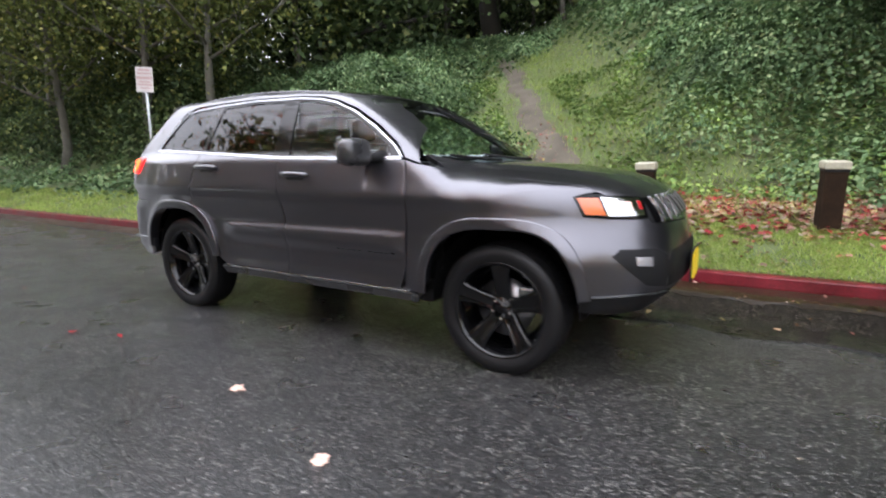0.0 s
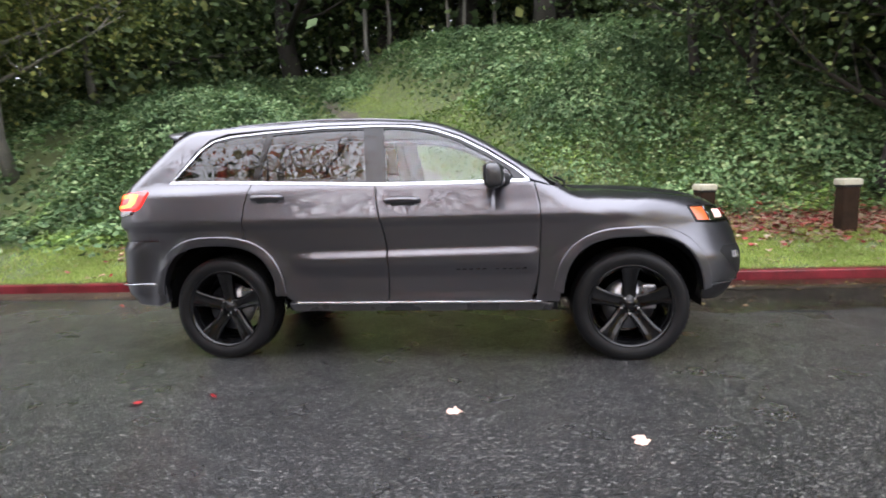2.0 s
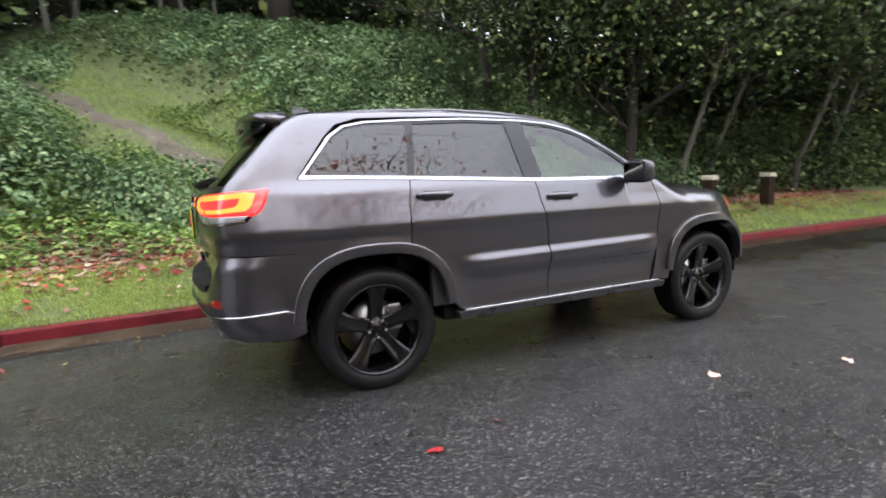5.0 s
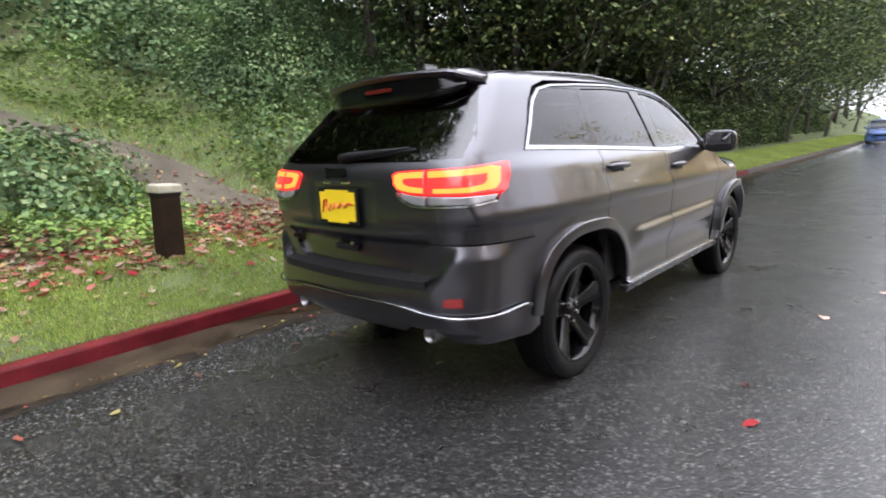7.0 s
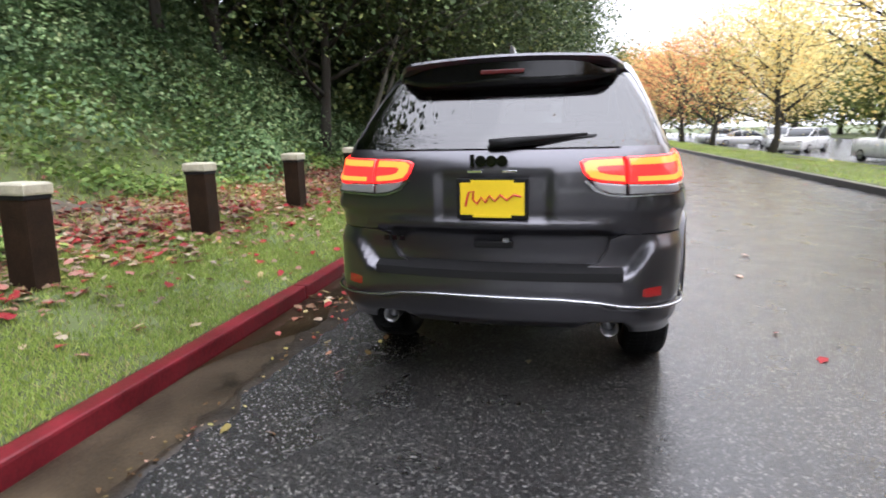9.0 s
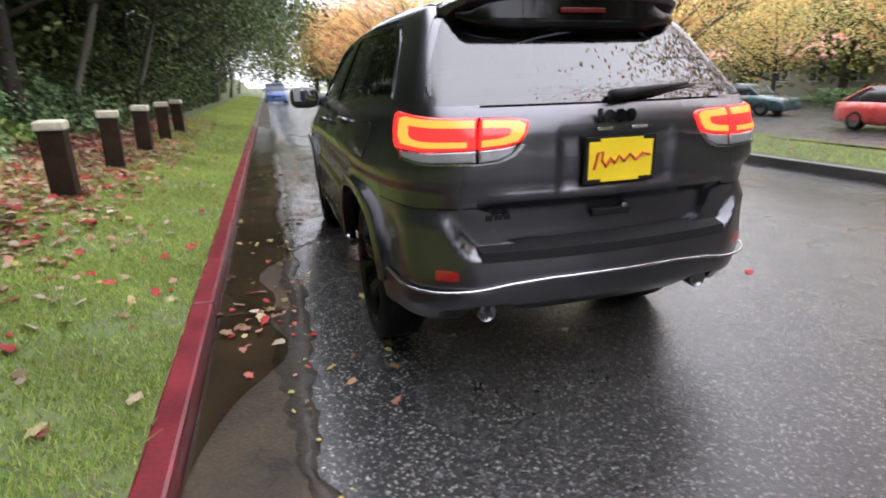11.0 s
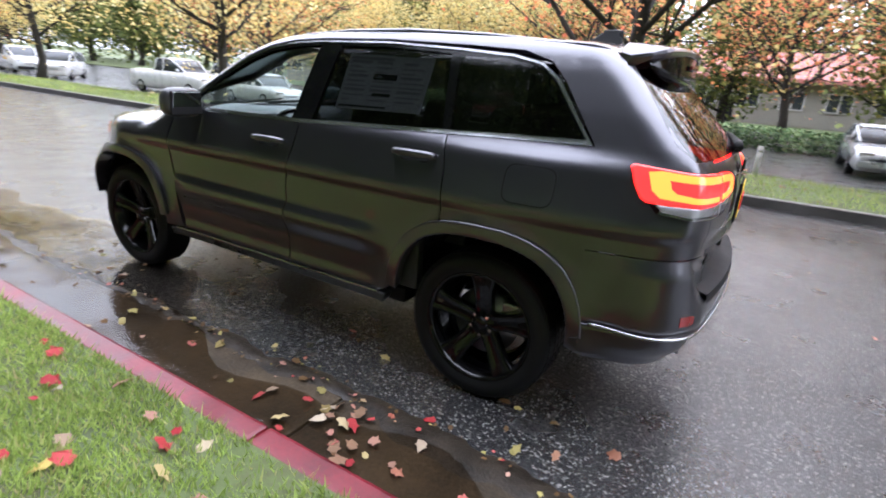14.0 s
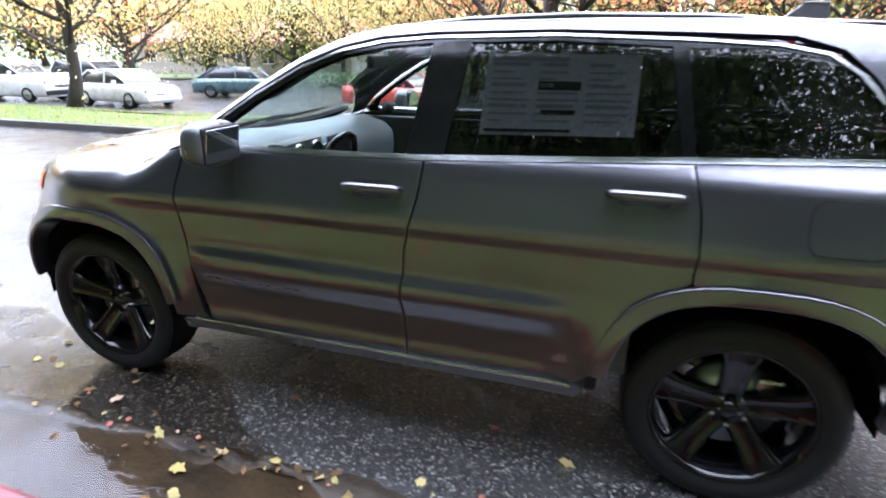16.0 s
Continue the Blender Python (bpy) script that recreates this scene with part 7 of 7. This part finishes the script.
# price sheet behind the rear door glass
q0 = project("side", [(-0.46, 1.36), (-1.00, 1.375), (-1.00, 1.64), (-0.46, 1.645)], 1.0)
n0 = field_normal(q0)
q0 = q0 - n0 * 0.022
vs = [tuple(q) for q in q0] + [tuple(q - n * 0.0006) for q, n in zip(q0, n0)]
sheet_ob = raw_part("price_sheet", vs, [(0, 1, 2, 3), (7, 6, 5, 4)], MAT["paper"], car, "printed price sheet inside the rear side glass")


def on_sheet(u0, v0, u1, v1, material, lift=0.0012):
    A, B, C, D = (Vector(q) for q in q0)
    out = Vector(n0[0])
    f = lambda u, v: (A.lerp(B, u).lerp(D.lerp(C, u), v)) + out * lift
    vs = [tuple(f(u0, v0)), tuple(f(u1, v0)), tuple(f(u1, v1)), tuple(f(u0, v1))]
    raw_part("print_bar", vs, [(0, 1, 2, 3)], material, sheet_ob)


r3 = np.random.default_rng(9)
on_sheet(0.03, 0.90, 0.55, 0.955, MAT["grey_ink"])
on_sheet(0.03, 0.04, 0.60, 0.075, MAT["black_ink"])
for c in range(3):
    for k in range(9):
        u = 0.04 + 0.32 * c
        v = 0.84 - 0.085 * k
        on_sheet(u, v, u + 0.10 + 0.18 * float(r3.uniform()), v + 0.028 + 0.02 * (k % 3 == 0), MAT["grey_ink"])
on_sheet(0.36, 0.55, 0.64, 0.66, MAT["black_ink"])
on_sheet(0.40, 0.25, 0.62, 0.31, MAT["black_ink"])



# ---- parked cars and buildings across the road ----
def loft_x(rows):
    """Skin over cross sections along x: each row is x and a list of (y, z), mirrored."""
    vs, fs = [], []
    k = None
    for x, half in rows:
        ring = [(x, y, z) for y, z in half] + [(x, -y, z) for y, z in half[::-1]]
        k = len(ring)
        vs += ring
    for i in range(len(rows) - 1):
        for j in range(k):
            j2 = (j + 1) % k
            fs.append((i * k + j, i * k + j2, (i + 1) * k + j2, (i + 1) * k + j))
    fs.append(tuple(range(k - 1, -1, -1)))
    fs.append(tuple(range((len(rows) - 1) * k, len(rows) * k)))
    return vs, fs


def parked_car(name, label, paint, at, heading, kind="sedan", group="parked cars"):
    c = empty(name, label, "car", at, group)
    c.rotation_euler = (0, 0, radians(heading))
    H, hood, belt, L = {"sedan": (1.44, 0.88, 0.95, 4.6), "van": (2.35, 1.25, 1.35, 5.4), "pickup": (1.8, 1.12, 1.18, 5.5), "suv": (1.7, 1.05, 1.12, 4.6)}[kind]
    W, h = 0.9 if kind != "van" else 0.98, L / 2
    sec = lambda w, zt: [(w * 0.90, 0.22), (w, 0.35), (w * 1.0, zt * 0.72), (w * 0.95, zt * 0.96), (w * 0.80, zt)]
    body = [(-h, sec(W * 0.86, belt * 0.90)), (-h + 0.08, sec(W * 0.95, belt * 0.96)), (-h + 0.7, sec(W, belt)), (0, sec(W, belt)), (h - 1.25, sec(W, belt)), (h - 0.9, sec(W, hood)), (h - 0.25, sec(W * 0.95, hood * 0.93)), (h - 0.05, sec(W * 0.88, hood * 0.80)), (h, sec(W * 0.80, hood * 0.68))]
    raw_part("body", *loft_x(body), paint, c, smooth=True)
    if kind == "sedan":
        cab = [(-h + 0.35, belt), (-h + 1.15, H - 0.04), (-0.1, H), (0.55, H - 0.06), (h - 1.2, belt)]
    elif kind == "pickup":
        cab = [(-0.7, belt), (-0.6, H - 0.02), (0.2, H), (0.65, H - 0.06), (h - 1.35, belt)]
    elif kind == "van":
        cab = [(-h + 0.05, belt), (-h + 0.12, H - 0.03), (0.4, H), (1.1, H - 0.12), (h - 0.75, belt)]
    else:
        cab = [(-h + 0.1, belt), (-h + 0.45, H - 0.03), (0, H), (0.5, H - 0.05), (h - 1.25, belt)]
    rows = []
    for x, z in cab:
        t = (z - belt) / (H - belt)
        w = W * (0.93 - 0.17 * t)
        rows.append((x, [(W * 0.93, belt - 0.03), (w, z - 0.005), (w * 0.9, z)]))
    raw_part("glasshouse", *loft_x(rows), MAT["dark_window"], c, "dark windows", True)
    r2_ = [(x, [(W * 0.775, z - 0.03), (W * 0.76, z + 0.012), (W * 0.6, z + 0.025)]) for x, z in cab[1:-1]]
    raw_part("roof", *loft_x(r2_), paint, c, smooth=True)
    for s in (1, -1):
        for (x0, z0), (x1, z1) in zip(cab, cab[1:]):
            if abs(z1 - z0) > 0.2:
                raw_part("pillar", *tube([(x0, s * W * 0.92, z0), (x1, s * W * 0.77, z1)], 0.035, 6), paint, c)
        raw_part("pillar", *tube([(-0.05, s * W * 0.925, belt), (-0.1, s * W * 0.775, H - 0.02)], 0.035, 6), paint, c)
        part("headlight", box_bm(0.10, 0.36, 0.14, (h - 0.08, s * W * 0.66, hood * 0.76), 0.03), MAT["clear_lens"], c, "clear headlight")
        part("tail_light", box_bm(0.06, 0.30, 0.14, (-h + 0.02, s * W * 0.66, belt * 0.80), 0.02), MAT["red_lens"], c, "red tail light")
        part("mirror", box_bm(0.10, 0.17, 0.13, (h - 1.55, s * (W + 0.08), belt + 0.06), 0.03), paint, c)
        for x in (h - 0.95, -h + 0.95):
            w = new("wheel")
            w.parent = c
            w.location = (x, s * (W - 0.10), 0.32)
            w.rotation_euler = (0, 0, 0 if s > 0 else math.pi)
            raw_part("tyre", *lathe([(0.20, -0.1), (0.30, -0.1), (0.32, -0.06), (0.32, 0.08), (0.30, 0.115), (0.21, 0.11)], 24), MAT["rubber"], w, smooth=True)
            raw_part("rim", *lathe([(0.0, 0.10), (0.06, 0.10), (0.12, 0.085), (0.20, 0.10), (0.21, 0.09)], 20), MAT["steel"], w, "silver rim", True)
    part("grille", box_bm(0.04, 0.8, 0.16, (h - 0.02, 0, hood * 0.60), 0.02), MAT["trim"], c, "black grille")
    part("bumper", box_bm(0.14, W * 1.75, 0.22, (h - 0.04, 0, 0.40), 0.05), MAT["trim"] if kind in ("van", "pickup") else paint, c)
    return c


LOT = 0.02
parked_car("van", "white panel van parked facing the road", MAT["white_paint"], (1.6, -21.5, LOT), 90, "van")
parked_car("parked_car", "silver sedan parked facing the road", MAT["silver_paint"], (-5.6, -18.6, LOT), 90, "sedan")
parked_car("parked_car", "white sedan parked behind the street tree", MAT["white_paint"], (18.6, -15.2, LOT), 172, "sedan")
parked_car("pickup_truck", "silver-white pickup truck in the parking lot", MAT["white_paint"], (25.5, -15.4, LOT), 186, "pickup")
parked_car("parked_car", "white estate car in the parking lot", MAT["white_paint"], (25.0, -19.5, LOT), 180, "suv")
parked_car("parked_car", "dark teal sedan in the wet parking lot", MAT["teal_paint"], (17.2, -21.0, LOT), 196, "sedan")
parked_car("parked_car", "red sedan in the parking lot", MAT["red_paint"], (7.4, -17.8, LOT), 170, "sedan")
parked_car("parked_car", "white sedan in the parking lot row", MAT["white_paint"], (38.0, -15.5, LOT), 140, "suv")
parked_car("pickup_truck", "white pickup truck in the parking lot row", MAT["white_paint"], (45.0, -16.0, LOT), 170, "pickup")
parked_car("parked_car", "white sedan further along the parking lot", MAT["white_paint"], (54.0, -15.5, LOT), 90, "sedan")
parked_car("parked_car", "pale sedan at the end of the row", MAT["silver_paint"], (62.0, -15.5, LOT), 90, "suv")
parked_car("parked_car", "blue sedan parked at the near kerb facing back", MAT["blue_paint"], (46.0, 0.6, 0.0), 180, "suv", "cars at the kerb")
parked_car("parked_car", "pale sedan parked behind the blue car", MAT["silver_paint"], (54.0, 0.6, 0.0), 180, "sedan", "cars at the kerb")


def building(name, label, at, sx, sy, wall_h, roof_h, roof_key, n_win):
    b = empty(name, label, "building", at)
    wall = part("wall", box_bm(sx, sy, wall_h, (0, 0, wall_h / 2), 0.02), MAT["wall"], b)
    o = 0.8
    vs = [(-sx / 2 - o, -sy / 2 - o, wall_h), (sx / 2 + o, -sy / 2 - o, wall_h), (sx / 2 + o, sy / 2 + o, wall_h), (-sx / 2 - o, sy / 2 + o, wall_h), (-sx / 2 + sy * 0.3, 0, wall_h + roof_h), (sx / 2 - sy * 0.3, 0, wall_h + roof_h)]
    vs += [(x, y, z - 0.25) for x, y, z in vs[:4]]
    fs = [(0, 1, 5, 4), (2, 3, 4, 5), (1, 2, 5), (3, 0, 4), (0, 6, 7, 1), (1, 7, 8, 2), (2, 8, 9, 3), (3, 9, 6, 0), (6, 9, 8, 7)]
    raw_part("roof", vs, fs, MAT[roof_key], b)
    for i in range(n_win):
        x = -sx / 2 + sx * (i + 0.5) / n_win
        w = part("window", box_bm(1.5, 0.12, 1.3, (x, sy / 2 + 0.03, wall_h * 0.55), 0.02), MAT["sign"], b, "white framed window")
        for d in (-0.36, 0.36):
            part("pane", box_bm(0.62, 0.06, 1.12, (x + d, sy / 2 + 0.075, wall_h * 0.55)), MAT["dark_window"], w)
    part("door", box_bm(1.0, 0.1, 2.1, (sx * 0.12, sy / 2 + 0.03, 1.05), 0.02), MAT["trim"], b)
    return b


building("low_building", "long beige building with a pale red roof behind the lot", (34, -47, 0.1), 24, 9, 3.0, 2.4, "roof", 7)
building("low_building", "grey-beige building with windows behind the trees", (-2, -47, 0.1), 22, 9, 3.2, 2.0, "roof", 8)
building("low_building", "beige building with a flat eave beyond the lot", (-26, -37, 0.1), 24, 9, 3.2, 1.6, "roof", 7)


def hedge(at, sx, sy, sz, n):
    r = np.random.default_rng(int(abs(at[0]) * 10))
    p = r.uniform(-0.5, 0.5, (n, 3)) * np.array([sx, sy, sz]) + np.array([0, 0, sz / 2])
    v, f = leaves(r, p, 0.14, 0.5, 1.3)
    h = mesh_obj("hedge", v, f, MAT["ivy"])
    h.location = (at[0], at[1], at[2] + float(far_fall(at[1])))
    return tagged(h, "clipped green hedge by the parking lot", "hedge", "hedges by the lot")


hedge((-6, -22.5, 0.02), 14, 1.2, 0.9, 9000)
hedge((12, -29, 0.02), 16, 1.4, 1.0, 8000)
for x in (-0.7, -2.4):
    m_ = empty("marker_post", "short white marker post beside the lot", "post", (x, -13.2, 0.10), "marker posts")
    raw_part("post", *tube([(0, 0, -0.1), (0, 0, 0.75)], 0.07, 10), MAT["sign"], m_, smooth=True)
    raw_part("band", *tube([(0, 0, 0.60), (0, 0, 0.68)], 0.074, 10), MAT["grey_ink"], m_, smooth=True)
